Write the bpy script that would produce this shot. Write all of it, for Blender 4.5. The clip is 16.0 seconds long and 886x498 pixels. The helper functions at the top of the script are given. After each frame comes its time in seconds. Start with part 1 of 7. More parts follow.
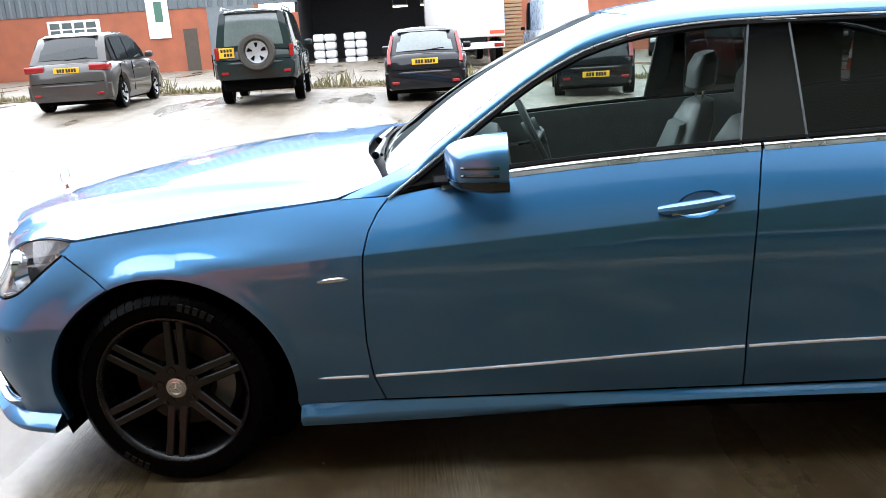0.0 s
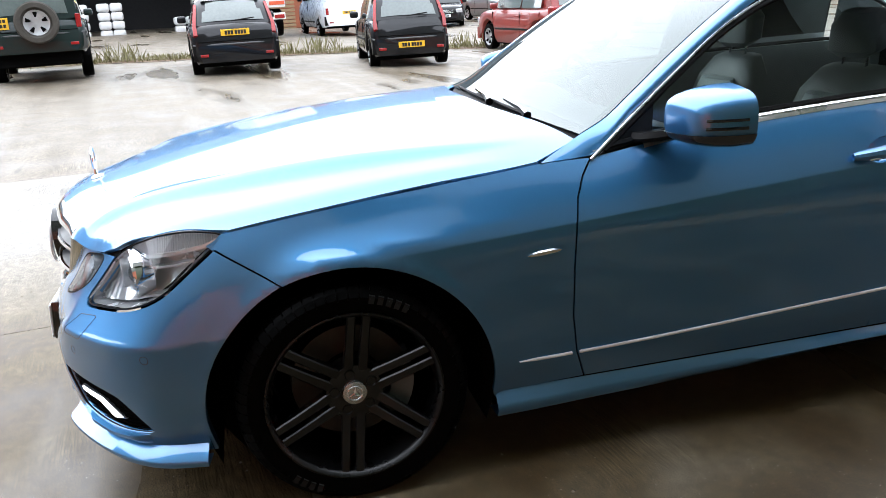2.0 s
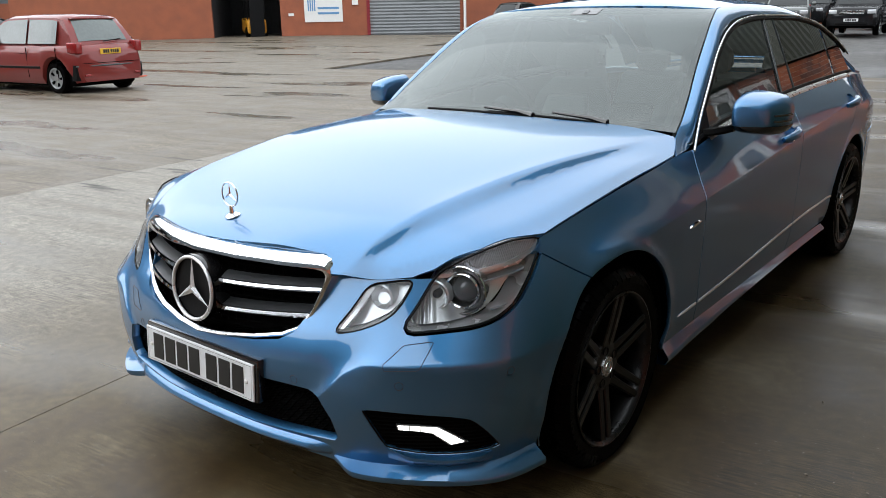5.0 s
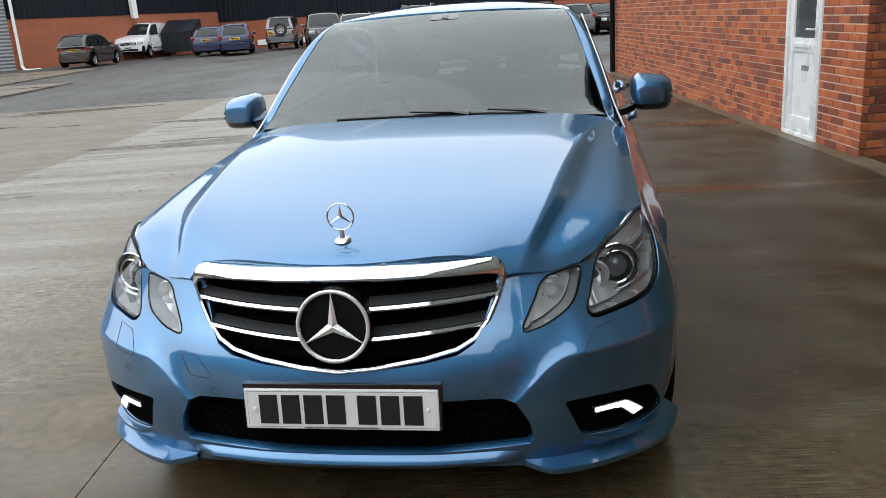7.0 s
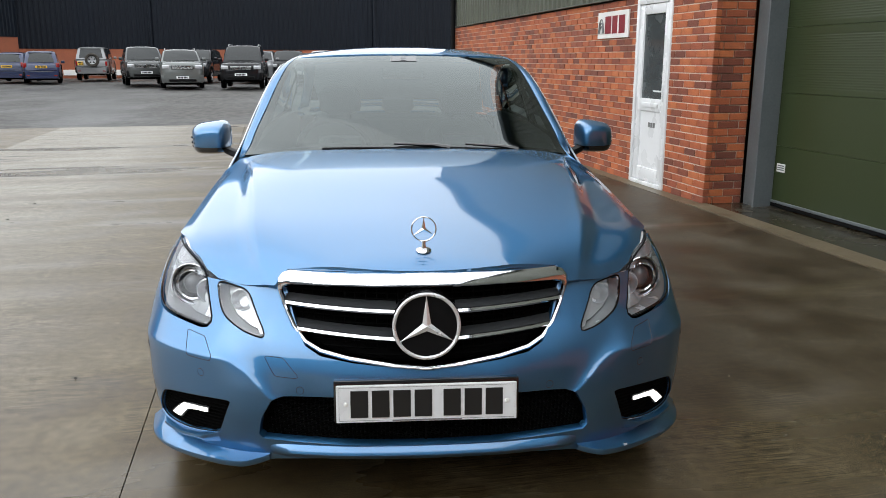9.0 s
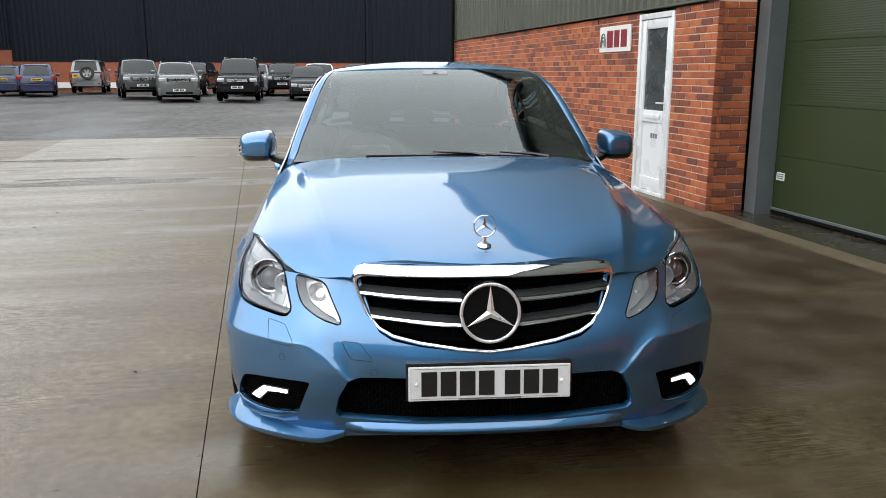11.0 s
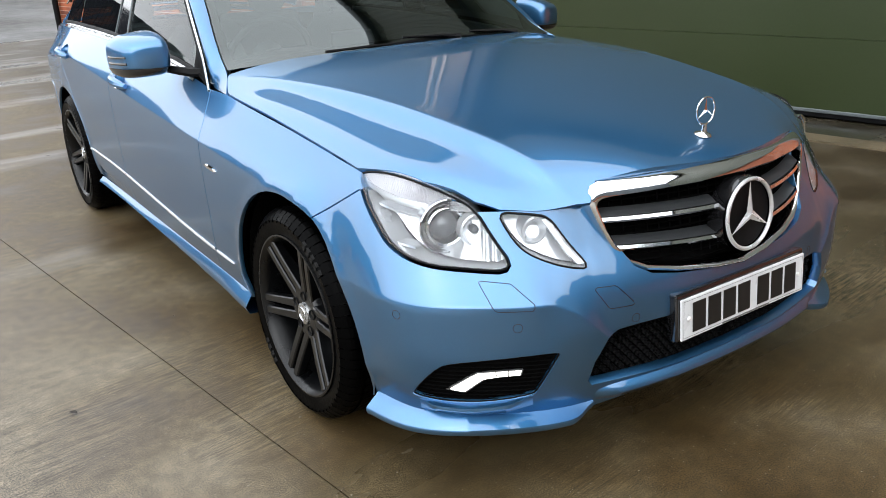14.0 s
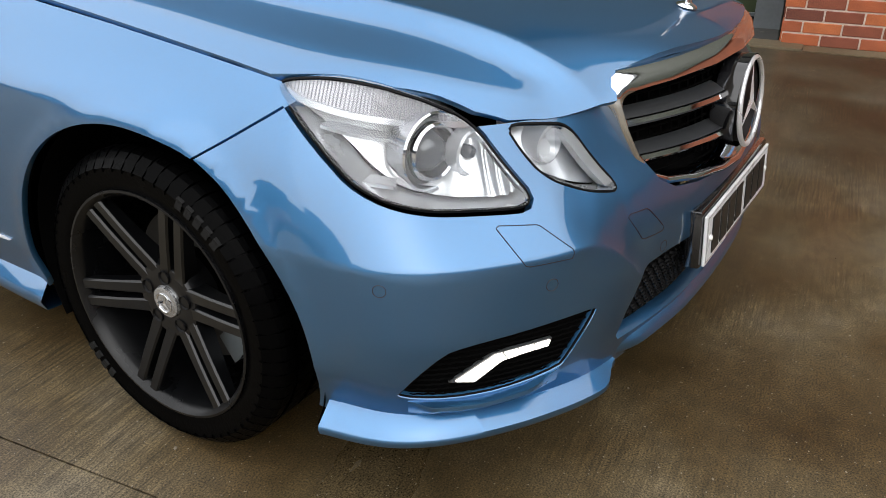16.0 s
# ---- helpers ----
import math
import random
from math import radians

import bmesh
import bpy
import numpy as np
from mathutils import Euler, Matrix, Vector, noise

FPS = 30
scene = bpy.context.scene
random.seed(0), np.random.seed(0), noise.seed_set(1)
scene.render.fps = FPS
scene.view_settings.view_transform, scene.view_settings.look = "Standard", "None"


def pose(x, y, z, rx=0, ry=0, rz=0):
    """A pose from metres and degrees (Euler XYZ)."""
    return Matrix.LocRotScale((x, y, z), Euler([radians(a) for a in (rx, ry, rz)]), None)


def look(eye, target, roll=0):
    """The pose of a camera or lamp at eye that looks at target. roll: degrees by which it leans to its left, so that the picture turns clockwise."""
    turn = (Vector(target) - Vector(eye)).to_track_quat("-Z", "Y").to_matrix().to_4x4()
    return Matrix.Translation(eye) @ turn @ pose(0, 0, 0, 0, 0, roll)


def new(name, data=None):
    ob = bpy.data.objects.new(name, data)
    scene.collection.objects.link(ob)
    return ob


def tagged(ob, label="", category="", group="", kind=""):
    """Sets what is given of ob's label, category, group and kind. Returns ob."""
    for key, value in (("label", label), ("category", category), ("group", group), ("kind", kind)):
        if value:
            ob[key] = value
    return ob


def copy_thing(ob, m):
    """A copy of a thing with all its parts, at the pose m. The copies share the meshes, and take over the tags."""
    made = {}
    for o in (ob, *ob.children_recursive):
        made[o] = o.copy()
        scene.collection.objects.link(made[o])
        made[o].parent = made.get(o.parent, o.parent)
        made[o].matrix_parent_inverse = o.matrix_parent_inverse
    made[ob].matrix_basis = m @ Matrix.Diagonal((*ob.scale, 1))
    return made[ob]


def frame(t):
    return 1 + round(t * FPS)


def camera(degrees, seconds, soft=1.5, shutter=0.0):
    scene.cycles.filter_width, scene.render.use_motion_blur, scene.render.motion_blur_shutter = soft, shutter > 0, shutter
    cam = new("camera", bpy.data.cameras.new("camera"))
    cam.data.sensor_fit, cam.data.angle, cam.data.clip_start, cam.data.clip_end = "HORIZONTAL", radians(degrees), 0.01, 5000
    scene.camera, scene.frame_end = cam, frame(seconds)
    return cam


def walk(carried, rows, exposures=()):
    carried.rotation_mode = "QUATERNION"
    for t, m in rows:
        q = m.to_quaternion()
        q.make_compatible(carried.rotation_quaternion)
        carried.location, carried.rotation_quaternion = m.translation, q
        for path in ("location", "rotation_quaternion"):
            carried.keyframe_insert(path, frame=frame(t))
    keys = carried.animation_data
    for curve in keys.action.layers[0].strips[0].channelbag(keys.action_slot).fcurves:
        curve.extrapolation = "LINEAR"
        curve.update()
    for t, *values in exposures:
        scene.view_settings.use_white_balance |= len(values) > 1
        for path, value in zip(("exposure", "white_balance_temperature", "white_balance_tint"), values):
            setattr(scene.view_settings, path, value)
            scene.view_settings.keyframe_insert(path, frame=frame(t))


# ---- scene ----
cam = camera(56.96, 16.0, .65)
PATH = [
    (0, (3.275, 1.076, 1.390), (1.346, 0.932, 0.878), -3.65),
    (0.5, (3.172, 0.765, 1.370), (1.243, 0.720, 0.842), -4.27),
    (1, (3.071, 0.467, 1.394), (1.156, 0.600, 0.834), -3.60),
    (1.5, (3.018, 0.132, 1.403), (1.138, 0.481, 0.815), -3.45),
    (2, (2.957, -0.190, 1.389), (1.097, 0.228, 0.786), -3.34),
    (2.5, (2.938, -0.486, 1.430), (1.118, 0.074, 0.818), -2.48),
    (3, (2.925, -0.904, 1.454), (1.178, -0.127, 0.866), -2.40),
    (3.5, (2.796, -1.217, 1.430), (1.142, -0.253, 0.853), -2.18),
    (6, (1.258, -2.572, 1.416), (0.484, -0.822, 0.836), -2.84),
    (6.5, (0.907, -2.630, 1.385), (0.362, -0.800, 0.793), -4.37),
    (7, (0.610, -2.757, 1.399), (0.291, -0.859, 0.855), -3.76),
    (7.5, (0.329, -2.873, 1.413), (0.212, -0.951, 0.871), -2.40),
    (8, (0.103, -2.890, 1.377), (0.109, -0.958, 0.858), -0.65),
    (8.5, (-0.046, -2.977, 1.394), (0.078, -1.039, 0.916), 0.03),
    (11, (-0.362, -3.328, 1.401), (-0.193, -1.380, 0.979), 0.12),
    (11.5, (-0.685, -3.234, 1.407), (-0.427, -1.308, 0.934), -0.94),
    (12, (-1.002, -3.037, 1.389), (-0.479, -1.164, 0.921), -1.93),
    (12.5, (-1.256, -2.905, 1.382), (-0.582, -1.084, 0.904), -1.59),
    (13, (-1.466, -2.651, 1.343), (-0.627, -0.927, 0.778), -1.23),
    (13.5, (-1.616, -2.364, 1.334), (-0.711, -0.688, 0.725), -2.10),
    (14, (-1.787, -2.101, 1.338), (-0.733, -0.546, 0.650), -2.48),
    (14.5, (-1.847, -1.899, 1.320), (-0.670, -0.473, 0.559), -1.27),
    (15, (-1.818, -1.638, 1.267), (-0.506, -0.361, 0.462), -1.72),
    (15.5, (-1.800, -1.448, 1.238), (-0.395, -0.305, 0.388), -0.20),
    (16, (-1.789, -1.239, 1.169), (-0.280, -0.286, 0.268), -0.08),
]

walk(cam, [(t, look(eye, target, roll)) for t, eye, target, roll in PATH],
     [(0, 1.3, 5950, 10), (1, 1.2, 5950, 10), (2, 1.0, 5950, 10), (3, .68, 6000, 10), (3.7, .50, 6050, 10), (5.8, -.22, 6250, 7), (8.7, -.06, 6300, 8), (11, -.02, 6340, 8),
      (12.5, .17, 6290, 7), (13.5, .34, 6250, 8), (14.5, .2, 6330, 9), (16, -.04, 6550, 10)])


# ---- light ----
world = bpy.data.worlds.new("overcast")
scene.world = world
world.use_nodes = True
wn = world.node_tree
sky = wn.nodes.new("ShaderNodeTexSky")
sky.sky_type, sky.sun_disc = "NISHITA", False
sky.sun_elevation, sky.sun_rotation, sky.dust_density = radians(38), radians(235), 4.0
grey = wn.nodes.new("ShaderNodeHueSaturation")
grey.inputs["Saturation"].default_value = 0.30
cloud = wn.nodes.new("ShaderNodeMix")          # an even cloud cover over the sky
cloud.data_type = "RGBA"
cloud.inputs[0].default_value = 0.80
cloud.inputs[7].default_value = (15.4, 15.6, 15.9, 1)
wn.links.new(sky.outputs[0], grey.inputs["Color"])
wn.links.new(grey.outputs[0], cloud.inputs[6])
wn.links.new(cloud.outputs[2], wn.nodes["Background"].inputs[0])
wn.nodes["Background"].inputs[1].default_value = 0.15
sun = new("sun", bpy.data.lights.new("sun", "SUN"))
sun.data.energy, sun.data.angle, sun.data.color = 0.7, radians(110), (1, .97, .93)
sun.matrix_world = look((-30, -22, 34), (0, 0, 0))

# ---- materials ----
def nodes_of(name):
    m = bpy.data.materials.new(name)
    m.use_nodes = True
    return m, m.node_tree, m.node_tree.nodes["Principled BSDF"]


def put(bsdf, **values):
    for k, v in values.items():
        bsdf.inputs[k.replace("_", " ")].default_value = v


def rgb(c):
    return (*c, 1) if len(c) == 3 else c


def noise_tex(tree, scale, detail=6, stretch=(1, 1, 1), space="Object"):
    co, mp, tx = (tree.nodes.new("ShaderNode" + k) for k in ("TexCoord", "Mapping", "TexNoise"))
    mp.inputs["Scale"].default_value = stretch
    tx.inputs["Scale"].default_value, tx.inputs["Detail"].default_value = scale, detail
    tree.links.new(co.outputs[space], mp.inputs[0])
    tree.links.new(mp.outputs[0], tx.inputs["Vector"])
    return tx


def ramp(tree, source, stops):
    r = tree.nodes.new("ShaderNodeValToRGB")
    while len(r.color_ramp.elements) < len(stops):
        r.color_ramp.elements.new(0.5)
    for e, (p, c) in zip(r.color_ramp.elements, stops):
        e.position, e.color = p, rgb(c) if not isinstance(c, (int, float)) else (c, c, c, 1)
    tree.links.new(source, r.inputs[0])
    return r


def mixed(tree, fac, a, b, blend="MIX"):
    x = tree.nodes.new("ShaderNodeMix")
    x.data_type, x.blend_type = "RGBA", blend
    for socket, v in ((x.inputs[0], fac), (x.inputs[6], a), (x.inputs[7], b)):
        if hasattr(v, "links"):
            tree.links.new(v, socket)
        else:
            socket.default_value = rgb(v) if isinstance(v, tuple) else v
    return x.outputs[2]


def bump(tree, bsdf, source, strength, distance=0.01):
    b = tree.nodes.new("ShaderNodeBump")
    b.inputs["Strength"].default_value, b.inputs["Distance"].default_value = strength, distance
    tree.links.new(source, b.inputs["Height"])
    tree.links.new(b.outputs[0], bsdf.inputs["Normal"])


def surface(name, color, rough=.5, metal=0.0, vary=.12, scale=6.0, grain=60.0, relief=0.0, rough_vary=.1, stretch=(1, 1, 1), pieces=0.0, coat=0.0, spec=.5):
    """A surface with broad stains and fine grain; pieces: how far single objects differ from one another."""
    m, t, b = nodes_of(name)
    put(b, Roughness=rough, Metallic=metal, Specular_IOR_Level=spec)
    big, fine = noise_tex(t, scale, 5, stretch), noise_tex(t, grain, 4, stretch)
    dark, light = tuple(c * (1 - vary) for c in color), tuple(min(1, c * (1 + vary)) for c in color)
    col = ramp(t, big.outputs[0], [(.3, dark), (.7, light)]).outputs[0]
    col = mixed(t, .35, col, ramp(t, fine.outputs[0], [(.35, dark), (.65, light)]).outputs[0])
    if pieces:
        info = t.nodes.new("ShaderNodeObjectInfo")
        col = mixed(t, .8, col, ramp(t, info.outputs["Random"], [(0, tuple(c * (1 - pieces) for c in color)), (.5, color), (1, tuple(min(1, c * (1 + pieces)) for c in color))]).outputs[0])
    t.links.new(col, b.inputs["Base Color"])
    rr = ramp(t, big.outputs[0], [(.3, max(0, rough - rough_vary)), (.7, min(1, rough + rough_vary))])
    t.links.new(rr.outputs[0], b.inputs["Roughness"])
    if relief:
        bump(t, b, fine.outputs[0], relief)
    if coat:
        put(b, Coat_Weight=coat, Coat_Roughness=.04)
    return m


def car_paint(name, color, metal=.6, rough=.34, flake=.06, coat=1.0, index=1.5, spec=.5):
    m, t, b = nodes_of(name)
    put(b, Metallic=metal, Roughness=rough, Coat_Weight=coat, Coat_Roughness=.045, Coat_IOR=index, Specular_IOR_Level=spec)
    fl = noise_tex(t, 900, 2)
    big = noise_tex(t, 3, 3)
    col = ramp(t, fl.outputs[0], [(.3, tuple(c * (1 - flake) for c in color)), (.7, tuple(min(1, c * (1 + flake)) for c in color))]).outputs[0]
    t.links.new(col, b.inputs["Base Color"])
    cr = ramp(t, big.outputs[0], [(.3, .03), (.75, .06)])
    t.links.new(cr.outputs[0], b.inputs["Coat Roughness"])
    return m


def pane_glass(name, tint, gloss=1.0, index=1.55):
    """Thin glass: a clear tinted sheet with a mirror gloss that grows towards grazing views."""
    m = bpy.data.materials.new(name)
    m.use_nodes = True
    t = m.node_tree
    t.nodes.remove(t.nodes["Principled BSDF"])
    fr, cl, gl, mx = (t.nodes.new("ShaderNode" + k) for k in ("Fresnel", "BsdfTransparent", "BsdfGlossy", "MixShader"))
    fr.inputs[0].default_value = index
    cl.inputs[0].default_value = rgb(tint)
    gl.inputs["Roughness"].default_value = .008
    gl.inputs[0].default_value = rgb(gloss) if isinstance(gloss, tuple) else (gloss, gloss, gloss, 1)
    t.links.new(fr.outputs[0], mx.inputs[0])
    t.links.new(cl.outputs[0], mx.inputs[1])
    t.links.new(gl.outputs[0], mx.inputs[2])
    t.links.new(mx.outputs[0], t.nodes["Material Output"].inputs[0])
    return m


def glowing(name, color, strength):
    m, t, b = nodes_of(name)
    put(b, Base_Color=rgb(color), Emission_Color=rgb(color), Emission_Strength=strength, Roughness=.2)
    return m


def ground_noise(tree, scale, detail, stretch=(1, 1, 1)):
    """Noise laid over the yard as a whole, its first axis square to the workshop wall."""
    geo, mp, tx = (tree.nodes.new("ShaderNode" + k) for k in ("NewGeometry", "Mapping", "TexNoise"))
    mp.vector_type = "TEXTURE"
    mp.inputs["Rotation"].default_value = (0, 0, radians(7.6))
    mp.inputs["Scale"].default_value = tuple(1 / v for v in stretch)
    tx.inputs["Scale"].default_value, tx.inputs["Detail"].default_value = scale, detail
    tree.links.new(geo.outputs["Position"], mp.inputs[0])
    tree.links.new(mp.outputs[0], tx.inputs["Vector"])
    return tx, mp


def wet_concrete(name):
    m, t, b = nodes_of(name)
    put(b, Specular_IOR_Level=.42)
    stain, mp = ground_noise(t, .55, 6, (.30, 1.5, 1))
    mid, _ = ground_noise(t, 1.9, 10)
    fine, _ = ground_noise(t, 240, 5)
    broom, _ = ground_noise(t, 12, 5, (.5, 11, 1))
    speck, _ = ground_noise(t, 110, 2)
    band, _ = ground_noise(t, 1.0, 7, (.22, 3.2, 1))
    # silt by the workshop, washed concrete in the open yard, lightened for its sky sheen
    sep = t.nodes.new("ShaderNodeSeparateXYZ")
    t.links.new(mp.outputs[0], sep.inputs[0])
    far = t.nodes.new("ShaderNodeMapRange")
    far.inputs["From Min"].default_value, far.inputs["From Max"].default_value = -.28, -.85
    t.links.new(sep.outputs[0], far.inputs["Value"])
    near = t.nodes.new("ShaderNodeMapRange")     # damp, plus the shade between car and wall put into the colour
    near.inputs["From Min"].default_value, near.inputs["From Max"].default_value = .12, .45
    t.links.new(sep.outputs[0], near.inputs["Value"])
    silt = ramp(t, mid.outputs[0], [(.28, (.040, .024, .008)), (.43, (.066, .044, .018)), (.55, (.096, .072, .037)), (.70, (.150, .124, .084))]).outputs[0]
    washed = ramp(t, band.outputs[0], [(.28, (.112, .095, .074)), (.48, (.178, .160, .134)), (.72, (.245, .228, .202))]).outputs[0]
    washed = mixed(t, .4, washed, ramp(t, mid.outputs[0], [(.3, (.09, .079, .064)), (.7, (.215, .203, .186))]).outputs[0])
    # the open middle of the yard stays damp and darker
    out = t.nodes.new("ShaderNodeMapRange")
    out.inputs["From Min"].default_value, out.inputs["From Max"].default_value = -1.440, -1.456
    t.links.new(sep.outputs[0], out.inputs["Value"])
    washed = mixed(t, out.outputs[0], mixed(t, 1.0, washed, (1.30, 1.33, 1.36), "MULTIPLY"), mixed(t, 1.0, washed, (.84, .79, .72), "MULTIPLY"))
    # halve the silt colour there, mostly as painted shade
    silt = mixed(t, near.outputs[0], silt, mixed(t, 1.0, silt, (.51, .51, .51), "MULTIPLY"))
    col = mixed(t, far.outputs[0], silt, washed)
    wet = ramp(t, mid.outputs[0], [(.25, (.044, .033, .017)), (.6, (.085, .066, .038)), (.8, (.115, .093, .058))]).outputs[0]
    damp = ramp(t, stain.outputs[0], [(.53, 0), (.62, .75)])
    col = mixed(t, damp.outputs[0], col, wet)
    # black scuffs where lorries turn, along the second joint
    scuff, _ = ground_noise(t, 1.5, 5, (.55, 4.5, 1))
    lane = t.nodes.new("ShaderNodeMapRange")
    lane.interpolation_type = "SMOOTHSTEP"
    lane.inputs["From Min"].default_value, lane.inputs["From Max"].default_value = -.95, -1.44
    t.links.new(sep.outputs[0], lane.inputs["Value"])
    outer = t.nodes.new("ShaderNodeMapRange")
    outer.inputs["From Min"].default_value, outer.inputs["From Max"].default_value = -1.75, -1.44
    t.links.new(sep.outputs[0], outer.inputs["Value"])
    lane_mask = mixed(t, 1.0, lane.outputs[0], outer.outputs[0], "MULTIPLY")
    col = mixed(t, mixed(t, 1.0, lane_mask, ramp(t, scuff.outputs[0], [(.60, 0), (.66, .85)]).outputs[0], "MULTIPLY"), col, (.022, .021, .021))
    col = mixed(t, .75, col, mixed(t, 1.0, col, ramp(t, fine.outputs[0], [(.34, (.15, .15, .15)), (.66, (2, 1.95, 1.85))]).outputs[0], "MULTIPLY"))
    mottle, _ = ground_noise(t, 22, 9)
    col = mixed(t, .32, col, mixed(t, 1.0, col, ramp(t, mottle.outputs[0], [(.34, (.42, .42, .42)), (.5, (.96, .96, .96)), (.66, (1.62, 1.58, 1.5))]).outputs[0], "MULTIPLY"))
    rut, _ = ground_noise(t, 1.1, 4)
    col = mixed(t, ramp(t, rut.outputs[0], [(.48, .06), (.62, .6)]).outputs[0], col, mixed(t, 1.0, col, ramp(t, broom.outputs[0], [(.36, (.25, .25, .25)), (.60, (1.6, 1.6, 1.6))]).outputs[0], "MULTIPLY"))
    col = mixed(t, ramp(t, speck.outputs[0], [(.69, 0), (.73, .85)]).outputs[0], col, (.30, .27, .22))
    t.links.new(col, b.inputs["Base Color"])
    rough = mixed(t, damp.outputs[0], ramp(t, mid.outputs[0], [(.3, .42), (.7, .68)]).outputs[0], (.13, .13, .13))
    t.links.new(rough, b.inputs["Roughness"])
    h = mixed(t, .3, fine.outputs[0], broom.outputs[0])
    bump(t, b, h, .16, .003)
    return m


def tarmac_mat(name):
    m, t, b = nodes_of(name)
    broad, grit, lump, streak = noise_tex(t, .25, 7, (1, .5, 1)), noise_tex(t, 55, 8), noise_tex(t, 5, 8), noise_tex(t, .9, 6, (.45, 2.2, 1))
    col = ramp(t, grit.outputs[0], [(.3, (.018, .017, .017)), (.55, (.050, .048, .045)), (.75, (.12, .115, .105))]).outputs[0]
    col = mixed(t, .4, col, ramp(t, broad.outputs[0], [(.38, (.026, .026, .026)), (.62, (.11, .105, .098))]).outputs[0])
    col = mixed(t, .8, col, mixed(t, 1.0, col, ramp(t, lump.outputs[0], [(.34, (.30, .30, .30)), (.5, (.95, .95, .95)), (.66, (1.9, 1.85, 1.75))]).outputs[0], "MULTIPLY"))
    col = mixed(t, ramp(t, streak.outputs[0], [(.58, 0), (.66, .8)]).outputs[0], col, (.017, .016, .016))
    t.links.new(col, b.inputs["Base Color"])
    t.links.new(ramp(t, broad.outputs[0], [(.35, .3), (.6, .8)]).outputs[0], b.inputs["Roughness"])
    bump(t, b, grit.outputs[0], .5, .01)
    return m


PAINT = car_paint("blue metallic paint", (.056, .200, .408), 1.0, .46, .20, 1.0, 1.85)
CHROME = surface("chrome", (.82, .83, .85), .06, 1.0, .03, 3, 40, 0, .03)
DARK_CHROME = surface("grey satin bar", (.035, .037, .040), .42, .1, .06)
BLACK = surface("black plastic", (.004, .004, .0045), .5, 0, .2, 9, 150, .05, spec=.14)
GLOSS_BLACK = surface("gloss black", (.008, .008, .009), .07, 0, .1, 5, 60, 0, .03, coat=.8)
SHELL = surface("unlit inner shell", (.003, .003, .003), .9, spec=.02)
RUBBER = surface("tyre rubber", (.0011, .0011, .0012), .34, 0, .25, 14, 160, .08, spec=.03)
TYRE_MARK = surface("raised tyre bars", (.014, .014, .014), .7, 0, .1, spec=.1)
ALLOY = surface("anthracite wheel", (.0055, .006, .007), .32, .4, .12, 8, 120, 0, .06, coat=.3)
BARREL = surface("dark wheel barrel", (.0035, .0038, .0045), .28, .3, .12, 8, 120, 0, .06)
DISC = surface("brake steel", (.05, .048, .045), .45, .6, .2, 12)
GLASS = pane_glass("window glass", (.74, .82, .80), .9, 1.5)
SCREEN_GLASS = pane_glass("windscreen glass", (.24, .30, .29), (.93, .99, .98), 2.0)
DARK_GLASS = pane_glass("privacy glass", (.035, .04, .04))
LENS = pane_glass("lamp lens", (.93, .95, .96))
REFLECTOR = surface("lamp reflector", (.74, .75, .77), .22, .55, .06, 14, 80, .05)
LAMP_DARK = surface("lamp bezel", (.16, .165, .17), .3, .6, .1)
MIRROR_BOWL = surface("bright lamp bowl", (.86, .87, .89), .22, .58, .04, 14, 60, .02, .06)
LAMP_WHITE = surface("bright lamp trim", (.80, .81, .83), .18, .6, .04)
INDICATOR = surface("pale ribbed lamp plastic", (.50, .49, .52), .22, .35, .08, 20, 120, .05)
PROJECTOR = surface("projector glass", (.10, .105, .115), .03, .25, .06, coat=1.0)
DRL = glowing("daytime running light", (1.0, .97, .9), 1.9)
LEATHER = surface("dark grey leather", (.095, .112, .114), .48, 0, .15, 18, 140, .1)
LEATHER_PALE = surface("grey leather panel", (.24, .285, .285), .5, 0, .12, 18, 140, .1)
PLATE_WHITE = surface("white plate", (.74, .75, .76), .3, 0, .03)
PLATE_YELLOW = surface("yellow plate", (.72, .42, .02), .35, 0, .05)
INK = surface("black lettering", (.012, .012, .012), .4, 0, .1)
TRIM_STEEL = surface("bright trim", (.78, .79, .80), .28, 1.0, .04)
SEAM = surface("dark blue seam", (.006, .014, .030), .5, 0, .05)
BADGE = surface("bright badge", (.82, .83, .85), .26, .55, .03)
STRIP_SATIN = surface("satin bright strip", (.62, .63, .64), .5, .55, .03)

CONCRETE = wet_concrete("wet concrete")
TARMAC = tarmac_mat("worn tarmac")
TAN_EDGE = surface("tan concrete edging", (.125, .097, .058), .5, 0, .35, 3, 60, .1, .15)
WET_SILL = surface("wet dark threshold", (.040, .034, .022), .22, 0, .4, 2.5, 60, .05, .16)
BRICK_FAR = surface("far brick", (.30, .095, .048), .85, 0, .25, 1.5, 30, .2)
MORTAR = surface("mortar", (.60, .50, .42), .9, 0, .15, 20, 120, .3)
CLAD_GREEN = surface("olive green cladding", (.075, .082, .058), .42, .05, .14, 1.2, 30, .03, .08, (1, 1, .25))
DOOR_GREEN = surface("green sectional door", (.028, .040, .012), .38, 0, .10, 1.0, 60, .04, .06)
CLAD_NAVY = surface("navy cladding", (.0045, .0072, .0125), .55, 0, .2, .4, 20, .02, .08, (1, 1, .2), spec=.2)
CLAD_GREY = surface("grey cladding", (.10, .115, .125), .5, .1, .15, .4, 20, .02)
STEEL_GREY = surface("galvanised grey steel", (.15, .17, .18), .42, .3, .12, 4, 50)
SHUTTER = surface("grey shutter", (.22, .23, .235), .5, .3, .12, 2, 30)
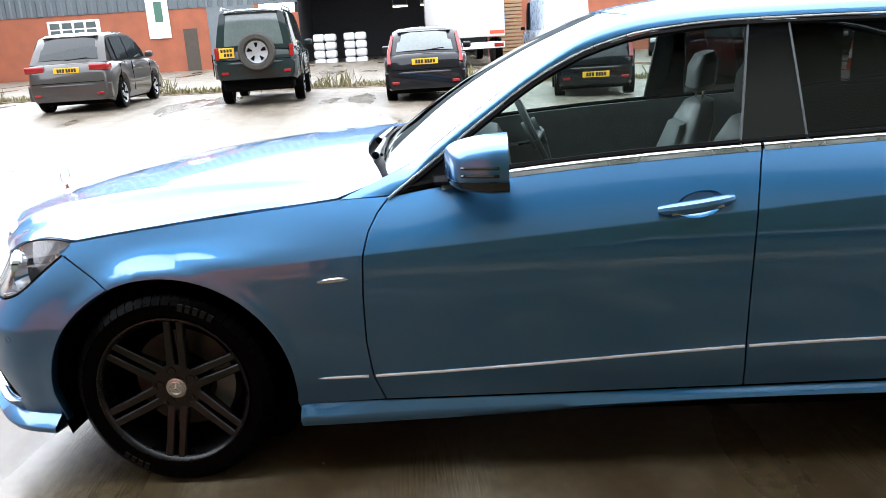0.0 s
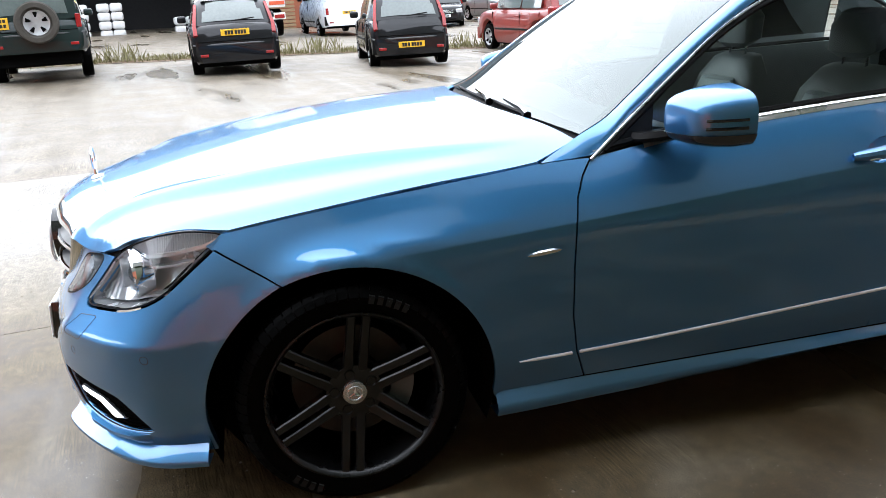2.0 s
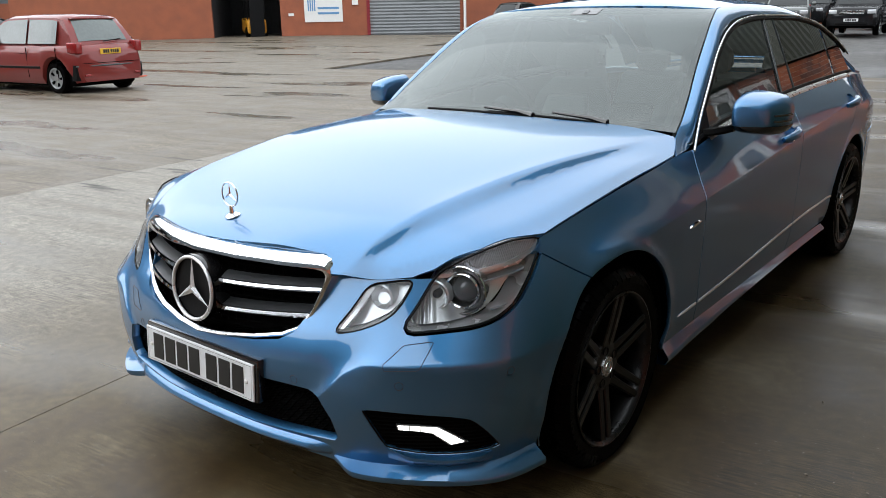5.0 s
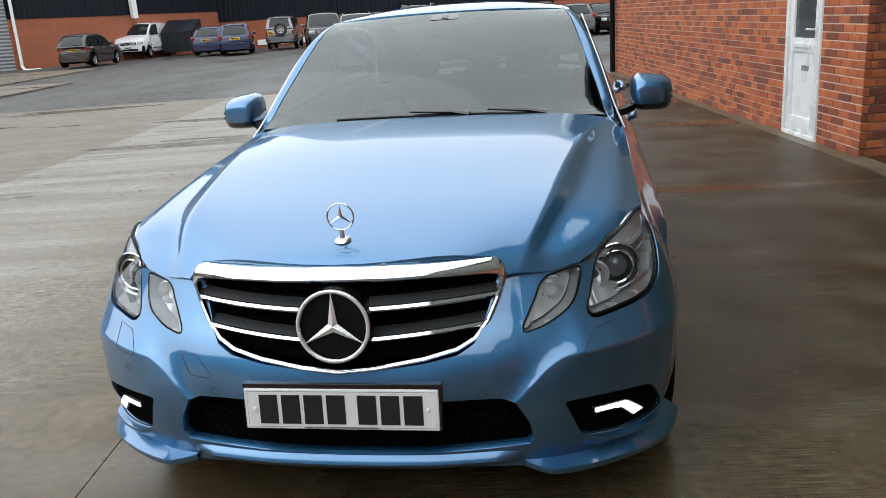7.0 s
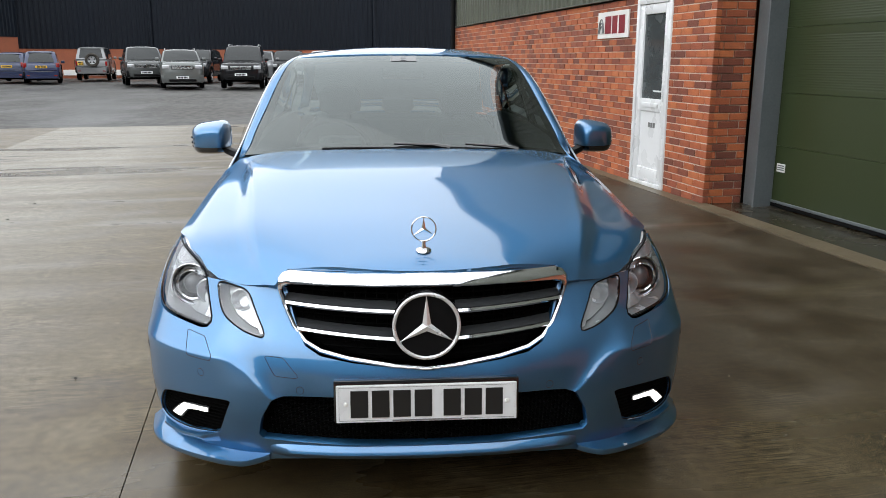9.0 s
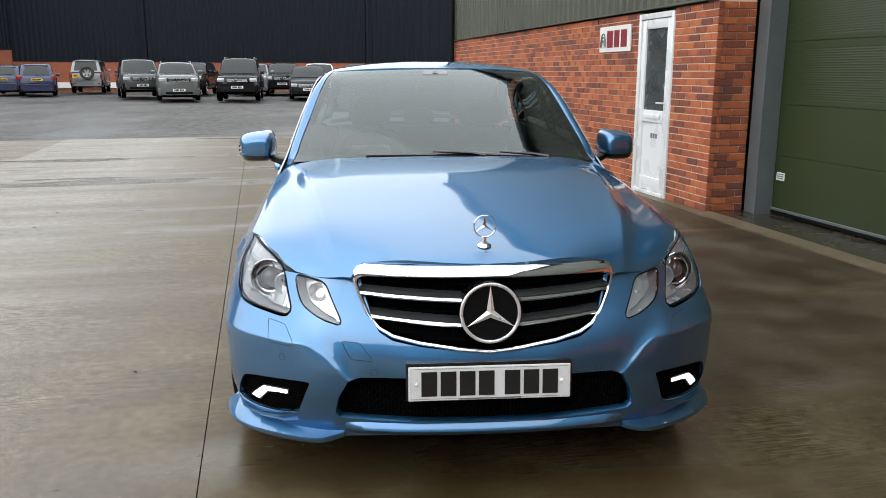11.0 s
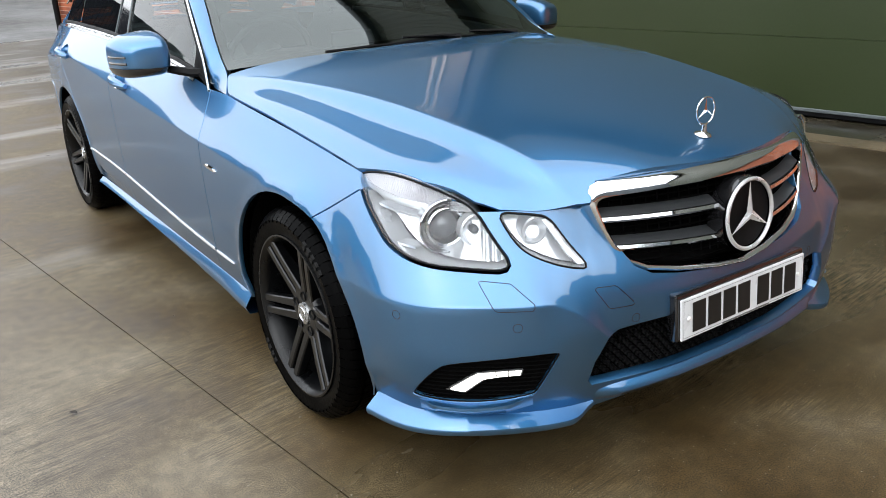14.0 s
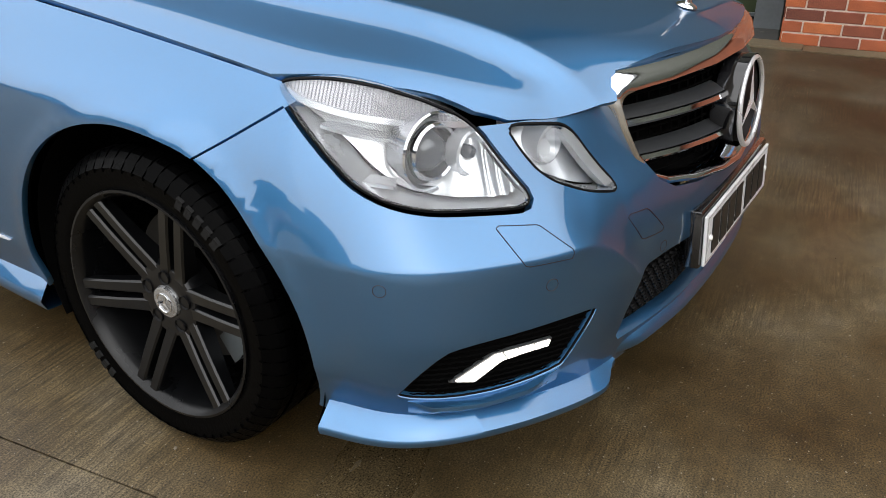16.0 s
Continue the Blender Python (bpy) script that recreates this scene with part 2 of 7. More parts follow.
UPVC = surface("white door plastic", (.74, .75, .76), .28, 0, .03, 3, 40)
SIGN_WHITE = surface("white sign board", (.78, .77, .74), .4, 0, .03)
SIGN_RED = surface("dark red sign paint", (.22, .012, .02), .4, 0, .05)
SIGN_BLUE = surface("blue sign paint", (.12, .28, .5), .4, 0, .05)
GREY_INK = surface("grey sign paint", (.16, .16, .16), .4, 0, .05)
TIMBER = surface("wet timber", (.06, .045, .032), .6, 0, .3, 5, 40, .2, stretch=(1, 6, 1))
CONE_ORANGE = surface("orange cone plastic", (.55, .08, .025), .5, 0, .15)
LEAF = surface("dry verge plants", (.135, .122, .052), .8, 0, .5, 8, 60, pieces=.3)
TWIG = surface("brown stalks", (.12, .075, .04), .85, 0, .3)
SACK = surface("white sacks", (.6, .6, .6), .6, 0, .1)
PALLET = surface("pallet wood", (.26, .17, .09), .8, 0, .25, 6)
# near-black colour stands in for the missing light inside open bays
DARKNESS = surface("painted interior darkness", (.02, .02, .022), .9)
BIN_NAVY = surface("dark navy bin paint", (.006, .009, .016), .45, 0, .2, 3, 40)
YELLOW = surface("yellow machine paint", (.6, .27, .02), .4, 0, .1)
TAIL_RED = surface("red lamp plastic", (.24, .010, .010), .2, 0, .1, coat=.3)
LAMP_CLEAR = surface("clear lamp plastic", (.55, .56, .58), .12, .4, .1, coat=.6)
STEEL_WHEEL = surface("silver wheel", (.42, .43, .44), .35, .6, .1)
DARK_CAR_GLASS = surface("dark car glass", (.014, .017, .018), .06, 0, .1, 2, 20, 0, .02)
CAR_GLASS = surface("pale tinted car glass", (.095, .115, .11), .05, 0, .15, 2, 20, 0, .02, coat=1.0)

# ---- mesh helpers ----
def finish(name, bm, material, parent=None, label="", smooth_faces=True, angle=35):
    me = bpy.data.meshes.new(name)
    bm.normal_update()
    for f in bm.faces:
        f.smooth = smooth_faces
    if smooth_faces:
        for e in bm.edges:
            if len(e.link_faces) == 2 and e.calc_face_angle(0) > radians(angle):
                e.smooth = False
    bm.to_mesh(me)
    bm.free()
    me.materials.append(material)
    ob = new(name, me)
    ob.parent = parent
    if label:
        ob["label"] = label
    return ob


def part(name, bm, material, parent, label="", smooth_faces=True, angle=35):
    return finish(name, bm, material, parent, label, smooth_faces, angle)


def thing(name, label, category, m=None, group="", kind=""):
    ob = new(name)
    ob.empty_display_size = .2
    if m is not None:
        ob.matrix_world = m
    return tagged(ob, label, category, group, kind)


def add_box(bm, lo, hi, bevel=0.0, segs=1):
    vs = [bm.verts.new((x, y, z)) for x in (lo[0], hi[0]) for y in (lo[1], hi[1]) for z in (lo[2], hi[2])]
    fs = [bm.faces.new([vs[i] for i in q]) for q in ((0, 1, 3, 2), (4, 6, 7, 5), (0, 4, 5, 1), (2, 3, 7, 6), (0, 2, 6, 4), (1, 5, 7, 3))]
    if bevel:
        es = list({e for f in fs for e in f.edges})
        bmesh.ops.bevel(bm, geom=es, offset=bevel, segments=segs, affect="EDGES", profile=.5)
    return vs


def box(lo, hi, bevel=0.0, segs=1):
    bm = bmesh.new()
    add_box(bm, lo, hi, bevel, segs)
    return bm


def add_prism(bm, poly, to3d, depth_vec):
    """A flat polygon, mapped by to3d, pushed by depth_vec into a solid."""
    d = Vector(depth_vec)
    a = [bm.verts.new(to3d(*p)) for p in poly]
    b = [bm.verts.new(Vector(v.co) + d) for v in a]
    bm.faces.new(a)
    bm.faces.new(b[::-1])
    for i in range(len(a)):
        j = (i + 1) % len(a)
        bm.faces.new((a[j], a[i], b[i], b[j]))
    return bm


def prism(poly, to3d, depth_vec):
    bm = bmesh.new()
    add_prism(bm, poly, to3d, depth_vec)
    bmesh.ops.recalc_face_normals(bm, faces=bm.faces)
    return bm


def add_rings(bm, rings, closed=True, cap=False):
    vs = [[bm.verts.new(p) for p in ring] for ring in rings]
    n = len(vs[0])
    for a, b in zip(vs, vs[1:]):
        for i in range(n if closed else n - 1):
            j = (i + 1) % n
            bm.faces.new((a[i], a[j], b[j], b[i]))
    if cap:
        bm.faces.new(vs[0][::-1])
        bm.faces.new(vs[-1])
    return vs


def lathe(profile, n=48, axis="x", cap=False):
    """profile: (radius, along) pairs, turned round an axis."""
    bm = bmesh.new()
    rings = []
    for r, a in profile:
        ring = []
        for i in range(n):
            w = 2 * math.pi * i / n
            c, s = r * math.cos(w), r * math.sin(w)
            ring.append((a, c, s) if axis == "x" else ((c, a, s) if axis == "y" else (c, s, a)))
        rings.append(ring)
    add_rings(bm, rings, cap=cap)
    bmesh.ops.recalc_face_normals(bm, faces=bm.faces)
    return bm


def add_tube(bm, pts, r, n=8, flat=1.0):
    pts = [Vector(p) for p in pts]
    rings = []
    for i, p in enumerate(pts):
        d = (pts[min(i + 1, len(pts) - 1)] - pts[max(i - 1, 0)]).normalized()
        u = d.cross(Vector((0, 0, 1)))
        u = Vector((1, 0, 0)) if u.length < 1e-4 else u.normalized()
        v = u.cross(d)
        rr = r[i] if isinstance(r, (list, tuple)) else r
        rings.append([p + u * rr * math.cos(2 * math.pi * k / n) * flat + v * rr * math.sin(2 * math.pi * k / n) for k in range(n)])
    add_rings(bm, rings, cap=True)
    return bm


def tube(pts, r, n=8, flat=1.0):
    bm = bmesh.new()
    add_tube(bm, pts, r, n, flat)
    bmesh.ops.recalc_face_normals(bm, faces=bm.faces)
    return bm


# ---- the yard: p runs from the yard towards the workshop wall, q along it ----
YAW = radians(7.6)
YO = (3.057, 4.746)


def yard(p, q, z=0.0):
    return Vector((YO[0] + p * math.cos(YAW) - q * math.sin(YAW), YO[1] + p * math.sin(YAW) + q * math.cos(YAW), z))


YARD_Y, YARD_Z = [-14, -8, -4, 0, 3, 6.5, 10, 20, 35, 45], [.28, .22, .16, .08, -.03, -.15, -.12, .05, .20, .25]


def ground_z(x, y):
    """Level beside the workshop; the open yard falls towards a shallow gully and rises again behind it."""
    base = .005 * max(0, min(y, 60) - 10)
    k = min(1, max(0, -x - 1.5) / 12.5)
    return base + (float(np.interp(y, YARD_Y, YARD_Z)) - base) * k


def yard_pose(p, q, turn=0.0, lift=0.0):
    w = yard(p, q)
    return pose(w.x, w.y, ground_z(w.x, w.y) + lift, 0, 0, 7.6 + turn)


YM = pose(YO[0], YO[1], 0, 0, 0, 7.6)


def grid_sheet(ps, qs, lift):
    bm = bmesh.new()
    rows = []
    for q in qs:
        row = []
        for p in ps:
            w = yard(p, q)
            row.append(bm.verts.new((w.x, w.y, ground_z(w.x, w.y) + lift)))
        rows.append(row)
    for a, b in zip(rows, rows[1:]):
        for i in range(len(ps) - 1):
            bm.faces.new((a[i], a[i + 1], b[i + 1], b[i]))
    return bm


spread = [-900, -300, -120, -80, -62, -50, -40, -32, -26, -22, -20, -18, -16, -14, -12, -10, -8, -6, -4.6, -3, -1, 1, 4, 8, 16, 40, 120, 400, 900]
ground = finish("ground", grid_sheet(spread, [-900, -300, -100, -50, -30, -20, -15, -12.5, -10, -7.5, -5, -2.5, 0, 2.5, 5, 7.5, 10, 12.5, 15, 20, 26, 32, 40, 50, 60, 80, 150, 400, 900], -.05), TARMAC)
tagged(ground, "worn dark grey tarmac ground of an industrial yard", "ground", kind="structure")

# concrete bays with open joints
pavement = thing("pavement", "wet brown-grey concrete slabs with thin joints", "pavement", kind="structure")
P_LINES = [-34, -30.2, -26.0, -21.8, -17.5, -13.3, -8.5, -4.72, -.16]
Q_LINES = [-34, -14, 11.2]


def slab(p0, p1, q0, q1, lift=0.0, material=None):
    g, d = .0022, .045
    bm = bmesh.new()
    n = 12
    top = []
    for j in range(n + 1):
        row = []
        for i in range(n + 1):
            w = yard(p0 + g + (p1 - p0 - 2 * g) * i / n, q0 + g + (q1 - q0 - 2 * g) * j / n)
            row.append(bm.verts.new((w.x, w.y, ground_z(w.x, w.y) + lift)))
        top.append(row)
    for a, b in zip(top, top[1:]):
        for i in range(n):
            bm.faces.new((a[i], a[i + 1], b[i + 1], b[i]))
    rim = top[0][:-1] + [r[-1] for r in top[:-1]] + top[-1][:0:-1] + [r[0] for r in top[:0:-1]]
    low = [bm.verts.new(v.co - Vector((0, 0, d))) for v in rim]
    for i in range(len(rim)):
        k = (i + 1) % len(rim)
        bm.faces.new((rim[k], rim[i], low[i], low[k]))
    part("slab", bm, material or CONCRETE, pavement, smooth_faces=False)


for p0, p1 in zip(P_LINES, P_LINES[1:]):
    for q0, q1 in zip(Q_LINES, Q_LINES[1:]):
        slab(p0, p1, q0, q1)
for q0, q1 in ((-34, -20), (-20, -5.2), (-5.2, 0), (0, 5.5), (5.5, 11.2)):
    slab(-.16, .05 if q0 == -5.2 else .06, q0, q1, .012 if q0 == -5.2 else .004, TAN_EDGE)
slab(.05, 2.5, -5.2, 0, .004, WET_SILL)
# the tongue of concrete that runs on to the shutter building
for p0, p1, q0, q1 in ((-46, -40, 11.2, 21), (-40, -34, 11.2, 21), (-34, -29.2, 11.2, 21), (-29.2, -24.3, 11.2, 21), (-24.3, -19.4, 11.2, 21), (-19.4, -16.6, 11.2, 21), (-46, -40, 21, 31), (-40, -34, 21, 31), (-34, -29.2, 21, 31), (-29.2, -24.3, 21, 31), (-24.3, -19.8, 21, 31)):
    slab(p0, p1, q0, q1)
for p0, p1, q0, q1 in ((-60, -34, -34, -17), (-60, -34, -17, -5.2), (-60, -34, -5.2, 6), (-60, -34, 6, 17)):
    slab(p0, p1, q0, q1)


# ---- the workshop beside the car ----
def wave_sheet(u0, u1, z0, z1, pitch, depth, place, flat=.35):
    """Box-ribbed sheet metal from u0 to u1; place(u, d, z) sets it into the world."""
    bm = bmesh.new()
    pts, u = [], u0
    while u < u1:
        for k, d in ((0, 0), (flat, 0), (.5, depth), (.5 + flat, depth)):
            if u + k * pitch <= u1:
                pts.append((u + k * pitch, d))
        u += pitch
    pts.append((u1, 0))
    a = [bm.verts.new(place(u, d, z0)) for u, d in pts]
    b = [bm.verts.new(place(u, d, z1)) for u, d in pts]
    for i in range(len(pts) - 1):
        bm.faces.new((a[i], a[i + 1], b[i + 1], b[i]))
    return bm


WALL_END, EAVES, DADO = 11.3, 7.9, 2.09
DOOR_Q0, DOOR_Q1, DOOR_H = .875, 1.735, 2.075
OPEN_Q, OPEN_H = -5.05, 4.3
wall_east = thing("wall_east", "red brick workshop wall with olive ribbed cladding above", "wall", YM, kind="structure")


def wall_block(name, p0, p1, q0, q1, z0, z1, material):
    return part(name, box((p0, q0, z0), (p1, q1, z1)), material, wall_east, smooth_faces=False)


# mortar core, cut round the door and the wide opening
core = .007
wall_block("mortar_core", core, .24, .012, DOOR_Q0, -.05, DADO, MORTAR)
wall_block("mortar_core", core, .24, DOOR_Q1, WALL_END, -.05, DADO, MORTAR)
wall_block("mortar_core", .02, .42, .012, .24, -.05, OPEN_H, MORTAR)
wall_block("mortar_core", core, .42, OPEN_Q - 1.6, OPEN_Q - .012, -.05, DADO, MORTAR)
wall_block("inner_wall", .24, .40, 0.02, WALL_END, DADO, EAVES, CLAD_GREEN)
wall_block("inner_wall", .24, .40, -24, OPEN_Q - 1.6, -.05, EAVES, BRICK_FAR)
wall_block("inner_wall", .24, .40, OPEN_Q - 1.6, OPEN_Q, DADO, EAVES, CLAD_GREEN)
wall_block("lintel", .05, .40, OPEN_Q, .02, OPEN_H, EAVES, CLAD_GREEN)
wall_block("end_wall", .24, 14, WALL_END - .15, WALL_END, -.05, EAVES, BRICK_FAR)
wall_block("back_wall", 13.8, 14, -24, WALL_END, -.05, EAVES, CLAD_GREEN)
roof_east = finish("workshop_roof", box((-.25, -24, EAVES), (14.2, WALL_END + .1, EAVES + .18)), CLAD_GREY, smooth_faces=False)
roof_east.matrix_world = YM
tagged(roof_east, "grey sheet roof of the workshop", "roof", kind="structure")
part("cladding", wave_sheet(-.02, WALL_END, DADO + .05, EAVES, .20, .034, lambda u, d, z: (.035 - d, u, z)), CLAD_GREEN, wall_east, "olive green ribbed sheet cladding", False)
part("cladding", wave_sheet(OPEN_Q, .0, OPEN_H, EAVES, .20, .034, lambda u, d, z: (.035 - d, u, z)), CLAD_GREEN, wall_east, "", False)
part("cladding", wave_sheet(-24, OPEN_Q, DADO + .05, EAVES, .20, .034, lambda u, d, z: (.035 - d, u, z)), CLAD_GREEN, wall_east, "", False)
part("drip_flashing", prism([(.05, 0), (-.045, -.012), (-.045, -.03), (.05, -.03)], lambda a, b: (a, .0, DADO + .055 + b), (0, WALL_END, 0)), CLAD_GREEN, wall_east, "folded metal drip edge")
part("gutter", tube([(-.18, -24, EAVES - .02), (-.18, WALL_END + .1, EAVES - .02)], .07, 10), CLAD_GREY, wall_east)
# grey steel post and track beside the wide door
part("steel_post", box((.43, -.20, -.05), (.60, -.02, OPEN_H), .006), STEEL_GREY, wall_east, "grey painted steel door post")
part("steel_post", box((.43, OPEN_Q + .02, -.05), (.60, OPEN_Q + .2, OPEN_H), .006), STEEL_GREY, wall_east)
part("steel_angle", box((.40, -.25, -.03), (.60, -.21, OPEN_H), .004), STEEL_GREY, wall_east)
downpipe = tagged(finish("downpipe", tube([(-.08, WALL_END - .12, 0), (-.08, WALL_END - .12, EAVES)], .055, 12), BLACK), "black round downpipe at the wall's end", "downpipe")
downpipe.matrix_world = YM

# wide sectional door: ribbed panels
green_door = thing("door_1", "closed olive green ribbed sectional workshop door", "door", YM, kind="structure")
DOOR_P = .60


def door_panel(z0, z1):
    bm = bmesh.new()
    zs, out = z0, []
    out.append((z0, .005))
    out.append((z0 + .003, 0))
    ribs = 20 if z0 > .5 else 6
    if z0 > .9:
        n = int((z1 - z0 - .1) / .022)
        for i in range(n):
            z = z0 + .05 + i * .022
            out += [(z, 0), (z + .008, .0012), (z + .014, .0012), (z + .020, 0)]
    out += [(z1 - .003, 0), (z1, .005)]
    a = [bm.verts.new((DOOR_P + d, -.22, z)) for z, d in out]
    b = [bm.verts.new((DOOR_P + d, OPEN_Q + .2, z)) for z, d in out]
    for i in range(len(out) - 1):
        bm.faces.new((a[i], b[i], b[i + 1], a[i + 1]))
    return bm


for z0, z1 in ((.06, .602), (.602, 1.102), (1.102, 1.702), (1.702, 2.302), (2.302, 2.902), (2.902, 3.502), (3.502, 4.3)):
    part("panel", door_panel(z0, z1), DOOR_GREEN, green_door, smooth_faces=False)
part("seal", box((DOOR_P - .012, OPEN_Q + .2, .012), (DOOR_P + .03, -.22, .062), .008), BLACK, green_door, "black rubber bottom seal")
part("rail", box((DOOR_P - .02, OPEN_Q + .2, .05), (DOOR_P + .01, -.22, .075), .004), STEEL_GREY, green_door)
part("backing", box((DOOR_P + .02, OPEN_Q + .1, .02), (DOOR_P + .05, -.1, OPEN_H)), SHELL, green_door, smooth_faces=False)
label_plate = tagged(finish("label_plate", box((DOOR_P - .006, -.42, .355), (DOOR_P - .001, -.29, .435), .002), SIGN_WHITE), "small pale rating plate fixed to the green door", "label")
label_plate.matrix_world = YM
for k in range(3):
    part("bar", box((DOOR_P - .0085, -.405, .372 + .02 * k), (DOOR_P - .0062, -.305, .382 + .02 * k)), GREY_INK, label_plate)

# white pvc side door
pvc = thing("door_2", "closed white plastic door with frosted dark upper pane", "door", YM, kind="structure")
A, B, F = DOOR_Q0 + .004, DOOR_Q1 - .004, .065
for lo, hi in (((-.012, A, .0), (.075, A + F, DOOR_H)), ((-.012, B - F, 0), (.075, B, DOOR_H)), ((-.012, A + F, DOOR_H - F), (.075, B - F, DOOR_H)), ((-.02, A + F, 0), (.085, B - F, .045))):
    part("frame", box(lo, hi, .006, 2), UPVC, pvc)
LA, LB = A + F + .004, B - F - .004
for lo, hi in (((.004, LA, .05), (.06, LA + .10, DOOR_H - F - .004)), ((.004, LB - .10, .05), (.06, LB, DOOR_H - F - .004)), ((.004, LA + .1, .05), (.06, LB - .1, .20)), ((.004, LA + .1, .84), (.06, LB - .1, .98)), ((.004, LA + .1, DOOR_H - F - .11), (.06, LB - .1, DOOR_H - F - .004))):
    part("leaf_rail", box(lo, hi, .007, 2), UPVC, pvc)
part("lower_panel", box((.022, LA + .1, .2), (.045, LB - .1, .84)), UPVC, pvc)
part("pane", box((.026, LA + .1, .98), (.038, LB - .1, DOOR_H - F - .11)), surface("frosted dark pane", (.05, .06, .062), .22, 0, .15, 3, 40, coat=.4), pvc, "dark frosted glass pane")
part("letter_plate", box((-.006, LA + .16, .885), (.006, LB - .16, .935), .005, 2), UPVC, pvc)
handle = part("handle", box((-.008, LA + .035, .96), (.005, LA + .065, 1.16), .004, 2), UPVC, pvc, "white lever handle on a backplate")
part("lever", tube([(-.01, LA + .05, 1.07), (-.045, LA + .05, 1.07), (-.05, LA + .17, 1.07)], .009, 8), UPVC, handle)
for k in range(3):
    part("bar", box((.0185, LA + .24 + .06 * k, .66), (.0215, LA + .285 + .06 * k, .715)), GREY_INK, pvc)

# sign board above the brickwork's middle
sign = thing("sign_board", "white sign board with grey and dark red shapes on brick", "sign", YM)
part("board", box((-.022, 1.93, 1.665), (-.002, 2.86, 1.985), .003), SIGN_WHITE, sign)
for a, b in ((2.03, 2.2), (2.25, 2.40), (2.44, 2.62)):
    part("bar", box((-.0255, a, 1.72), (-.0225, b, 1.93)), SIGN_RED, sign)
for k in range(3):
    r = .10 - .025 * k
    part("arc", tube([(-.026, 2.74 + r * math.cos(w) * .8, 1.73 + 1.7 * r * math.sin(w)) for w in np.linspace(0, math.pi, 12)], .008, 6), GREY_INK, sign)

# ---- far buildings ----
def flat_wall(name, label, q_or_pts, bands, thick=.3, ribs=()):
    """A wall between two yard points; bands: (z0, z1, material) from the ground up."""
    (pa, qa), (pb, qb) = q_or_pts
    a, b = yard(pa, qa), yard(pb, qb)
    length = (b - a).length
    base = min(ground_z(a.x, a.y), ground_z(b.x, b.y)) - .3
    d = (b - a).normalized()
    m = Matrix.Translation((a.x, a.y, base + .3)) @ Matrix(((d.x, -d.y, 0, 0), (d.y, d.x, 0, 0), (0, 0, 1, 0), (0, 0, 0, 1)))
    w = thing(name, label, "building wall", m, kind="structure")
    return w, length


def wbox(w, name, u0, u1, z0, z1, material, d0=0.0, d1=.3, label=""):
    return part(name, box((u0, d0, z0), (u1, d1, z1)), material, w, label, smooth_faces=False)


# dark shed at the yard's end
shed, ln = flat_wall("wall_north", "tall navy ribbed metal shed on a low brick plinth", ((-19.5, 50), (34, 50)), ())
wbox(shed, "plinth", 0, ln, -.6, 1.8, BRICK_FAR, .0, .3, "red brick plinth")
part("cladding", wave_sheet(0, ln, 1.8, 8.2, .32, .045, lambda u, d, z: (u, -.02 - d, z)), CLAD_NAVY, shed, "navy ribbed cladding", False)
wbox(shed, "core", 0, ln, 1.8, 8.2, CLAD_NAVY, .06, .3)
for u in (8.0, 22.5, 37.0):
    part("downpipe", tube([(u, -.15, 0), (u, -.15, 8.2)], .10, 8), CLAD_NAVY, shed)
wbox(shed, "pale_ledge", 2.5, 8.5, .15, .5, SIGN_WHITE, -.10, -.003)

for pts, nm, post in ((((-26.3, 35.9), (-22.3, 42.7)), "wall_north_west", True), (((-22.3, 42.7), (-19.5, 50)), "wall_north_corner", False)):
    side, ln = flat_wall(nm, "navy metal shed side with brick plinth", pts, ())
    wbox(side, "plinth", 0, ln, -.6, 2.5, BRICK_FAR, 0, .3)
    part("cladding", wave_sheet(0, ln, 2.5, 8.2, .32, .045, lambda u, d, z: (u, -.02 - d, z)), CLAD_NAVY, side, "", False)
    wbox(side, "core", 0, ln, 2.5, 8.2, CLAD_NAVY, .06, .3)
    if post:
        part("white_post", box((ln - .45, -.35, 2.3), (ln - .1, -.1, 8)), SIGN_WHITE, side)

shut, ln = flat_wall("wall_west_shutter", "brick and navy metal shed with grey roller shutter and open bay", ((-46.4, 21.1), (-26.3, 35.9)), ())
U = [0, ln - 10.3, ln - 5.35, ln - .5]
BAY = U[1] - 3.8
wbox(shut, "brick_pier", 0, BAY, -.6, 3.4, BRICK_FAR)
wbox(shut, "brick_pier", U[1], U[2] + .1, -.6, 2.6, BRICK_FAR)
wbox(shut, "brick_pier", U[3] + .5, ln, -.6, 2.6, BRICK_FAR)
wbox(shut, "cladding", 0, BAY, 3.4, 8.2, CLAD_NAVY)
wbox(shut, "cladding", BAY, U[1], 4.6, 8.2, CLAD_NAVY)
wbox(shut, "cladding", U[1], U[2] + .1, 2.6, 8.2, CLAD_NAVY)
wbox(shut, "cladding", U[2], U[3] + .5, 5.0, 8.2, CLAD_NAVY)
wbox(shut, "cladding", U[3] + .5, ln, 2.6, 8.2, CLAD_NAVY)
bm = bmesh.new()
rows = [(z, .0 if i % 2 else .03) for i, z in enumerate(np.arange(-.3, 5.01, .09))]
va, vb = [bm.verts.new((U[2] + .1, .12 + d, z)) for z, d in rows], [bm.verts.new((U[3] + .45, .12 + d, z)) for z, d in rows]
for i in range(len(rows) - 1):
    bm.faces.new((va[i], vb[i], vb[i + 1], va[i + 1]))
part("roller_shutter", bm, SHUTTER, shut, "closed grey roller shutter", False)
wbox(shut, "red_post", U[2] - .08, U[2] + .1, -.3, 5, SIGN_RED, -.03, -.003)
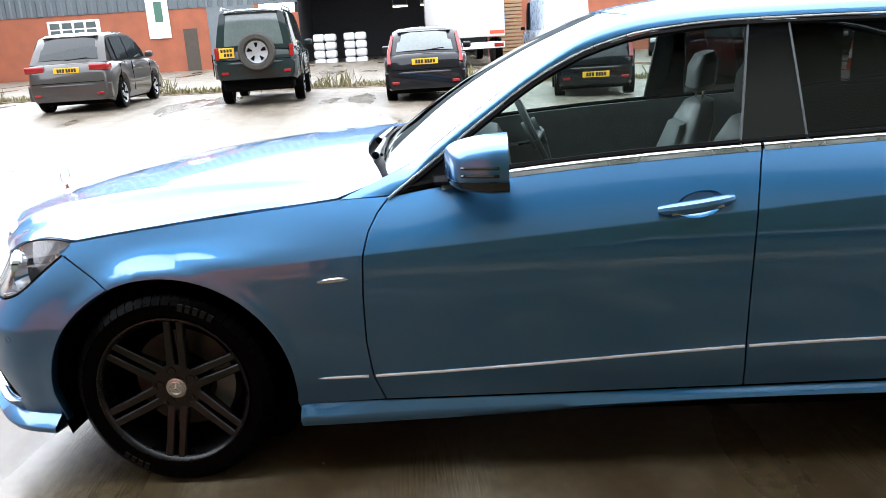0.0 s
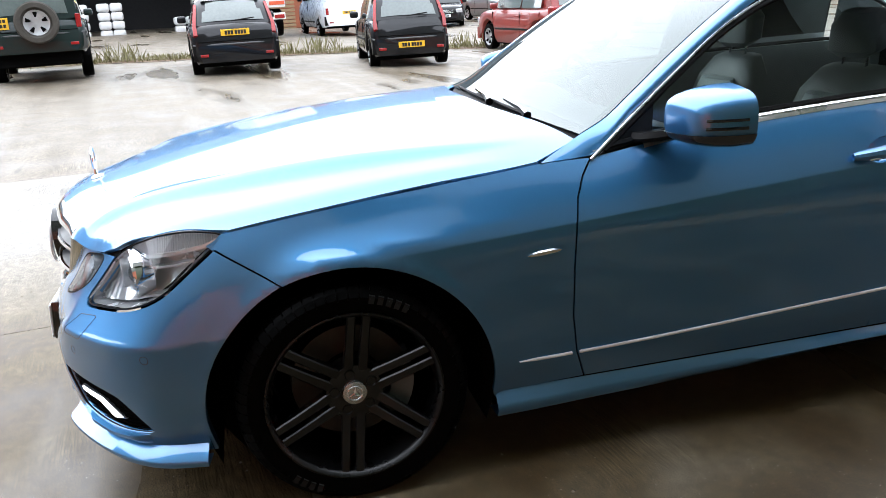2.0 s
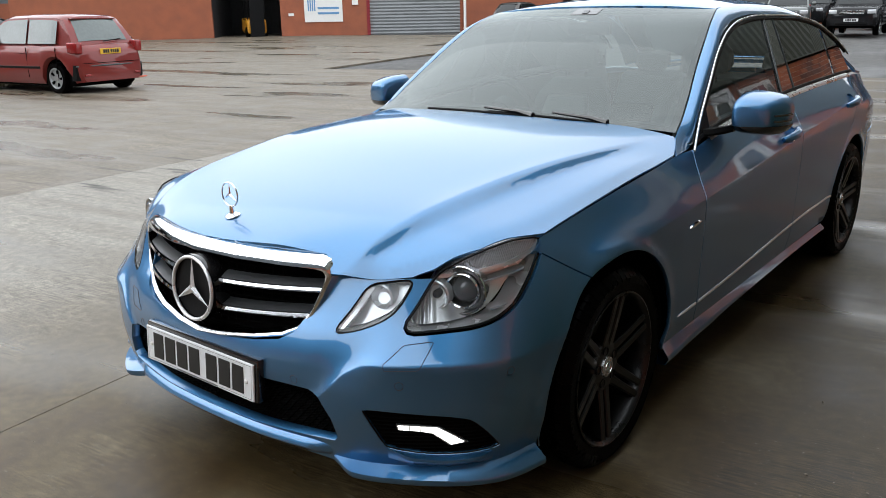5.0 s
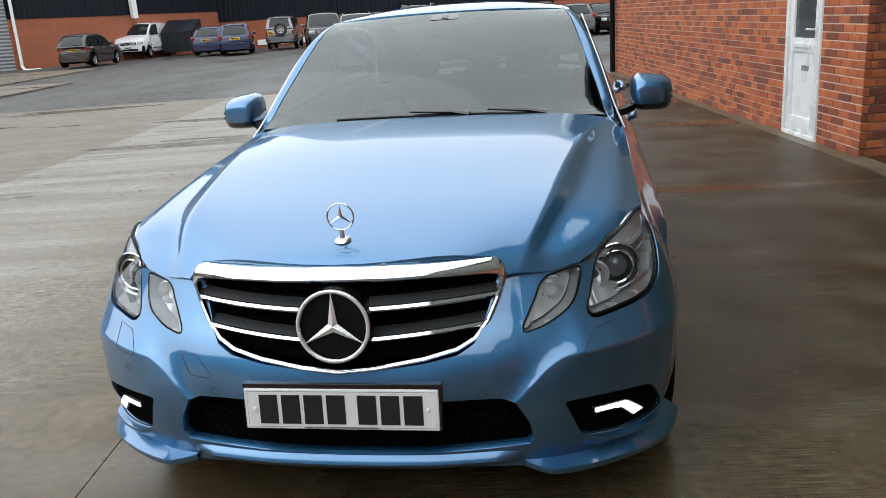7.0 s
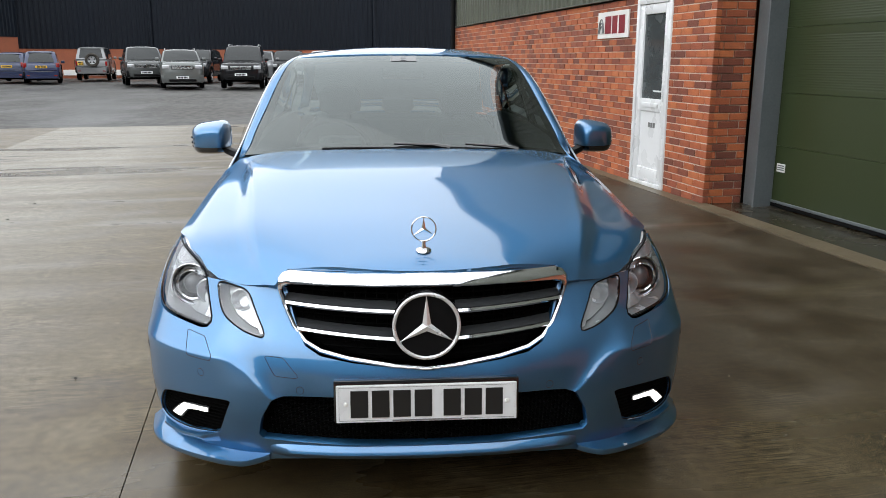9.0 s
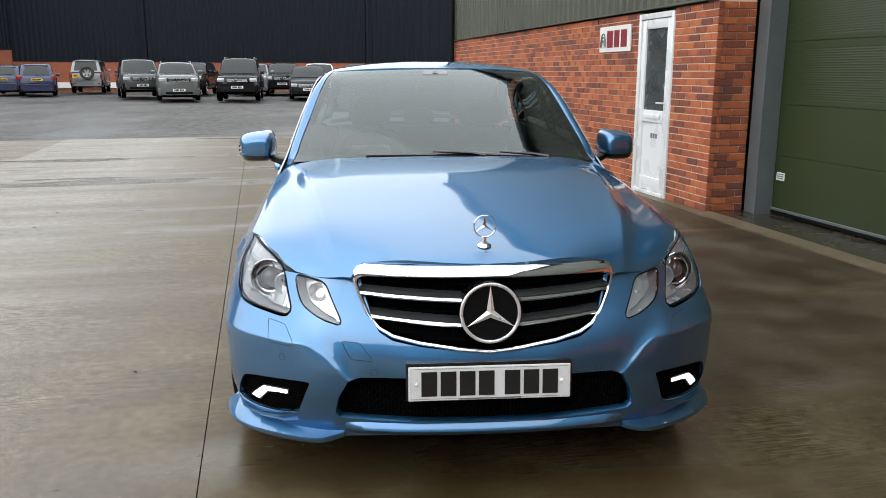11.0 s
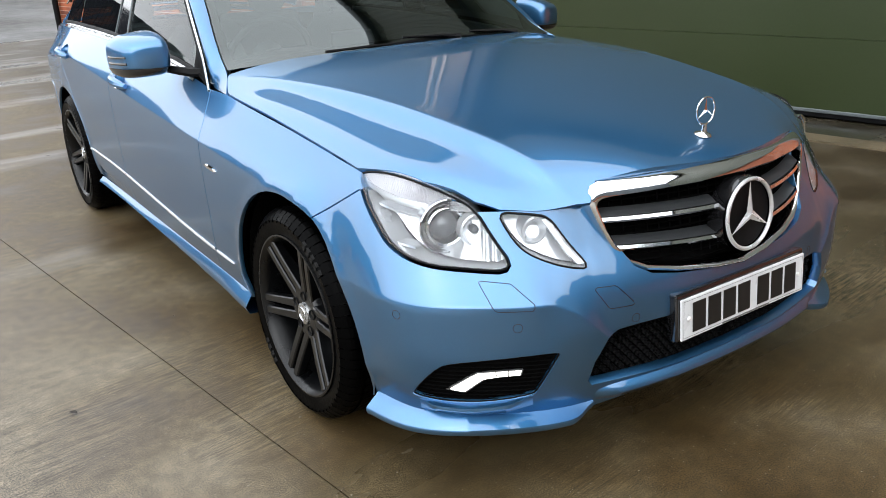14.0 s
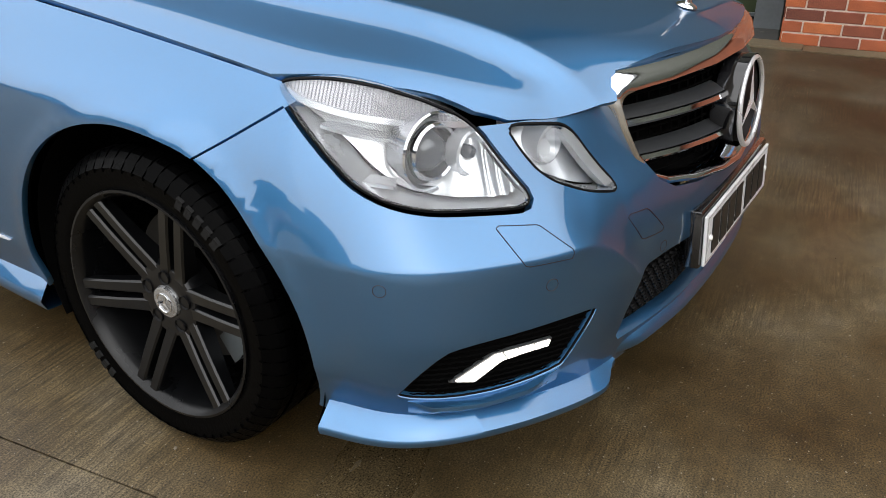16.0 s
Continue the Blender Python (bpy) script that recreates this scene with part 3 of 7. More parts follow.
part("downpipe", tube([(U[3] + .7, -.1, .25), (U[3] + .7, -.1, 6)], .08, 8), SIGN_WHITE, shut, "white downpipe")
part("pipe_foot", tube([(U[3] + .7, -.1, .3), (U[3] + .8, -.25, .08), (U[3] + 1.5, -.5, .06)], .09, 8), SIGN_WHITE, shut)
# bay walls: the gloom indoors is put into their colour
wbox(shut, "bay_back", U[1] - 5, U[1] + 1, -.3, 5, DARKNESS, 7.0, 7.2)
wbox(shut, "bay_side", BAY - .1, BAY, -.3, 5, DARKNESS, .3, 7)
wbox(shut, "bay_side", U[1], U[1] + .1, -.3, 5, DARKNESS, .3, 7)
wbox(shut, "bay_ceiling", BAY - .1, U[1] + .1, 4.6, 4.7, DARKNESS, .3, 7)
notice = wbox(shut, "notice", U[1] + 1.35, U[1] + 3.5, .85, 2.5, SIGN_WHITE, -.06, -.003, "white notice board with blue bars")
for k in range(4):
    part("bar", box((U[1] + 1.55 + .12 * k, -.075, 1.45), (U[1] + 1.62 + .12 * k, -.062, 2.35)), SIGN_BLUE, notice)
for k in range(2):
    part("bar", box((U[1] + 2.1, -.075, 1.55 - .28 * k), (U[1] + 3.3, -.062, 1.66 - .28 * k)), SIGN_BLUE, notice)
wbox(shut, "small_notice", U[2] - .9, U[2] - .55, 1.75, 2.3, SIGN_WHITE, -.05, -.003)
wbox(shut, "small_notice", U[1] + .45, U[1] + .75, 1.2, 1.35, SIGN_WHITE, -.05, -.003)

# plain unseen shed, closes the yard behind the saloon's nose; added to darken its reflections
south, ln = flat_wall("wall_south", "unseen long grey metal shed on a brick plinth, added to darken reflections", ((15, -26), (-62, -26)), ())
wbox(south, "plinth", 0, ln, -.6, 2.4, BRICK_FAR, 0, .3)
part("cladding", wave_sheet(0, ln, 2.4, 9.5, .5, .05, lambda u, d, z: (u, -.02 - d, z)), CLAD_GREY, south, "", False)
wbox(south, "core", 0, ln, 2.4, 9.5, CLAD_GREY, .06, .3)

# brick works across the yard
west, ln = flat_wall("wall_west", "brick works building with grey ribbed cladding and open store", ((-44.5, -50), (-44.5, 11)), ())
STORE = (42.2, 52.0)
wbox(west, "brick_wall", 0, STORE[0] - 2.0, -.6, 3.5, BRICK_FAR)
wbox(west, "brick_wall", STORE[0] - 2.0, STORE[0], -.6, 3.0, BRICK_FAR)
wbox(west, "brick_wall", STORE[1], ln, -.6, 3.0, BRICK_FAR)
part("cladding", wave_sheet(0, STORE[0], 3.5, 8, .5, .05, lambda u, d, z: (u, -.02 - d, z)), CLAD_GREY, west, "grey ribbed cladding", False)
wbox(west, "core", 0, STORE[0], 3.5, 8, CLAD_GREY, .06, .3)
wbox(west, "cladding", STORE[0], STORE[1], 5.2, 8, CLAD_GREY)
wbox(west, "cladding", STORE[1], ln, 3.0, 8, CLAD_GREY)
# store walls coloured near-black for the shade inside
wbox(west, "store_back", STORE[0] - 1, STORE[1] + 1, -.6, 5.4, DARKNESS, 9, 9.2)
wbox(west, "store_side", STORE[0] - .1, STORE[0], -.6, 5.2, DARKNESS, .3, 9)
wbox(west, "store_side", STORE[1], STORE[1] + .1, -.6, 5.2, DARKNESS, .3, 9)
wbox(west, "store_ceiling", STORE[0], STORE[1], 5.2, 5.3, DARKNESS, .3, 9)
win = wbox(west, "window_board", 29.6, 32.2, 2.35, 3.25, SIGN_WHITE, -.03, -.003, "white framed window")
for i in range(4):
    for k in range(2):
        part("pane", box((29.72 + .6 * i, -.045, 2.45 + .4 * k), (30.2 + .6 * i, -.032, 2.78 + .36 * k)), CAR_GLASS, win)
nb = wbox(west, "tall_notice", 34.6, 35.7, 2.1, 4.3, SIGN_WHITE, -.08, -.06, "tall white notice board with green shapes")
part("shape", box((35.0, -.1, 2.9), (35.4, -.082, 3.9), .02), surface("green sign paint", (.06, .14, .1), .4), nb)
wbox(west, "door_leaf", 36.3, 37.0, 0, 2.5, TIMBER, -.02, -.003, "dark brown door")
wbox(west, "roller_door", 37.6, 40.0, 0, 4.2, STEEL_GREY, -.03, -.003, "grey steel door")
far_block, ln2 = flat_wall("wall_west_far", "grey industrial sheds beyond the yard", ((-72, 2), (-52, 32)), ())
wbox(far_block, "wall", -8, ln2 + 4, -.6, 2.2, BRICK_FAR)
wbox(far_block, "cladding", -8, ln2 + 4, 2.2, 8.5, CLAD_GREY)
for u in (4, 11, 19, 26):
    wbox(far_block, "blue_shape", u, u + 2.6, .4, 3.6, SIGN_BLUE, -.05, -.003)

# ---- the saloon's outer surface ----
def curve(table):
    """A smooth curve through (a, b) pairs that does not overshoot."""
    xs, ys = np.array([p[0] for p in table], float), np.array([p[1] for p in table], float)
    h, d = np.diff(xs), np.diff(ys) / np.diff(xs)
    m = np.empty(len(xs))
    m[0], m[-1] = d[0], d[-1]
    for i in range(1, len(xs) - 1):
        w1, w2 = 2 * h[i] + h[i - 1], h[i] + 2 * h[i - 1]
        m[i] = 0 if d[i - 1] * d[i] <= 0 else (w1 + w2) / (w1 / d[i - 1] + w2 / d[i])

    def at(x):
        x = min(max(x, xs[0]), xs[-1])
        i = min(int(np.searchsorted(xs, x, "right")) - 1, len(xs) - 2)
        u = (x - xs[i]) / h[i]
        return float((1 + 2 * u) * (1 - u) ** 2 * ys[i] + u * (1 - u) ** 2 * h[i] * m[i]
                     + u * u * (3 - 2 * u) * ys[i + 1] + u * u * (u - 1) * h[i] * m[i + 1])
    return at


def spline(table):
    """A cubic curve through (a, b) pairs with no break in its bend."""
    xs, ys = np.array([p[0] for p in table], float), np.array([p[1] for p in table], float)
    n, h = len(xs), np.diff(xs)
    a, r = np.zeros((n, n)), np.zeros(n)
    a[0, 0] = a[-1, -1] = 1
    for i in range(1, n - 1):
        a[i, i - 1:i + 2] = h[i - 1], 2 * (h[i - 1] + h[i]), h[i]
        r[i] = 6 * ((ys[i + 1] - ys[i]) / h[i] - (ys[i] - ys[i - 1]) / h[i - 1])
    m = np.linalg.solve(a, r)

    def at(x):
        x = min(max(x, xs[0]), xs[-1])
        i = min(max(int(np.searchsorted(xs, x, "right")) - 1, 0), n - 2)
        u, v = xs[i + 1] - x, x - xs[i]
        return float((m[i] * u**3 + m[i + 1] * v**3) / (6 * h[i]) + (ys[i] / h[i] - m[i] * h[i] / 6) * u + (ys[i + 1] / h[i] - m[i + 1] * h[i] / 6) * v)
    return at


def smooth(a, b, x):
    u = min(max((x - a) / (b - a), 0), 1)
    return u * u * (3 - 2 * u)


PLAN = [(0, -.884), (.14, -.881), (.26, -.872), (.45, -.838), (.56, -.808), (.665, -.752), (.76, -.682), (.83, -.612), (.877, -.53),
        (.902, -.42), (.911, -.3), (.914, 0), (.917, .5), (.918, 1.2), (.916, 1.9), (.914, 2.5), (.908, 2.9), (.888, 3.3), (.85, 3.58),
        (.77, 3.79), (.62, 3.91), (.3, 3.972), (0, 3.985)]


def plan_table():
    pts = [np.array(p, float) for p in PLAN]
    pts = [pts[1] * (-1, 1)] + pts + [pts[-2] * (-1, 1)]
    out = []
    for i in range(1, len(pts) - 2):
        a, b, c, d = pts[i - 1:i + 3]
        ta, tb = (c - a) / np.linalg.norm(c - a), (d - b) / np.linalg.norm(d - b)
        l = np.linalg.norm(c - b)
        for u in np.arange(0, 1, .1):
            out.append((2 * u**3 - 3 * u * u + 1) * b + (u**3 - 2 * u * u + u) * l * ta + (3 * u * u - 2 * u**3) * c + (u**3 - u * u) * l * tb)
    out = np.array(out + [pts[-2]])
    s = np.concatenate([[0], np.cumsum(np.linalg.norm(np.diff(out, axis=0), axis=1))])
    t = np.gradient(out, s, axis=0)
    t /= np.linalg.norm(t, axis=1)[:, None]
    n = np.stack([t[:, 1], -t[:, 0]], 1)
    return s, out, n


PS, PXY, PN = plan_table()
PS_END = float(PS[-1])


def s_of_x(x):
    """Along the nose: the way round the plan to the half-width x."""
    k = PXY[:, 1] < -.3
    return float(np.interp(x, PXY[k, 0], PS[k]))


def s_of_y(y):
    """Along the flank: the way round the plan to the length y."""
    return float(np.interp(y, PXY[:, 1], PS))


BELT = curve([(-1, .78), (-.6, .79), (-.31, .812), (.1, .862), (.58, .911), (.73, .915), (1.1, .962), (1.5, .99), (1.87, 1.006), (2.4, 1.02), (2.9, 1.025), (3.4, 1.01), (3.9, .96), (4.2, .95)])
INSET = curve([(-.3, .045), (-.05, .04), (.03, .03), (.14, .013), (.3, .006), (.55, 0), (.70, .002), (.768, .007), (.79, .012), (.84, .040), (.91, .073), (1, .103), (1.2, .17)])
LOW = curve([(-.4, .045), (-.07, .04), (.04, .03), (.19, .013), (.4, .006), (.75, 0), (.93, .001), (1, .003)])
NOSE = curve([(.1, -.10), (.18, -.055), (.25, -.03), (.33, -.012), (.42, 0), (.5, 0), (.540, -.0005), (.547, -.0035), (.553, -.0085), (.60, -.045), (.64, -.073), (.70, -.106), (.76, -.136), (.82, -.17), (.9, -.22)])


NOSE_MID = curve([(.1, -.10), (.18, -.055), (.25, -.03), (.33, -.012), (.40, -.002), (.45, 0), (.50, -.006), (.55, -.021), (.60, -.046), (.64, -.073), (.70, -.106), (.76, -.136), (.82, -.17), (.9, -.22)])
# the bumper's crease: level round the corner, then swept down to the lower intake
FOLD = curve([(0, .395), (.40, .405), (.455, .432), (.50, .474), (.55, .517), (.60, .538), (.70, .545), (1.0, .55), (1.4, .565)])


def plan_at(s):
    return np.array([np.interp(s, PS, PXY[:, 0]), np.interp(s, PS, PXY[:, 1])]), np.array([np.interp(s, PS, PN[:, 0]), np.interp(s, PS, PN[:, 1])])


def crease(y):
    """Height of the sharp line along the doors."""
    return .733 + .0721 * (min(y, 3.2) - .35)


def side_inset(y, z):
    f, k = (z - .26) / (BELT(y) - .26), smooth(-.15, .62, y) * (1 - smooth(2.8, 3.2, y))
    soft = INSET(f)
    if k == 0:
        return soft
    c = (crease(y) - .26) / (BELT(y) - .26)
    w = (f - c) / (1 - c)
    return soft * (1 - k) + k * (LOW(f / c) if w < 0 else .003 + .1 * w * (.78 + .22 * w))


S_A, S_B = s_of_x(.74), s_of_y(-.34)


def flank(s, z, off=0.0):
    """A point of the lower body, half of the car with x > 0: s round the plan, z up."""
    p, n = plan_at(s)
    k = smooth(S_A, S_B, s)
    side = -side_inset(p[1], z)
    up = z - FOLD(s)
    if up > 0 and s > .86:
        w = smooth(.86, 1.02, s) * smooth(-.04, -.26, p[1])
        r = min(1.3, up / (BELT(p[1]) - FOLD(s)))
        side = side * (1 - w) - w * .103 * (.36 * r + .64 * r * r)
    mid = smooth(.66, .53, s)
    front = NOSE(z) * (1 - mid) + NOSE_MID(z) * mid
    if .18 < s < .68:
        slope = (FOLD(s + .004) - FOLD(s - .004)) / .008
        d = (z - FOLD(s)) / math.sqrt(1 + slope * slope)
        if 0 < d < .3:
            front -= .013 * (1 - math.exp(-d / .018)) * math.exp(-(d / .10) ** 2) * smooth(.67, .58, s) * smooth(.2, .38, s)
    o = (1 - k) * front + k * side + off
    # the flared lip of the front and rear arches
    for cy in (0.0, 2.874):
        r = math.hypot((p[1] - cy) / 1.05, z - .325) if s > S_A else 9
        o += .006 * math.exp(-((r - .385) / .026) ** 2) if r < .6 else 0
    return (p[0] + n[0] * o, p[1] + n[1] * o, z)



def inside(poly, a, b):
    hit, j = False, len(poly) - 1
    for i in range(len(poly)):
        (xi, yi), (xj, yj) = poly[i], poly[j]
        if (yi > b) != (yj > b) and a < (xj - xi) * (b - yi) / (yj - yi) + xi:
            hit = not hit
        j = i
    return hit


def dense(poly, cell):
    out = []
    for i, p in enumerate(poly):
        q = poly[(i + 1) % len(poly)]
        n = max(1, math.ceil(math.hypot(q[0] - p[0], q[1] - p[1]) / cell))
        out += [(p[0] + (q[0] - p[0]) * k / n, p[1] + (q[1] - p[1]) * k / n) for k in range(n)]
    return out


def area(poly):
    return sum(p[0] * q[1] - q[0] * p[1] for p, q in zip(poly, poly[1:] + poly[:1])) / 2


def shrink(poly, g):
    """The outline drawn in by g all round."""
    if area(poly) < 0:
        poly = poly[::-1]
    out, n = [], len(poly)
    for i in range(n):
        a, b, c = poly[i - 1], poly[i], poly[(i + 1) % n]
        e1, e2 = Vector((b[0] - a[0], b[1] - a[1])), Vector((c[0] - b[0], c[1] - b[1]))
        if e1.length < 1e-9 or e2.length < 1e-9:
            out.append(b)
            continue
        n1, n2 = Vector((-e1.y, e1.x)).normalized(), Vector((-e2.y, e2.x)).normalized()
        m = n1 + n2
        m = m / max(m.length_squared / 2, .35)
        out.append((b[0] + m.x * g, b[1] + m.y * g))
    return out


def rounded(pts, rounds=2, closed=True):
    """Chaikin corner cutting, for outlines with soft corners."""
    for _ in range(rounds):
        out = []
        n = len(pts)
        for i in range(n if closed else n - 1):
            p, q = pts[i], pts[(i + 1) % n]
            out += [tuple(.75 * a + .25 * b for a, b in zip(p, q)), tuple(.25 * a + .75 * b for a, b in zip(p, q))]
        pts = out if closed else [pts[0]] + out[1:-1] + [pts[-1]]
    return pts


def patch_data(poly, fn, cell=.03, holes=(), gap=.0025, flange=.014, lines=(), edge=.006):
    """A panel: the outline poly (in two plain coordinates) filled with a fine net, laid on the surface fn, with folded edges.
    Returns vertices, faces and normals."""
    from mathutils.geometry import delaunay_2d_cdt
    poly = dense(shrink(list(poly), gap), edge if edge > 0 else cell)
    loops = [poly] + [dense(list(h), edge if edge > 0 else cell) for h in holes]
    vs, es = [], []
    for lp in loops:
        k = len(vs)
        vs += [Vector(p) for p in lp]
        es += [(k + i, k + (i + 1) % len(lp)) for i in range(len(lp))]
    xs, ys = [p[0] for p in poly], [p[1] for p in poly]
    rim = np.array([tuple(v) for v in vs])
    extra = [p for line in lines for p in dense(line, .012)[:-1] if inside(poly, *p) and ((rim - p) ** 2).sum(1).min() > .004 ** 2]
    vs += [Vector(p) for p in extra]
    if extra:
        rim = np.concatenate([rim, np.array(extra)])
    a = min(xs) + cell / 2
    while a < max(xs):
        b = min(ys) + cell / 2
        while b < max(ys):
            if inside(poly, a, b) and not any(inside(h, a, b) for h in loops[1:]) and ((rim - (a, b)) ** 2).sum(1).min() > (cell * .45) ** 2:
                vs.append(Vector((a, b)))
            b += cell
        a += cell
    ov, _, of, _, _, _ = delaunay_2d_cdt(vs, es, [], 0, 1e-6)
    faces = []
    for f in of:
        c = sum((ov[i] for i in f), Vector((0, 0))) / len(f)
        if inside(poly, c.x, c.y) and not any(inside(h, c.x, c.y) for h in loops[1:]):
            faces.append(list(f))
    e = 2e-3
    P = [Vector(fn(v.x, v.y)) for v in ov]
    N = []
    for v in ov:
        da, db = Vector(fn(v.x + e, v.y)) - Vector(fn(v.x - e, v.y)), Vector(fn(v.x, v.y + e)) - Vector(fn(v.x, v.y - e))
        n = da.cross(db)
        N.append(n.normalized() if n.length > 0 else Vector((0, 0, 1)))
    # one orientation for all
    mid = sum(P, Vector()) / len(P)
    if sum((p - Vector((0, 1.5, .55))).dot(n) for p, n in zip(P, N)) < 0:
        N = [-n for n in N]
    out = []
    for f in faces:
        fn_ = (P[f[1]] - P[f[0]]).cross(P[f[2]] - P[f[0]])
        out.append(f if fn_.dot(N[f[0]]) > 0 else f[::-1])
    faces = out
    # folded edges
    count = {}
    for f in faces:
        for i in range(len(f)):
            k = (f[i], f[(i + 1) % len(f)])
            count[k] = 1
    border = [k for k in count if (k[1], k[0]) not in count]
    for i, j in border if flange else ():
        d = (P[j] - P[i])
        sn = d.cross(N[i]).normalized()
        k = len(P)
        r = .0022
        P += [P[i].copy(), P[j].copy(), P[i] - N[i] * flange, P[j] - N[j] * flange]
        N += [(N[i] * .4 + sn).normalized(), (N[j] * .4 + sn).normalized(), sn, sn]
        faces.append([k + 1, k, k + 2, k + 3])
    return P, faces, N


def panel(name, material, parent, pieces, label="", mirror=False, both=False):
    """One mesh of one or more patches; mirror: on the other side of the car; both: the two halves in one mesh."""
    P, F, N = [], [], []
    for p, f, n in pieces:
        for sgn in ((1, -1) if both else ((-1,) if mirror else (1,))):
            k = len(P)
            P += [Vector((v.x * sgn, v.y, v.z)) for v in p]
            N += [Vector((v.x * sgn, v.y, v.z)) for v in n]
            F += [[i + k for i in (q if sgn > 0 else q[::-1])] for q in f]
    me = bpy.data.meshes.new(name)
    me.from_pydata(P, [], F)
    me.polygons.foreach_set("use_smooth", [True] * len(F))
    me.normals_split_custom_set_from_vertices(N)
    me.materials.append(material)
    ob = new(name, me)
    ob.parent = parent
    if label:
        ob["label"] = label
    return ob


def ys(pts):
    """Flank outline given as (y, z), in way round the plan and z."""
    return [(s_of_y(y), z) for y, z in pts]


def arch(cy, a0, a1, n=26, rx=.402, rz=.380, cz=.325):
    return [(cy + rx * math.cos(a), cz + rz * math.sin(a)) for a in np.linspace(a0, a1, n)]


# ---- the saloon ----
car = thing("saloon_car", "light blue metallic four-door saloon, clean, parked with running lights on", "car")

HEAD = rounded([(1.235, .804), (1.205, .816), (1.12, .822), (.99, .806), (.87, .781), (.795, .752), (.745, .685), (.685, .613), (.80, .619), (.93, .632), (1.04, .662), (1.115, .72), (1.19, .772)], 2)
PARK = rounded([(.728, .740), (.65, .734), (.575, .724), (.53, .668), (.475, .598), (.54, .608), (.60, .624), (.665, .652), (.705, .70)], 2)
FOG = rounded([(.586, .414), (.590, .404), (.638, .310), (.650, .298), (.72, .285), (.81, .277), (.94, .282), (.970, .288), (.966, .295), (.935, .335), (.885, .386), (.85, .398), (.77, .408), (.66, .416), (.600, .418)], 1)
MOUTH = [(0, .288), (.2, .290), (.40, .296), (.49, .300), (.503, .315), (.49, .37), (.455, .43), (.42, .442), (.26, .448), (0, .450)]
GRILLE_EDGE = [(0, .528), (.10, .536), (.22, .550), (.31, .566), (.355, .590), (.385, .635), (.41, .690), (.432, .742)]
G_S = [(s_of_x(x) if x else 0.0, z) for x, z in GRILLE_EDGE]
ARCH_F = arch(0, math.pi * 1.09, math.radians(114), 18)

HEAD_OUT = shrink(HEAD, -.004)
HEAD_LOW = HEAD_OUT[min(range(len(HEAD)), key=lambda i: math.dist(HEAD[i], (.785, .745))):]
bump_outline = [(-.0025, .528)] + G_S[1:] + [(.50, .742), (.60, .742), (.70, .744)] + HEAD_LOW \
    + ys([(-.345, .785), (-.165, .674)] + ARCH_F[::-1][1:] + [(-.425, .215), (-.43, .185)]) + [(1.0, .18), (.85, .18), (.62, .195), (.46, .225), (.2, .246), (-.0025, .250)]
front_bumper = panel("front_bumper", PAINT, car, [patch_data(bump_outline, lambda s, z: flank(max(s, 0.0), z), .022, (PARK, FOG, MOUTH), gap=.0025, flange=.03, lines=[[(s, FOLD(s) + d) for s in np.linspace(.44, 1.2, 60)] for d in (-.007, -.001, .005, .012)])], "body-coloured sports front bumper", both=True)


# side blades at the bumper's foot
def blade(mirror):
    bm = bmesh.new()
    rings = []
    for s in np.linspace(1.118, .478, 44):
        k = smooth(.470, .56, s)
        zt = float(np.interp(s, [.46, .62, .8, .96, 1.12], [.246, .241, .238, .238, .240]))
        zb = float(np.interp(s, [.46, .50, .62, .8, .96, 1.12], [.232, .218, .206, .196, .191, .192]))
        o = .004 + .042 * k
        a, b, c, d = (flank(s, z, off) for z, off in ((zt + .008, -.012), (zt, .002), (zb + .020, o), (zb + .012, o + .004)))
        e, g = flank(s, zb, o + .001), flank(s, zb - .004, -.03)
        rings.append([a, b, c, d, e, g])
    add_rings(bm, rings, closed=False)
    if mirror:
        for v in bm.verts:
            v.co.x = -v.co.x
    bmesh.ops.recalc_face_normals(bm, faces=bm.faces)
    return bm


for mir in (False, True):
    part("bumper_blade", blade(mir), PAINT, front_bumper, "body-coloured aerodynamic lip", angle=50)
lip = bmesh.new()
add_rings(lip, [[tuple(np.array(flank(abs(s), z, o)) * (1 if s >= 0 else -1, 1, 1)) for z, o in ((.292, -.012), (.278, -.006 + .018 * (1 - smooth(.40, .51, abs(s)))), (.262, -.006 + .026 * (1 - smooth(.40, .51, abs(s)))), (.246, -.006 + .018 * (1 - smooth(.40, .51, abs(s)))), (.235, -.02))] for s in np.linspace(-.53, .53, 66)], closed=False)
bmesh.ops.recalc_face_normals(lip, faces=lip.faces)
part("front_lip", lip, PAINT, front_bumper, angle=50)

# dark shell behind the panels
shell_poly = [(0, .26), (.5, .235), (.9, .21), (s_of_y(-.42), .2)] + ys(arch(0, math.pi * 1.1, -.12, 24, .415, .392)) + ys([(.47, .2), (2.4, .2)] + arch(2.874, math.pi * 1.1, -.12, 24, .415, .392) + [(3.35, .25)]) + [(PS_END, .28), (PS_END, .95)] + ys([(3.3, .97), (2.8, .99), (1.87, .98), (1.1, .94), (.73, .89), (.58, .885), (.1, .83), (-.20, .72)]) + [(1.15, .615), (.95, .60), (.65, .585), (.45, .57), (0, .50)]
panel("inner_shell", SHELL, car, [patch_data(shell_poly, lambda s, z: flank(s, z, -.028), .05, (FOG, shrink(MOUTH, .004)), 0, 0, edge=.03)], both=True)

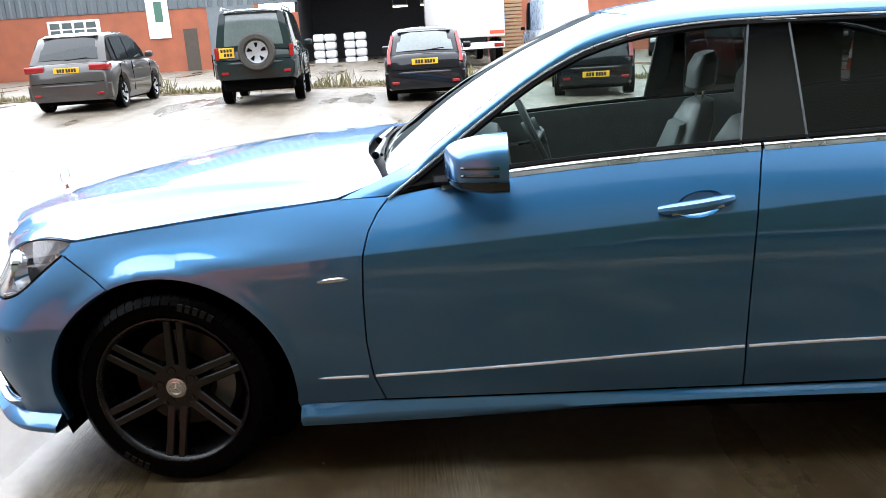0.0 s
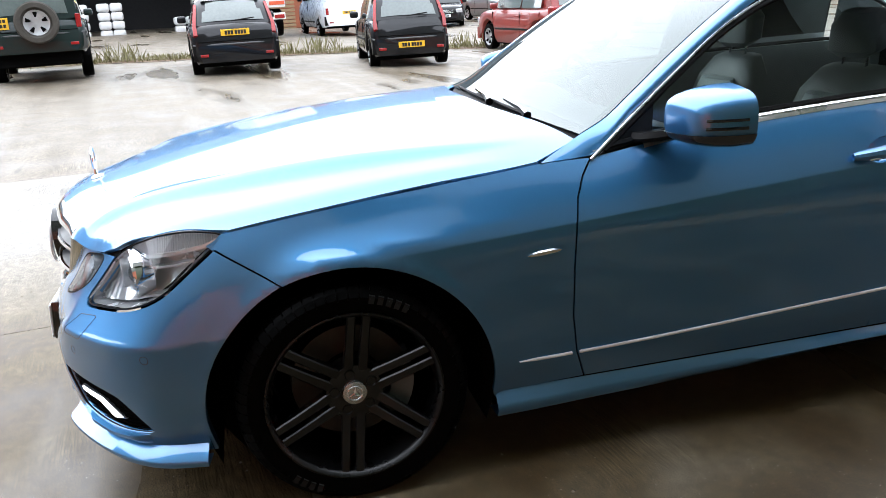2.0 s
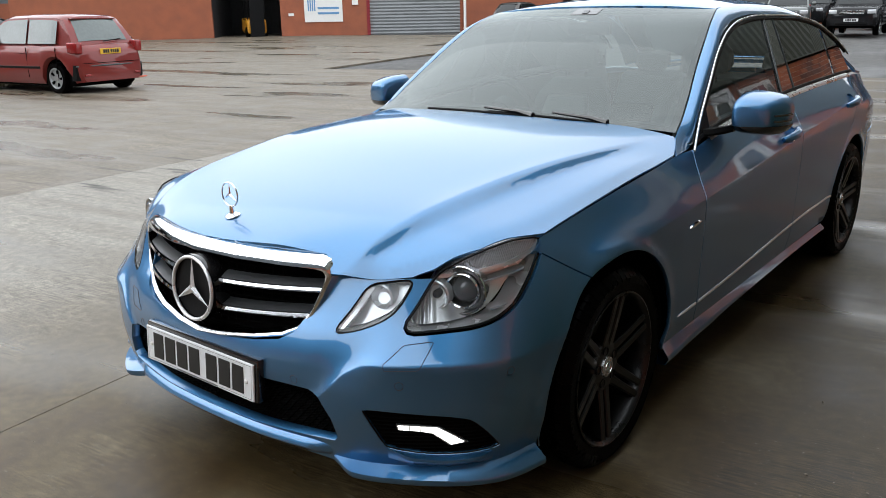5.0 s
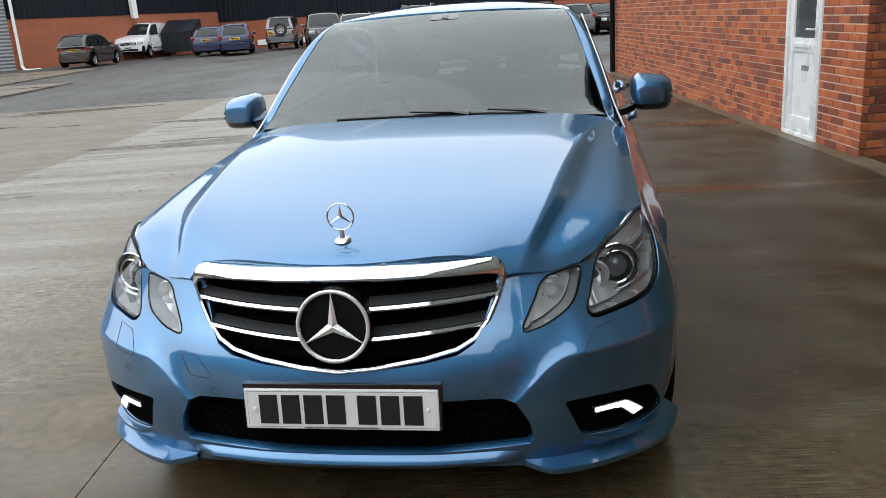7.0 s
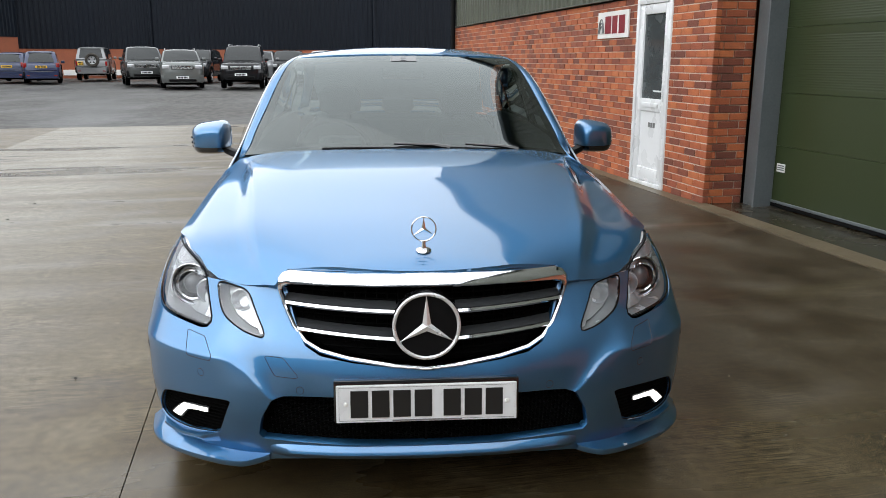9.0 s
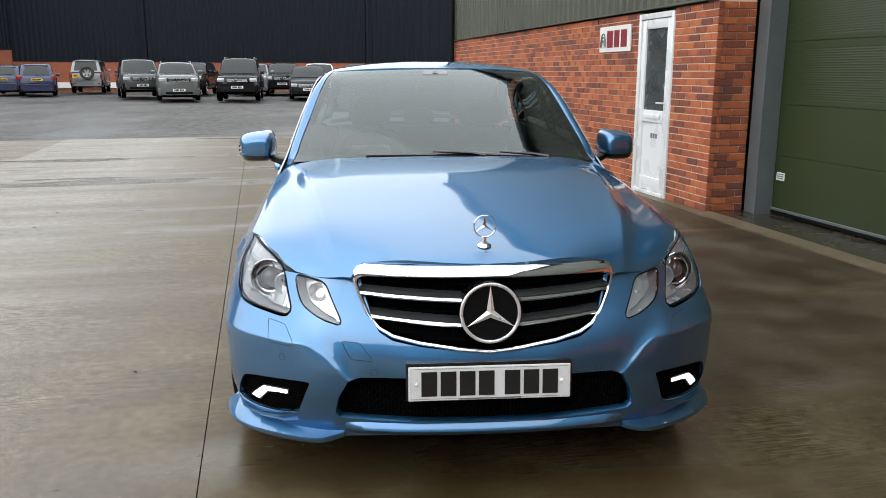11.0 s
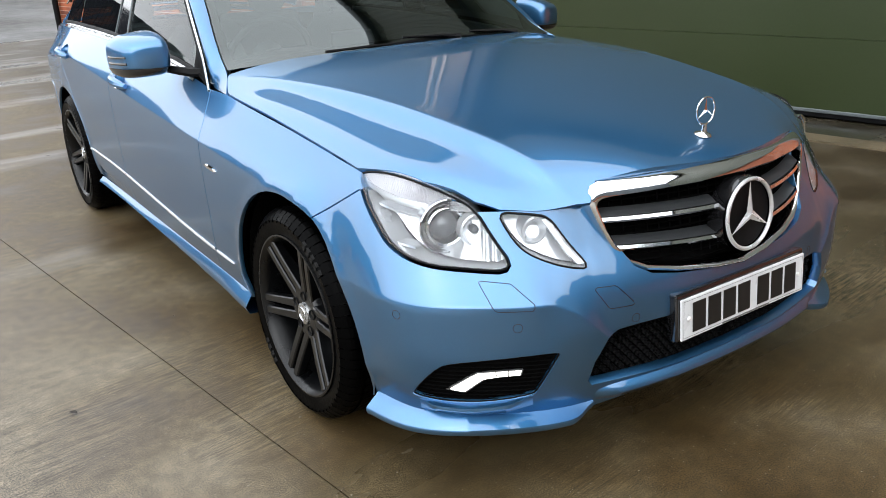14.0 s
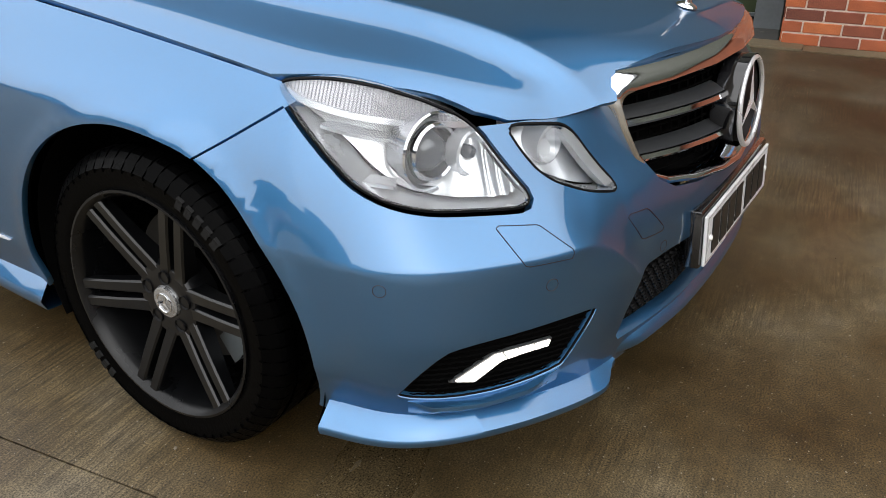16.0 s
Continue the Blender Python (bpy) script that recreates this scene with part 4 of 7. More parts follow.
DOOR_GAP_F = [(.738, .914), (.700, .870), (.672, .818), (.655, .752), (.646, .626), (.643, .477), (.655, .361), (.686, .266)]
DOOR_GAP_R = [(1.803, .276), (1.802, .431), (1.808, .612), (1.822, .85), (1.846, .965), (1.858, 1.004)]
REAR_GAP = [(2.455, .285), (2.46, .36), (2.49, .46), (2.56, .575), (2.67, .68), (2.78, .78), (2.86, .90), (2.905, 1.02)]
wing = ys([(-.345, .785), (-.31, .812), (-.1, .838), (.1, .862), (.35, .888), (.58, .911), (.66, .913)] + DOOR_GAP_F + [(.42, .257), (.405, .24)] + arch(0, -.15, math.radians(114), 40))
BELT_F = [(1.5, .987), (1.3, .977), (1.1, .961), (.92, .940)]
front_door = ys(DOOR_GAP_F[::-1] + [(.738, .914)][:0] + [(.80, .922)] + BELT_F[::-1] + [(1.7, .999)] + DOOR_GAP_R[::-1])
rear_door = ys(DOOR_GAP_R + [(2.1, 1.012), (2.4, 1.019), (2.7, 1.023)] + REAR_GAP[::-1])
rear_wing = ys(REAR_GAP + [(3.2, 1.02), (3.45, 1.005), (3.60, .99), (3.66, .93), (3.62, .70)] + [(3.30, .68)] + arch(2.874, math.radians(25), math.radians(180), 34)[0:] + [(2.462, .30)])
rear_bumper = ys([(3.275, .40), (3.30, .67), (3.62, .69)]) + [(PS_END, .69), (PS_END, .24)] + ys([(3.4, .21), (3.29, .22), (3.27, .30)])
HANDLES = {"front": (1.645, .857), "rear": (2.70, .905)}


def scoop(key, k=1.0):
    yc, zc = HANDLES[key]
    return [(yc + .014 + .070 * k * math.cos(w), zc + .003 + k * (.036 * math.sin(w) + .010 * math.cos(w))) for w in np.linspace(0, 2 * math.pi, 32, endpoint=False)]


wings = {}
CREASE = [[(s_of_y(y), crease(y) + d) for y in np.linspace(.1, 3.3, 40)] for d in (-.0035, .0035)]
for mir in (False, True):
    panel("front_wing", PAINT, car, [patch_data(wing, flank, .024, lines=CREASE)], mirror=mir)
    wings["front", mir] = panel("front_door", PAINT, car, [patch_data(front_door, flank, .026, (ys(scoop("front")),), lines=CREASE)], mirror=mir)
    wings["rear", mir] = panel("rear_door", PAINT, car, [patch_data(rear_door, flank, .03, (ys(scoop("rear")),), lines=CREASE)], mirror=mir)
    panel("rear_wing", PAINT, car, [patch_data(rear_wing, flank, .03, lines=CREASE)], mirror=mir)
panel("rear_bumper", PAINT, car, [patch_data(rear_bumper, flank, .04)], both=True)

# bonnet
BON_C = spline([(-.95, .70), (-.845, .797), (-.723, .845), (-.55, .883), (-.3, .926), (0, .971), (.3, .999), (.6, 1.010), (.8, 1.008)])
BON_W = spline([(-.95, .35), (-.84, .392), (-.75, .448), (-.70, .523), (-.60, .665), (-.48, .768), (-.3, .822), (0, .828), (.45, .822), (.9, .82)])
BON_H = spline([(-.3, .03), (0, 0), (.3, .035), (.5, .09), (.66, .18), (.8, .39), (.9, .66), (1, 1), (1.2, 1.8)])
RIDGE = spline([(-.8, .445), (-.74, .465), (-.6, .505), (-.3, .558), (.1, .622), (.55, .690)])
BON_D = spline([(-.95, .05), (-.80, .085), (-.66, .118), (-.5, .105), (-.3, .113), (.0, .125), (.3, .116), (.45, .109), (.6, .093), (.74, .066)])


SHOULDER = spline([(0, 0), (.05, .05), (.20, .31), (.34, .43), (.55, .54), (.74, .67), (.87, .84), (.94, .925), (1, 1), (1.2, 1.25)])


def bonnet_at(x, y):
    """Crown, a crease on each side, a short fall outside it and a flat shoulder down to the wing."""
    r, w = RIDGE(y), BON_W(y)
    d = abs(x) - r
    fade = (1 - smooth(-.05, .64, y)) * smooth(-.92, -.80, y)
    base = BON_C(y) - BON_D(y) * BON_H(abs(x) / w)
    bump_ = .0095 * math.exp(-(math.sqrt(d * d + .00004) - .006) / .045) * fade
    z = base + bump_ - .006 * math.exp(-((d - .080) / .045) ** 2) * fade
    k = smooth(.05, .14, w - r) * (1 - smooth(.30, .62, y))
    if d > 0 and k > 0:
        top = BON_C(y) - BON_D(y) * BON_H(r / w) + .0095 * fade
        low = BON_C(y) - BON_D(y)
        z += k * (top - (top - low) * SHOULDER(min(1.2, d / (w - r))) - z)
    return (x, y, z)


half = [(.818, .575), (.8155, .3), (.814, 0), (.814, -.2), (.815, -.285), (.797, -.33), (.767, -.396), (.737, -.483), (.696, -.543), (.667, -.592), (.625, -.635), (.53, -.697), (.49, -.722), (.455, -.743), (.438, -.753), (.424, -.744)] + [(x, -.829 + .62 * x * x) for x in (.40, .37, .33, .28, .22, .15, .08, 0)]
bon = half + [(-x, y) for x, y in half[-2::-1]] + [(-.799, .625), (-.776, .68), (-.755, .715), (-.70, .700), (-.60, .668), (-.45, .628), (-.25, .600), (0, .592), (.25, .600), (.45, .628), (.60, .668), (.70, .700), (.755, .715), (.776, .68), (.799, .625)]
bonnet = panel("bonnet", PAINT, car, [patch_data(bon, bonnet_at, .015, gap=.003, lines=[[(sg * (RIDGE(y) + d), y) for y in np.linspace(-.74, .6, 50)] for sg in (1, -1) for d in (-.007, 0, .007, .02, .045)])], "smooth bonnet with two long creases")

# greenhouse
LINE_D = [(.819, .585, .911), (.802, .735, .914), (.778, .86, 1.003), (.742, 1.03, 1.127), (.705, 1.21, 1.247), (.668, 1.385, 1.326), (.648, 1.555, 1.364), (.638, 1.80, 1.379), (.634, 2.25, 1.372), (.642, 2.6, 1.338), (.672, 2.95, 1.245), (.725, 3.22, 1.10), (.765, 3.36, 1.02)]
LINE_W = [(.806, .612, .922), (.757, .728, .968), (.740, .81, 1.003), (.722, .90, 1.065), (.685, 1.05, 1.170), (.648, 1.22, 1.280), (.612, 1.38, 1.366), (.578, 1.53, 1.408), (.556, 1.80, 1.428), (.55, 2.25, 1.422), (.56, 2.6, 1.388), (.60, 2.95, 1.295), (.65, 3.25, 1.165), (.70, 3.52, 1.045)]


def along(line):
    k = np.array(line)
    s = np.concatenate([[0], np.cumsum(np.linalg.norm(np.diff(k, axis=0), axis=1))])
    cs = [curve(list(zip(s / s[-1], k[:, i]))) for i in range(3)]
    return lambda u: Vector([c(u) for c in cs])


CD, CW = along(LINE_D), along(LINE_W)


def pillar_at(u, v):
    a, b = CD(u / 3), CW(u / 3)
    p = a.lerp(b, v / .12)
    out = Vector((.75, 0, .65))
    return p + out * (.055 * (v / .12) * (1 - v / .12) * (1 if u < 2.4 else .6) * smooth(.02, .35, u))


for mir in (False, True):
    panel("roof_pillar", PAINT, car, [patch_data([(.0, .0), (3, 0), (3, .12), (.0, .12)], pillar_at, .03, gap=.0, flange=.01, edge=.012)], mirror=mir)

ROOF_C = spline([(1.40, 1.413), (1.46, 1.430), (1.6, 1.453), (1.9, 1.472), (2.3, 1.466), (2.6, 1.436), (2.8, 1.395)])
W_X, W_Z = curve([(p[1], p[0]) for p in LINE_W]), curve([(p[1], p[2]) for p in LINE_W])


def roof_at(x, y):
    w = W_X(y)
    return (x, y, ROOF_C(y) - (ROOF_C(y) - W_Z(y)) * abs(x / w) ** 2.4)


HEAD_E = min(np.linspace(.3, .6, 400), key=lambda e: abs(CW(e).y - 1.515))


def screen_at(u, v):
    """Windscreen: u across from -1 to 1, v from its foot to its head."""
    e = .044 + (HEAD_E - .044) * v
    w = CW(e)
    foot, head = Vector((0, .655, .998)), Vector((0, 1.452, 1.424))
    c = foot.lerp(head, v) + Vector((0, -.02, .035)) * (4 * v * (1 - v))
    k = abs(u) ** 2.1
    return Vector((w.x * u, c.y + (w.y - c.y) * k, c.z + (w.z - c.z) * k))


half = [(.583, 1.505), (.57, 1.6), (.556, 1.8), (.55, 2.05), (.55, 2.25), (.556, 2.5), (.57, 2.68)]
roof = panel("roof", PAINT, car, [patch_data([(screen_at(u, 1).x, screen_at(u, 1).y - .003) for u in np.linspace(0, .985, 12)] + half[1:] + [(.3, 2.75), (0, 2.77), (-.3, 2.75)] + [(-x, y) for x, y in half[:0:-1]] + [(-screen_at(u, 1).x, screen_at(u, 1).y - .003) for u in np.linspace(.985, .09, 11)], roof_at, .05, gap=.001)])


glass = panel("windscreen", SCREEN_GLASS, car, [patch_data([(-.992, .0), (.992, 0), (.992, 1), (-.992, 1)], screen_at, .06, gap=0, flange=.004, edge=.03)], "tinted windscreen")
glass.visible_shadow = False


def frit_bm(u0, u1, v0, v1, lift=-.004, nu=24, nv=24):
    bm = bmesh.new()
    rows = []
    for j in range(nv + 1):
        row = []
        for i in range(nu + 1):
            p = screen_at(u0 + (u1 - u0) * i / nu, v0 + (v1 - v0) * j / nv)
            row.append(bm.verts.new((p.x, p.y - lift * .4, p.z + lift)))
        rows.append(row)
    for a, b in zip(rows, rows[1:]):
        for i in range(nu):
            bm.faces.new((a[i], a[i + 1], b[i + 1], b[i]))
    return bm


part("sensor_housing", frit_bm(-.115, .115, .885, .968, .0018, 10, 6), GLOSS_BLACK, glass)
for a, b, c, d in ((-.992, -.95, 0, 1), (.95, .992, 0, 1), (-.95, .95, .965, 1), (-.95, .95, 0, .045)):
    part("black_border", frit_bm(a, b, c, d), BLACK, glass)
part("sensor_window", frit_bm(-.025, .025, .90, .94, .004, 6, 6), LAMP_DARK, glass)

# scuttle and wipers
scut = bmesh.new()
rows = []
for u in np.linspace(-.98, .98, 31):
    a, b = Vector(bonnet_at(u * .74, .50 + .12 * u * u)), screen_at(u, .03)
    rows.append([a - Vector((0, 0, .035)), a.lerp(b, .6) - Vector((0, 0, .06)), b - Vector((0, 0, .006))])
add_rings(scut, rows, closed=False)
bmesh.ops.recalc_face_normals(scut, faces=scut.faces)
part("scuttle", scut, BLACK, car, "black plastic scuttle grille")
for u0, u1, up in ((.20, -.52, .05), (.62, -.06, .05)):
    wiper = part("wiper", tube([screen_at(u0 + (u1 - u0) * k, .004 + .010 * k) + Vector((0, -.012, .004)) for k in np.linspace(0, 1, 12)], .0055, 6), BLACK, car, "black wiper")
    root = screen_at(u0 + .05, 0) + Vector((0, -.03, .012))
    part("arm", tube([root, screen_at(u0 - .05, .012) + Vector((0, -.025, .016)), screen_at(u0 * .6 + u1 * .4, .022) + Vector((0, -.018, .016))], [.014, .009, .005], 8), GLOSS_BLACK, wiper)

# side glass
def side_at(y, z):
    zb = BELT(y)
    k = (z - zb) / .46
    return (.806 - .163 * k - .018 * k * k + .012 * smooth(.9, .7, y) - .010 * smooth(2.5, 3.1, y), y, z)


D_Z = curve([(p[1], p[2]) for p in LINE_D[1:]])
ftop = [(y, D_Z(y) - .022) for y in np.linspace(1.0, 1.83, 16)]
front_glass = [(.935, .957), (1.1, .974), (1.5, .998), (1.79, 1.010)] + [(1.84, D_Z(1.84) - .022)] + ftop[::-1] + [(.955, 1.045)]
rear_glass = [(1.99, 1.018), (2.3, 1.026), (2.72, 1.034)] + [(y, D_Z(y) - .022) for y in np.linspace(2.68, 1.965, 12)]
quarter = [(2.76, 1.036), (3.10, 1.038), (3.0, D_Z(3.0) - .03), (2.9, D_Z(2.9) - .025), (2.73, D_Z(2.73) - .022)]
for mir in (False, True):
    g = panel("door_window", GLASS, wings["front", mir], [patch_data(front_glass, side_at, .05, gap=0, flange=.004, edge=.03)], "clear tinted door glass", mirror=mir)
    g2 = panel("door_window", DARK_GLASS, wings["rear", mir], [patch_data(rear_glass, side_at, .05, gap=0, flange=.004, edge=.03)], "dark privacy glass", mirror=mir)
    g3 = panel("quarter_window", DARK_GLASS, car, [patch_data(quarter, side_at, .05, gap=0, flange=.004, edge=.03)], mirror=mir)
    g.visible_shadow = g2.visible_shadow = g3.visible_shadow = False
    pil = [(1.795, 1.008), (1.988, 1.016), (1.963, D_Z(1.963) - .02), (1.842, D_Z(1.842) - .02)]
    panel("centre_pillar", GLOSS_BLACK, car, [patch_data(pil, lambda y, z: (side_at(y, z)[0] + .004, y, z), .04, gap=0, edge=.02)], "gloss black door pillar", mirror=mir)
    tri = [(.765, .918), (.932, .952), (.953, 1.046), (.86, .985)]
    panel("mirror_triangle", BLACK, car, [patch_data(tri, lambda y, z: (side_at(y, z)[0] + .004, y, z), .03, gap=0, edge=.015)], mirror=mir)
    sg = -1 if mir else 1
    fl = lambda p: (p[0] * sg, p[1], p[2])
    up = bmesh.new()
    add_tube(up, [fl((side_at(y, D_Z(y) - .006)[0] + .006, y, D_Z(y) - .006)) for y in np.linspace(.735, 3.15, 60)], .0048, 6)
    part("window_trim", up, TRIM_STEEL, car, "bright chrome window surround")
    seal = bmesh.new()
    add_tube(seal, [fl((side_at(y, D_Z(y) - .02)[0] + .002, y, D_Z(y) - .02)) for y in np.linspace(.78, 3.1, 60)], .009, 6)
    part("window_seal", seal, BLACK, car)
    for key, y0, y1 in (("front", .90, 1.852), ("rear", 1.862, 3.05)):
        for nm, prof in (("waist_trim", ((-.005, -.012), (.004, -.009), (-.001, .001), (-.008, .004))), ("waist_strip", ((-.009, .004), (-.003, .007), (-.018, .019), (-.026, .019)))):
            lowt = bmesh.new()
            add_rings(lowt, [[fl((flank(s_of_y(y), BELT(y) - .006)[0] + dx, y, BELT(y) + dz)) for dx, dz in prof] for y in np.linspace(y0, y1, 30)], closed=False)
            bmesh.ops.recalc_face_normals(lowt, faces=lowt.faces)
            part(nm, lowt, TRIM_STEEL, wings[key, mir], "bright chrome waist line")
    sl = bmesh.new()
    add_tube(sl, [fl((side_at(y, BELT(y) + .02)[0] + .001, y, BELT(y) + .018)) for y in np.linspace(.8, 3.1, 40)], .010, 6)
    part("window_seal", sl, BLACK, car)
    for y0, z0, y1, z1 in ((1.795, 1.015, 1.845, D_Z(1.845) - .012), (1.988, 1.02, 1.963, D_Z(1.963) - .012)):
        t = bmesh.new()
        add_tube(t, [fl((side_at(y0 + (y1 - y0) * k, z0 + (z1 - z0) * k)[0] + .006, y0 + (y1 - y0) * k, z0 + (z1 - z0) * k)) for k in np.linspace(0, 1, 8)], .0035, 6)
        part("pillar_trim", t, STEEL_GREY, car)
    # flank strip, sill, badge, handles
    for key, y0, y1 in (("front", .662, 1.797), ("rear", 1.81, 2.47), (None, .478, .640)):
        t = bmesh.new()
        rows = []
        for y in np.linspace(y0, y1, 24):
            z = .355 + .060 * smooth(.45, 2.2, y) + .01 * (y - .5) / 1.5
            k = min(1, (y - .47) / .06) if key is None else 1
            s = s_of_y(y)
            rows.append([fl(flank(s, z + .004 * k, -.002)), fl(flank(s, z + .0032 * k, .003)), fl(flank(s, z + .0003 * k, .0055)), fl(flank(s, z - .004 * k, .006)), fl(flank(s, z - .006 * k, -.002))])
        add_rings(t, rows, closed=False)
        bmesh.ops.recalc_face_normals(t, faces=t.faces)
        part("side_strip", t, STRIP_SATIN, wings.get((key, mir), car), "bright edged side strip")
    sill = bmesh.new()
    rows = []
    for y in np.linspace(.408, 2.46, 50):
        s = s_of_y(y)
        fr = 1 - smooth(.41, .75, y)
        zt, zl = .256 + .012 * smooth(.4, 2.4, y), .188 + .048 * smooth(.45, 2.0, y)
        rows.append([fl(flank(s, zt + .004, -.006)), fl(flank(s, zt - .006, .004)), fl(flank(s, (zt + zl) / 2 + .004, .013 + .012 * fr)), fl(flank(s, (zt + zl) / 2 - .008, .021 + .012 * fr)), fl(flank(s, zl, .012 + .012 * fr)), fl(flank(s, zl - .006, -.06))])
    add_rings(sill, rows, closed=False, cap=False)
    bmesh.ops.recalc_face_normals(sill, faces=sill.faces)
    part("sill_skirt", sill, PAINT, car, "body-coloured side skirt", angle=60)
    bd = bmesh.new()
    rows = []
    for k in np.linspace(-1, 1, 13):
        y, s = .556 + .05 * k, s_of_y(.556 + .05 * k)
        h = .0072 * math.sqrt(max(0, 1 - k * k)) + .0008
        rows.append([fl(flank(s, .680 + .004 * k + h, .001)), fl(flank(s, .680 + .004 * k + h * .6, .006)), fl(flank(s, .680 + .004 * k - h * .6, .006)), fl(flank(s, .680 + .004 * k - h, .001))])
    add_rings(bd, rows, closed=False)
    bmesh.ops.recalc_face_normals(bd, faces=bd.faces)
    part("wing_badge", bd, CHROME, car, "slim oval chrome badge")
    for key, (yc, zc) in HANDLES.items():
        cup = bmesh.new()
        for j in range(1):
            rings = [[fl(flank(s_of_y(y), z, d)) for y, z in scoop(key, k)] for k, d in ((1.0, -.001), (.94, -.008), (.80, -.016), (.5, -.020), (.15, -.021))]
            vs = add_rings(cup, rings)
            cup.faces.new(vs[-1])
        bmesh.ops.recalc_face_normals(cup, faces=cup.faces)
        part("handle_cup", cup, PAINT, wings[key, mir])
        h = bmesh.new()
        add_tube(h, [fl(flank(s_of_y(yc + .108 * k), zc + .013 * k + .004, .008 + .024 * (1 - k * k))) for k in np.linspace(-1, 1, 17)], [.008 + .012 * math.sqrt(max(0, 1 - (k * .97) ** 2)) for k in np.linspace(-1, 1, 17)], 10)
        part("door_handle", h, PAINT, wings[key, mir], "body-coloured pull handle")
        h = bmesh.new()
        add_tube(h, [fl(flank(s_of_y(yc + .1 * k), zc + .012 * k - .007, .030 + .006 * (1 - k * k))) for k in np.linspace(-.75, .75, 9)], .003, 6)
        part("handle_strip", h, CHROME, wings[key, mir])


# ---- nose of the saloon ----
def grille_at(x, z, off=0.0):
    return Vector((x, -.874 + .10 * max(0, z - .53) + .5 * max(0, z - .765) + .62 * x * x - off, z))


half = [(0, .527), (.10, .535), (.22, .549), (.31, .565), (.36, .590), (.392, .635), (.416, .69), (.431, .735), (.434, .756), (.430, .774), (.418, .787), (.395, .795), (.30, .799), (.15, .803), (0, .805)]
LOOP = half + [(-x, z) for x, z in half[-2:0:-1]]
half = [(0, .543), (.10, .551), (.22, .565), (.302, .580), (.346, .602), (.378, .642), (.402, .694), (.415, .733), (.416, .741), (.413, .747), (.406, .752), (.39, .756), (.30, .761), (.15, .765), (0, .767)]
LOOP_IN = half + [(-x, z) for x, z in half[-2:0:-1]]
bm = bmesh.new()
bm.faces.new([bm.verts.new(grille_at(x, z, -.045)) for x, z in LOOP_IN])
bmesh.ops.triangulate(bm, faces=bm.faces)
grille = part("grille", bm, SHELL, car, "black grille with chrome frame and bars", smooth_faces=False)
bm = bmesh.new()
mid = [((a[0] + b[0]) / 2, (a[1] + b[1]) / 2) for a, b in zip(LOOP, LOOP_IN)]
q1 = [(.8 * a[0] + .2 * b[0], .8 * a[1] + .2 * b[1]) for a, b in zip(LOOP, LOOP_IN)]
q3 = [(.15 * a[0] + .85 * b[0], .15 * a[1] + .85 * b[1]) for a, b in zip(LOOP, LOOP_IN)]
add_rings(bm, [[grille_at(x, z, o) for x, z in lp] for lp, o in ((LOOP, -.03), (LOOP, .004), (q1, .011), (mid, .013), (q3, .009), (LOOP_IN, .001), (LOOP_IN, -.045))])
bmesh.ops.recalc_face_normals(bm, faces=bm.faces)
part("grille_frame", bm, CHROME, grille, "polished chrome surround", angle=50)
bm = bmesh.new()
for k in range(26):
    x = -.39 + .78 * k / 25
    zt, zb = .78, .56 + .05 * abs(x) / .4
    add_tube(bm, [grille_at(x, zb, -.035), grille_at(x, zt, -.035)], .0025, 4)
for z in np.arange(.56, .79, .018):
    add_tube(bm, [grille_at(x, z, -.036) for x in np.linspace(-.39 if z > .62 else -.33, .39 if z > .62 else .33, 9)], .0025, 4)
part("grille_mesh", bm, SHELL, grille, "black mesh", smooth_faces=False)
for sg in (1, -1):
    for z0, z1, x1 in ((.706, .700, .408), (.634, .620, .384)):
        for nm, mt, prof in (("bar", CHROME, ((.0, -.03), (.003, .0), (.004, .006), (-.004, .009), (-.010, .003), (-.010, -.03))), ("bar_top", DARK_CHROME, ((.019, -.034), (.018, -.029), (.0045, -.001), (.002, -.03)))):
            bm = bmesh.new()
            rows = []
            for x in np.linspace(.085, x1, 16):
                zc = z1 + (z0 - z1) * (x - .08) / .33
                rows.append([Vector((v.x * sg, v.y, v.z)) for v in (grille_at(x, zc + dz, o) for dz, o in prof)])
            add_rings(bm, rows, closed=False)
            bmesh.ops.recalc_face_normals(bm, faces=bm.faces)
            part(nm, bm, mt, grille, angle=40)


def star_bm(r, tube_r, spoke_w, spoke_d, n=48):
    """A ring with three tapered ridged spokes, in the x-z plane."""
    bm = bmesh.new()
    rings = []
    for i in range(n + 1):
        w = 2 * math.pi * i / n
        rings.append([(math.cos(w) * (r + tube_r * math.cos(k)), -tube_r * math.sin(k), math.sin(w) * (r + tube_r * math.cos(k))) for k in np.linspace(0, 2 * math.pi, 10, endpoint=False)])
    add_rings(bm, rings)
    for j in range(3):
        w = math.pi / 2 + j * 2 * math.pi / 3
        d, e = Vector((math.cos(w), 0, math.sin(w))), Vector((-math.sin(w), 0, math.cos(w)))
        tip, a, b = bm.verts.new(d * (r - tube_r * .5)), bm.verts.new(e * spoke_w + d * spoke_w * .55), bm.verts.new(-e * spoke_w + d * spoke_w * .55)
        c, back = bm.verts.new((0, -spoke_d, 0)), bm.verts.new((0, spoke_d * .5, 0))
        for f in ((tip, a, c), (c, b, tip), (tip, back, a), (b, back, tip)):
            bm.faces.new(f)
    bmesh.ops.recalc_face_normals(bm, faces=bm.faces)
    return bm


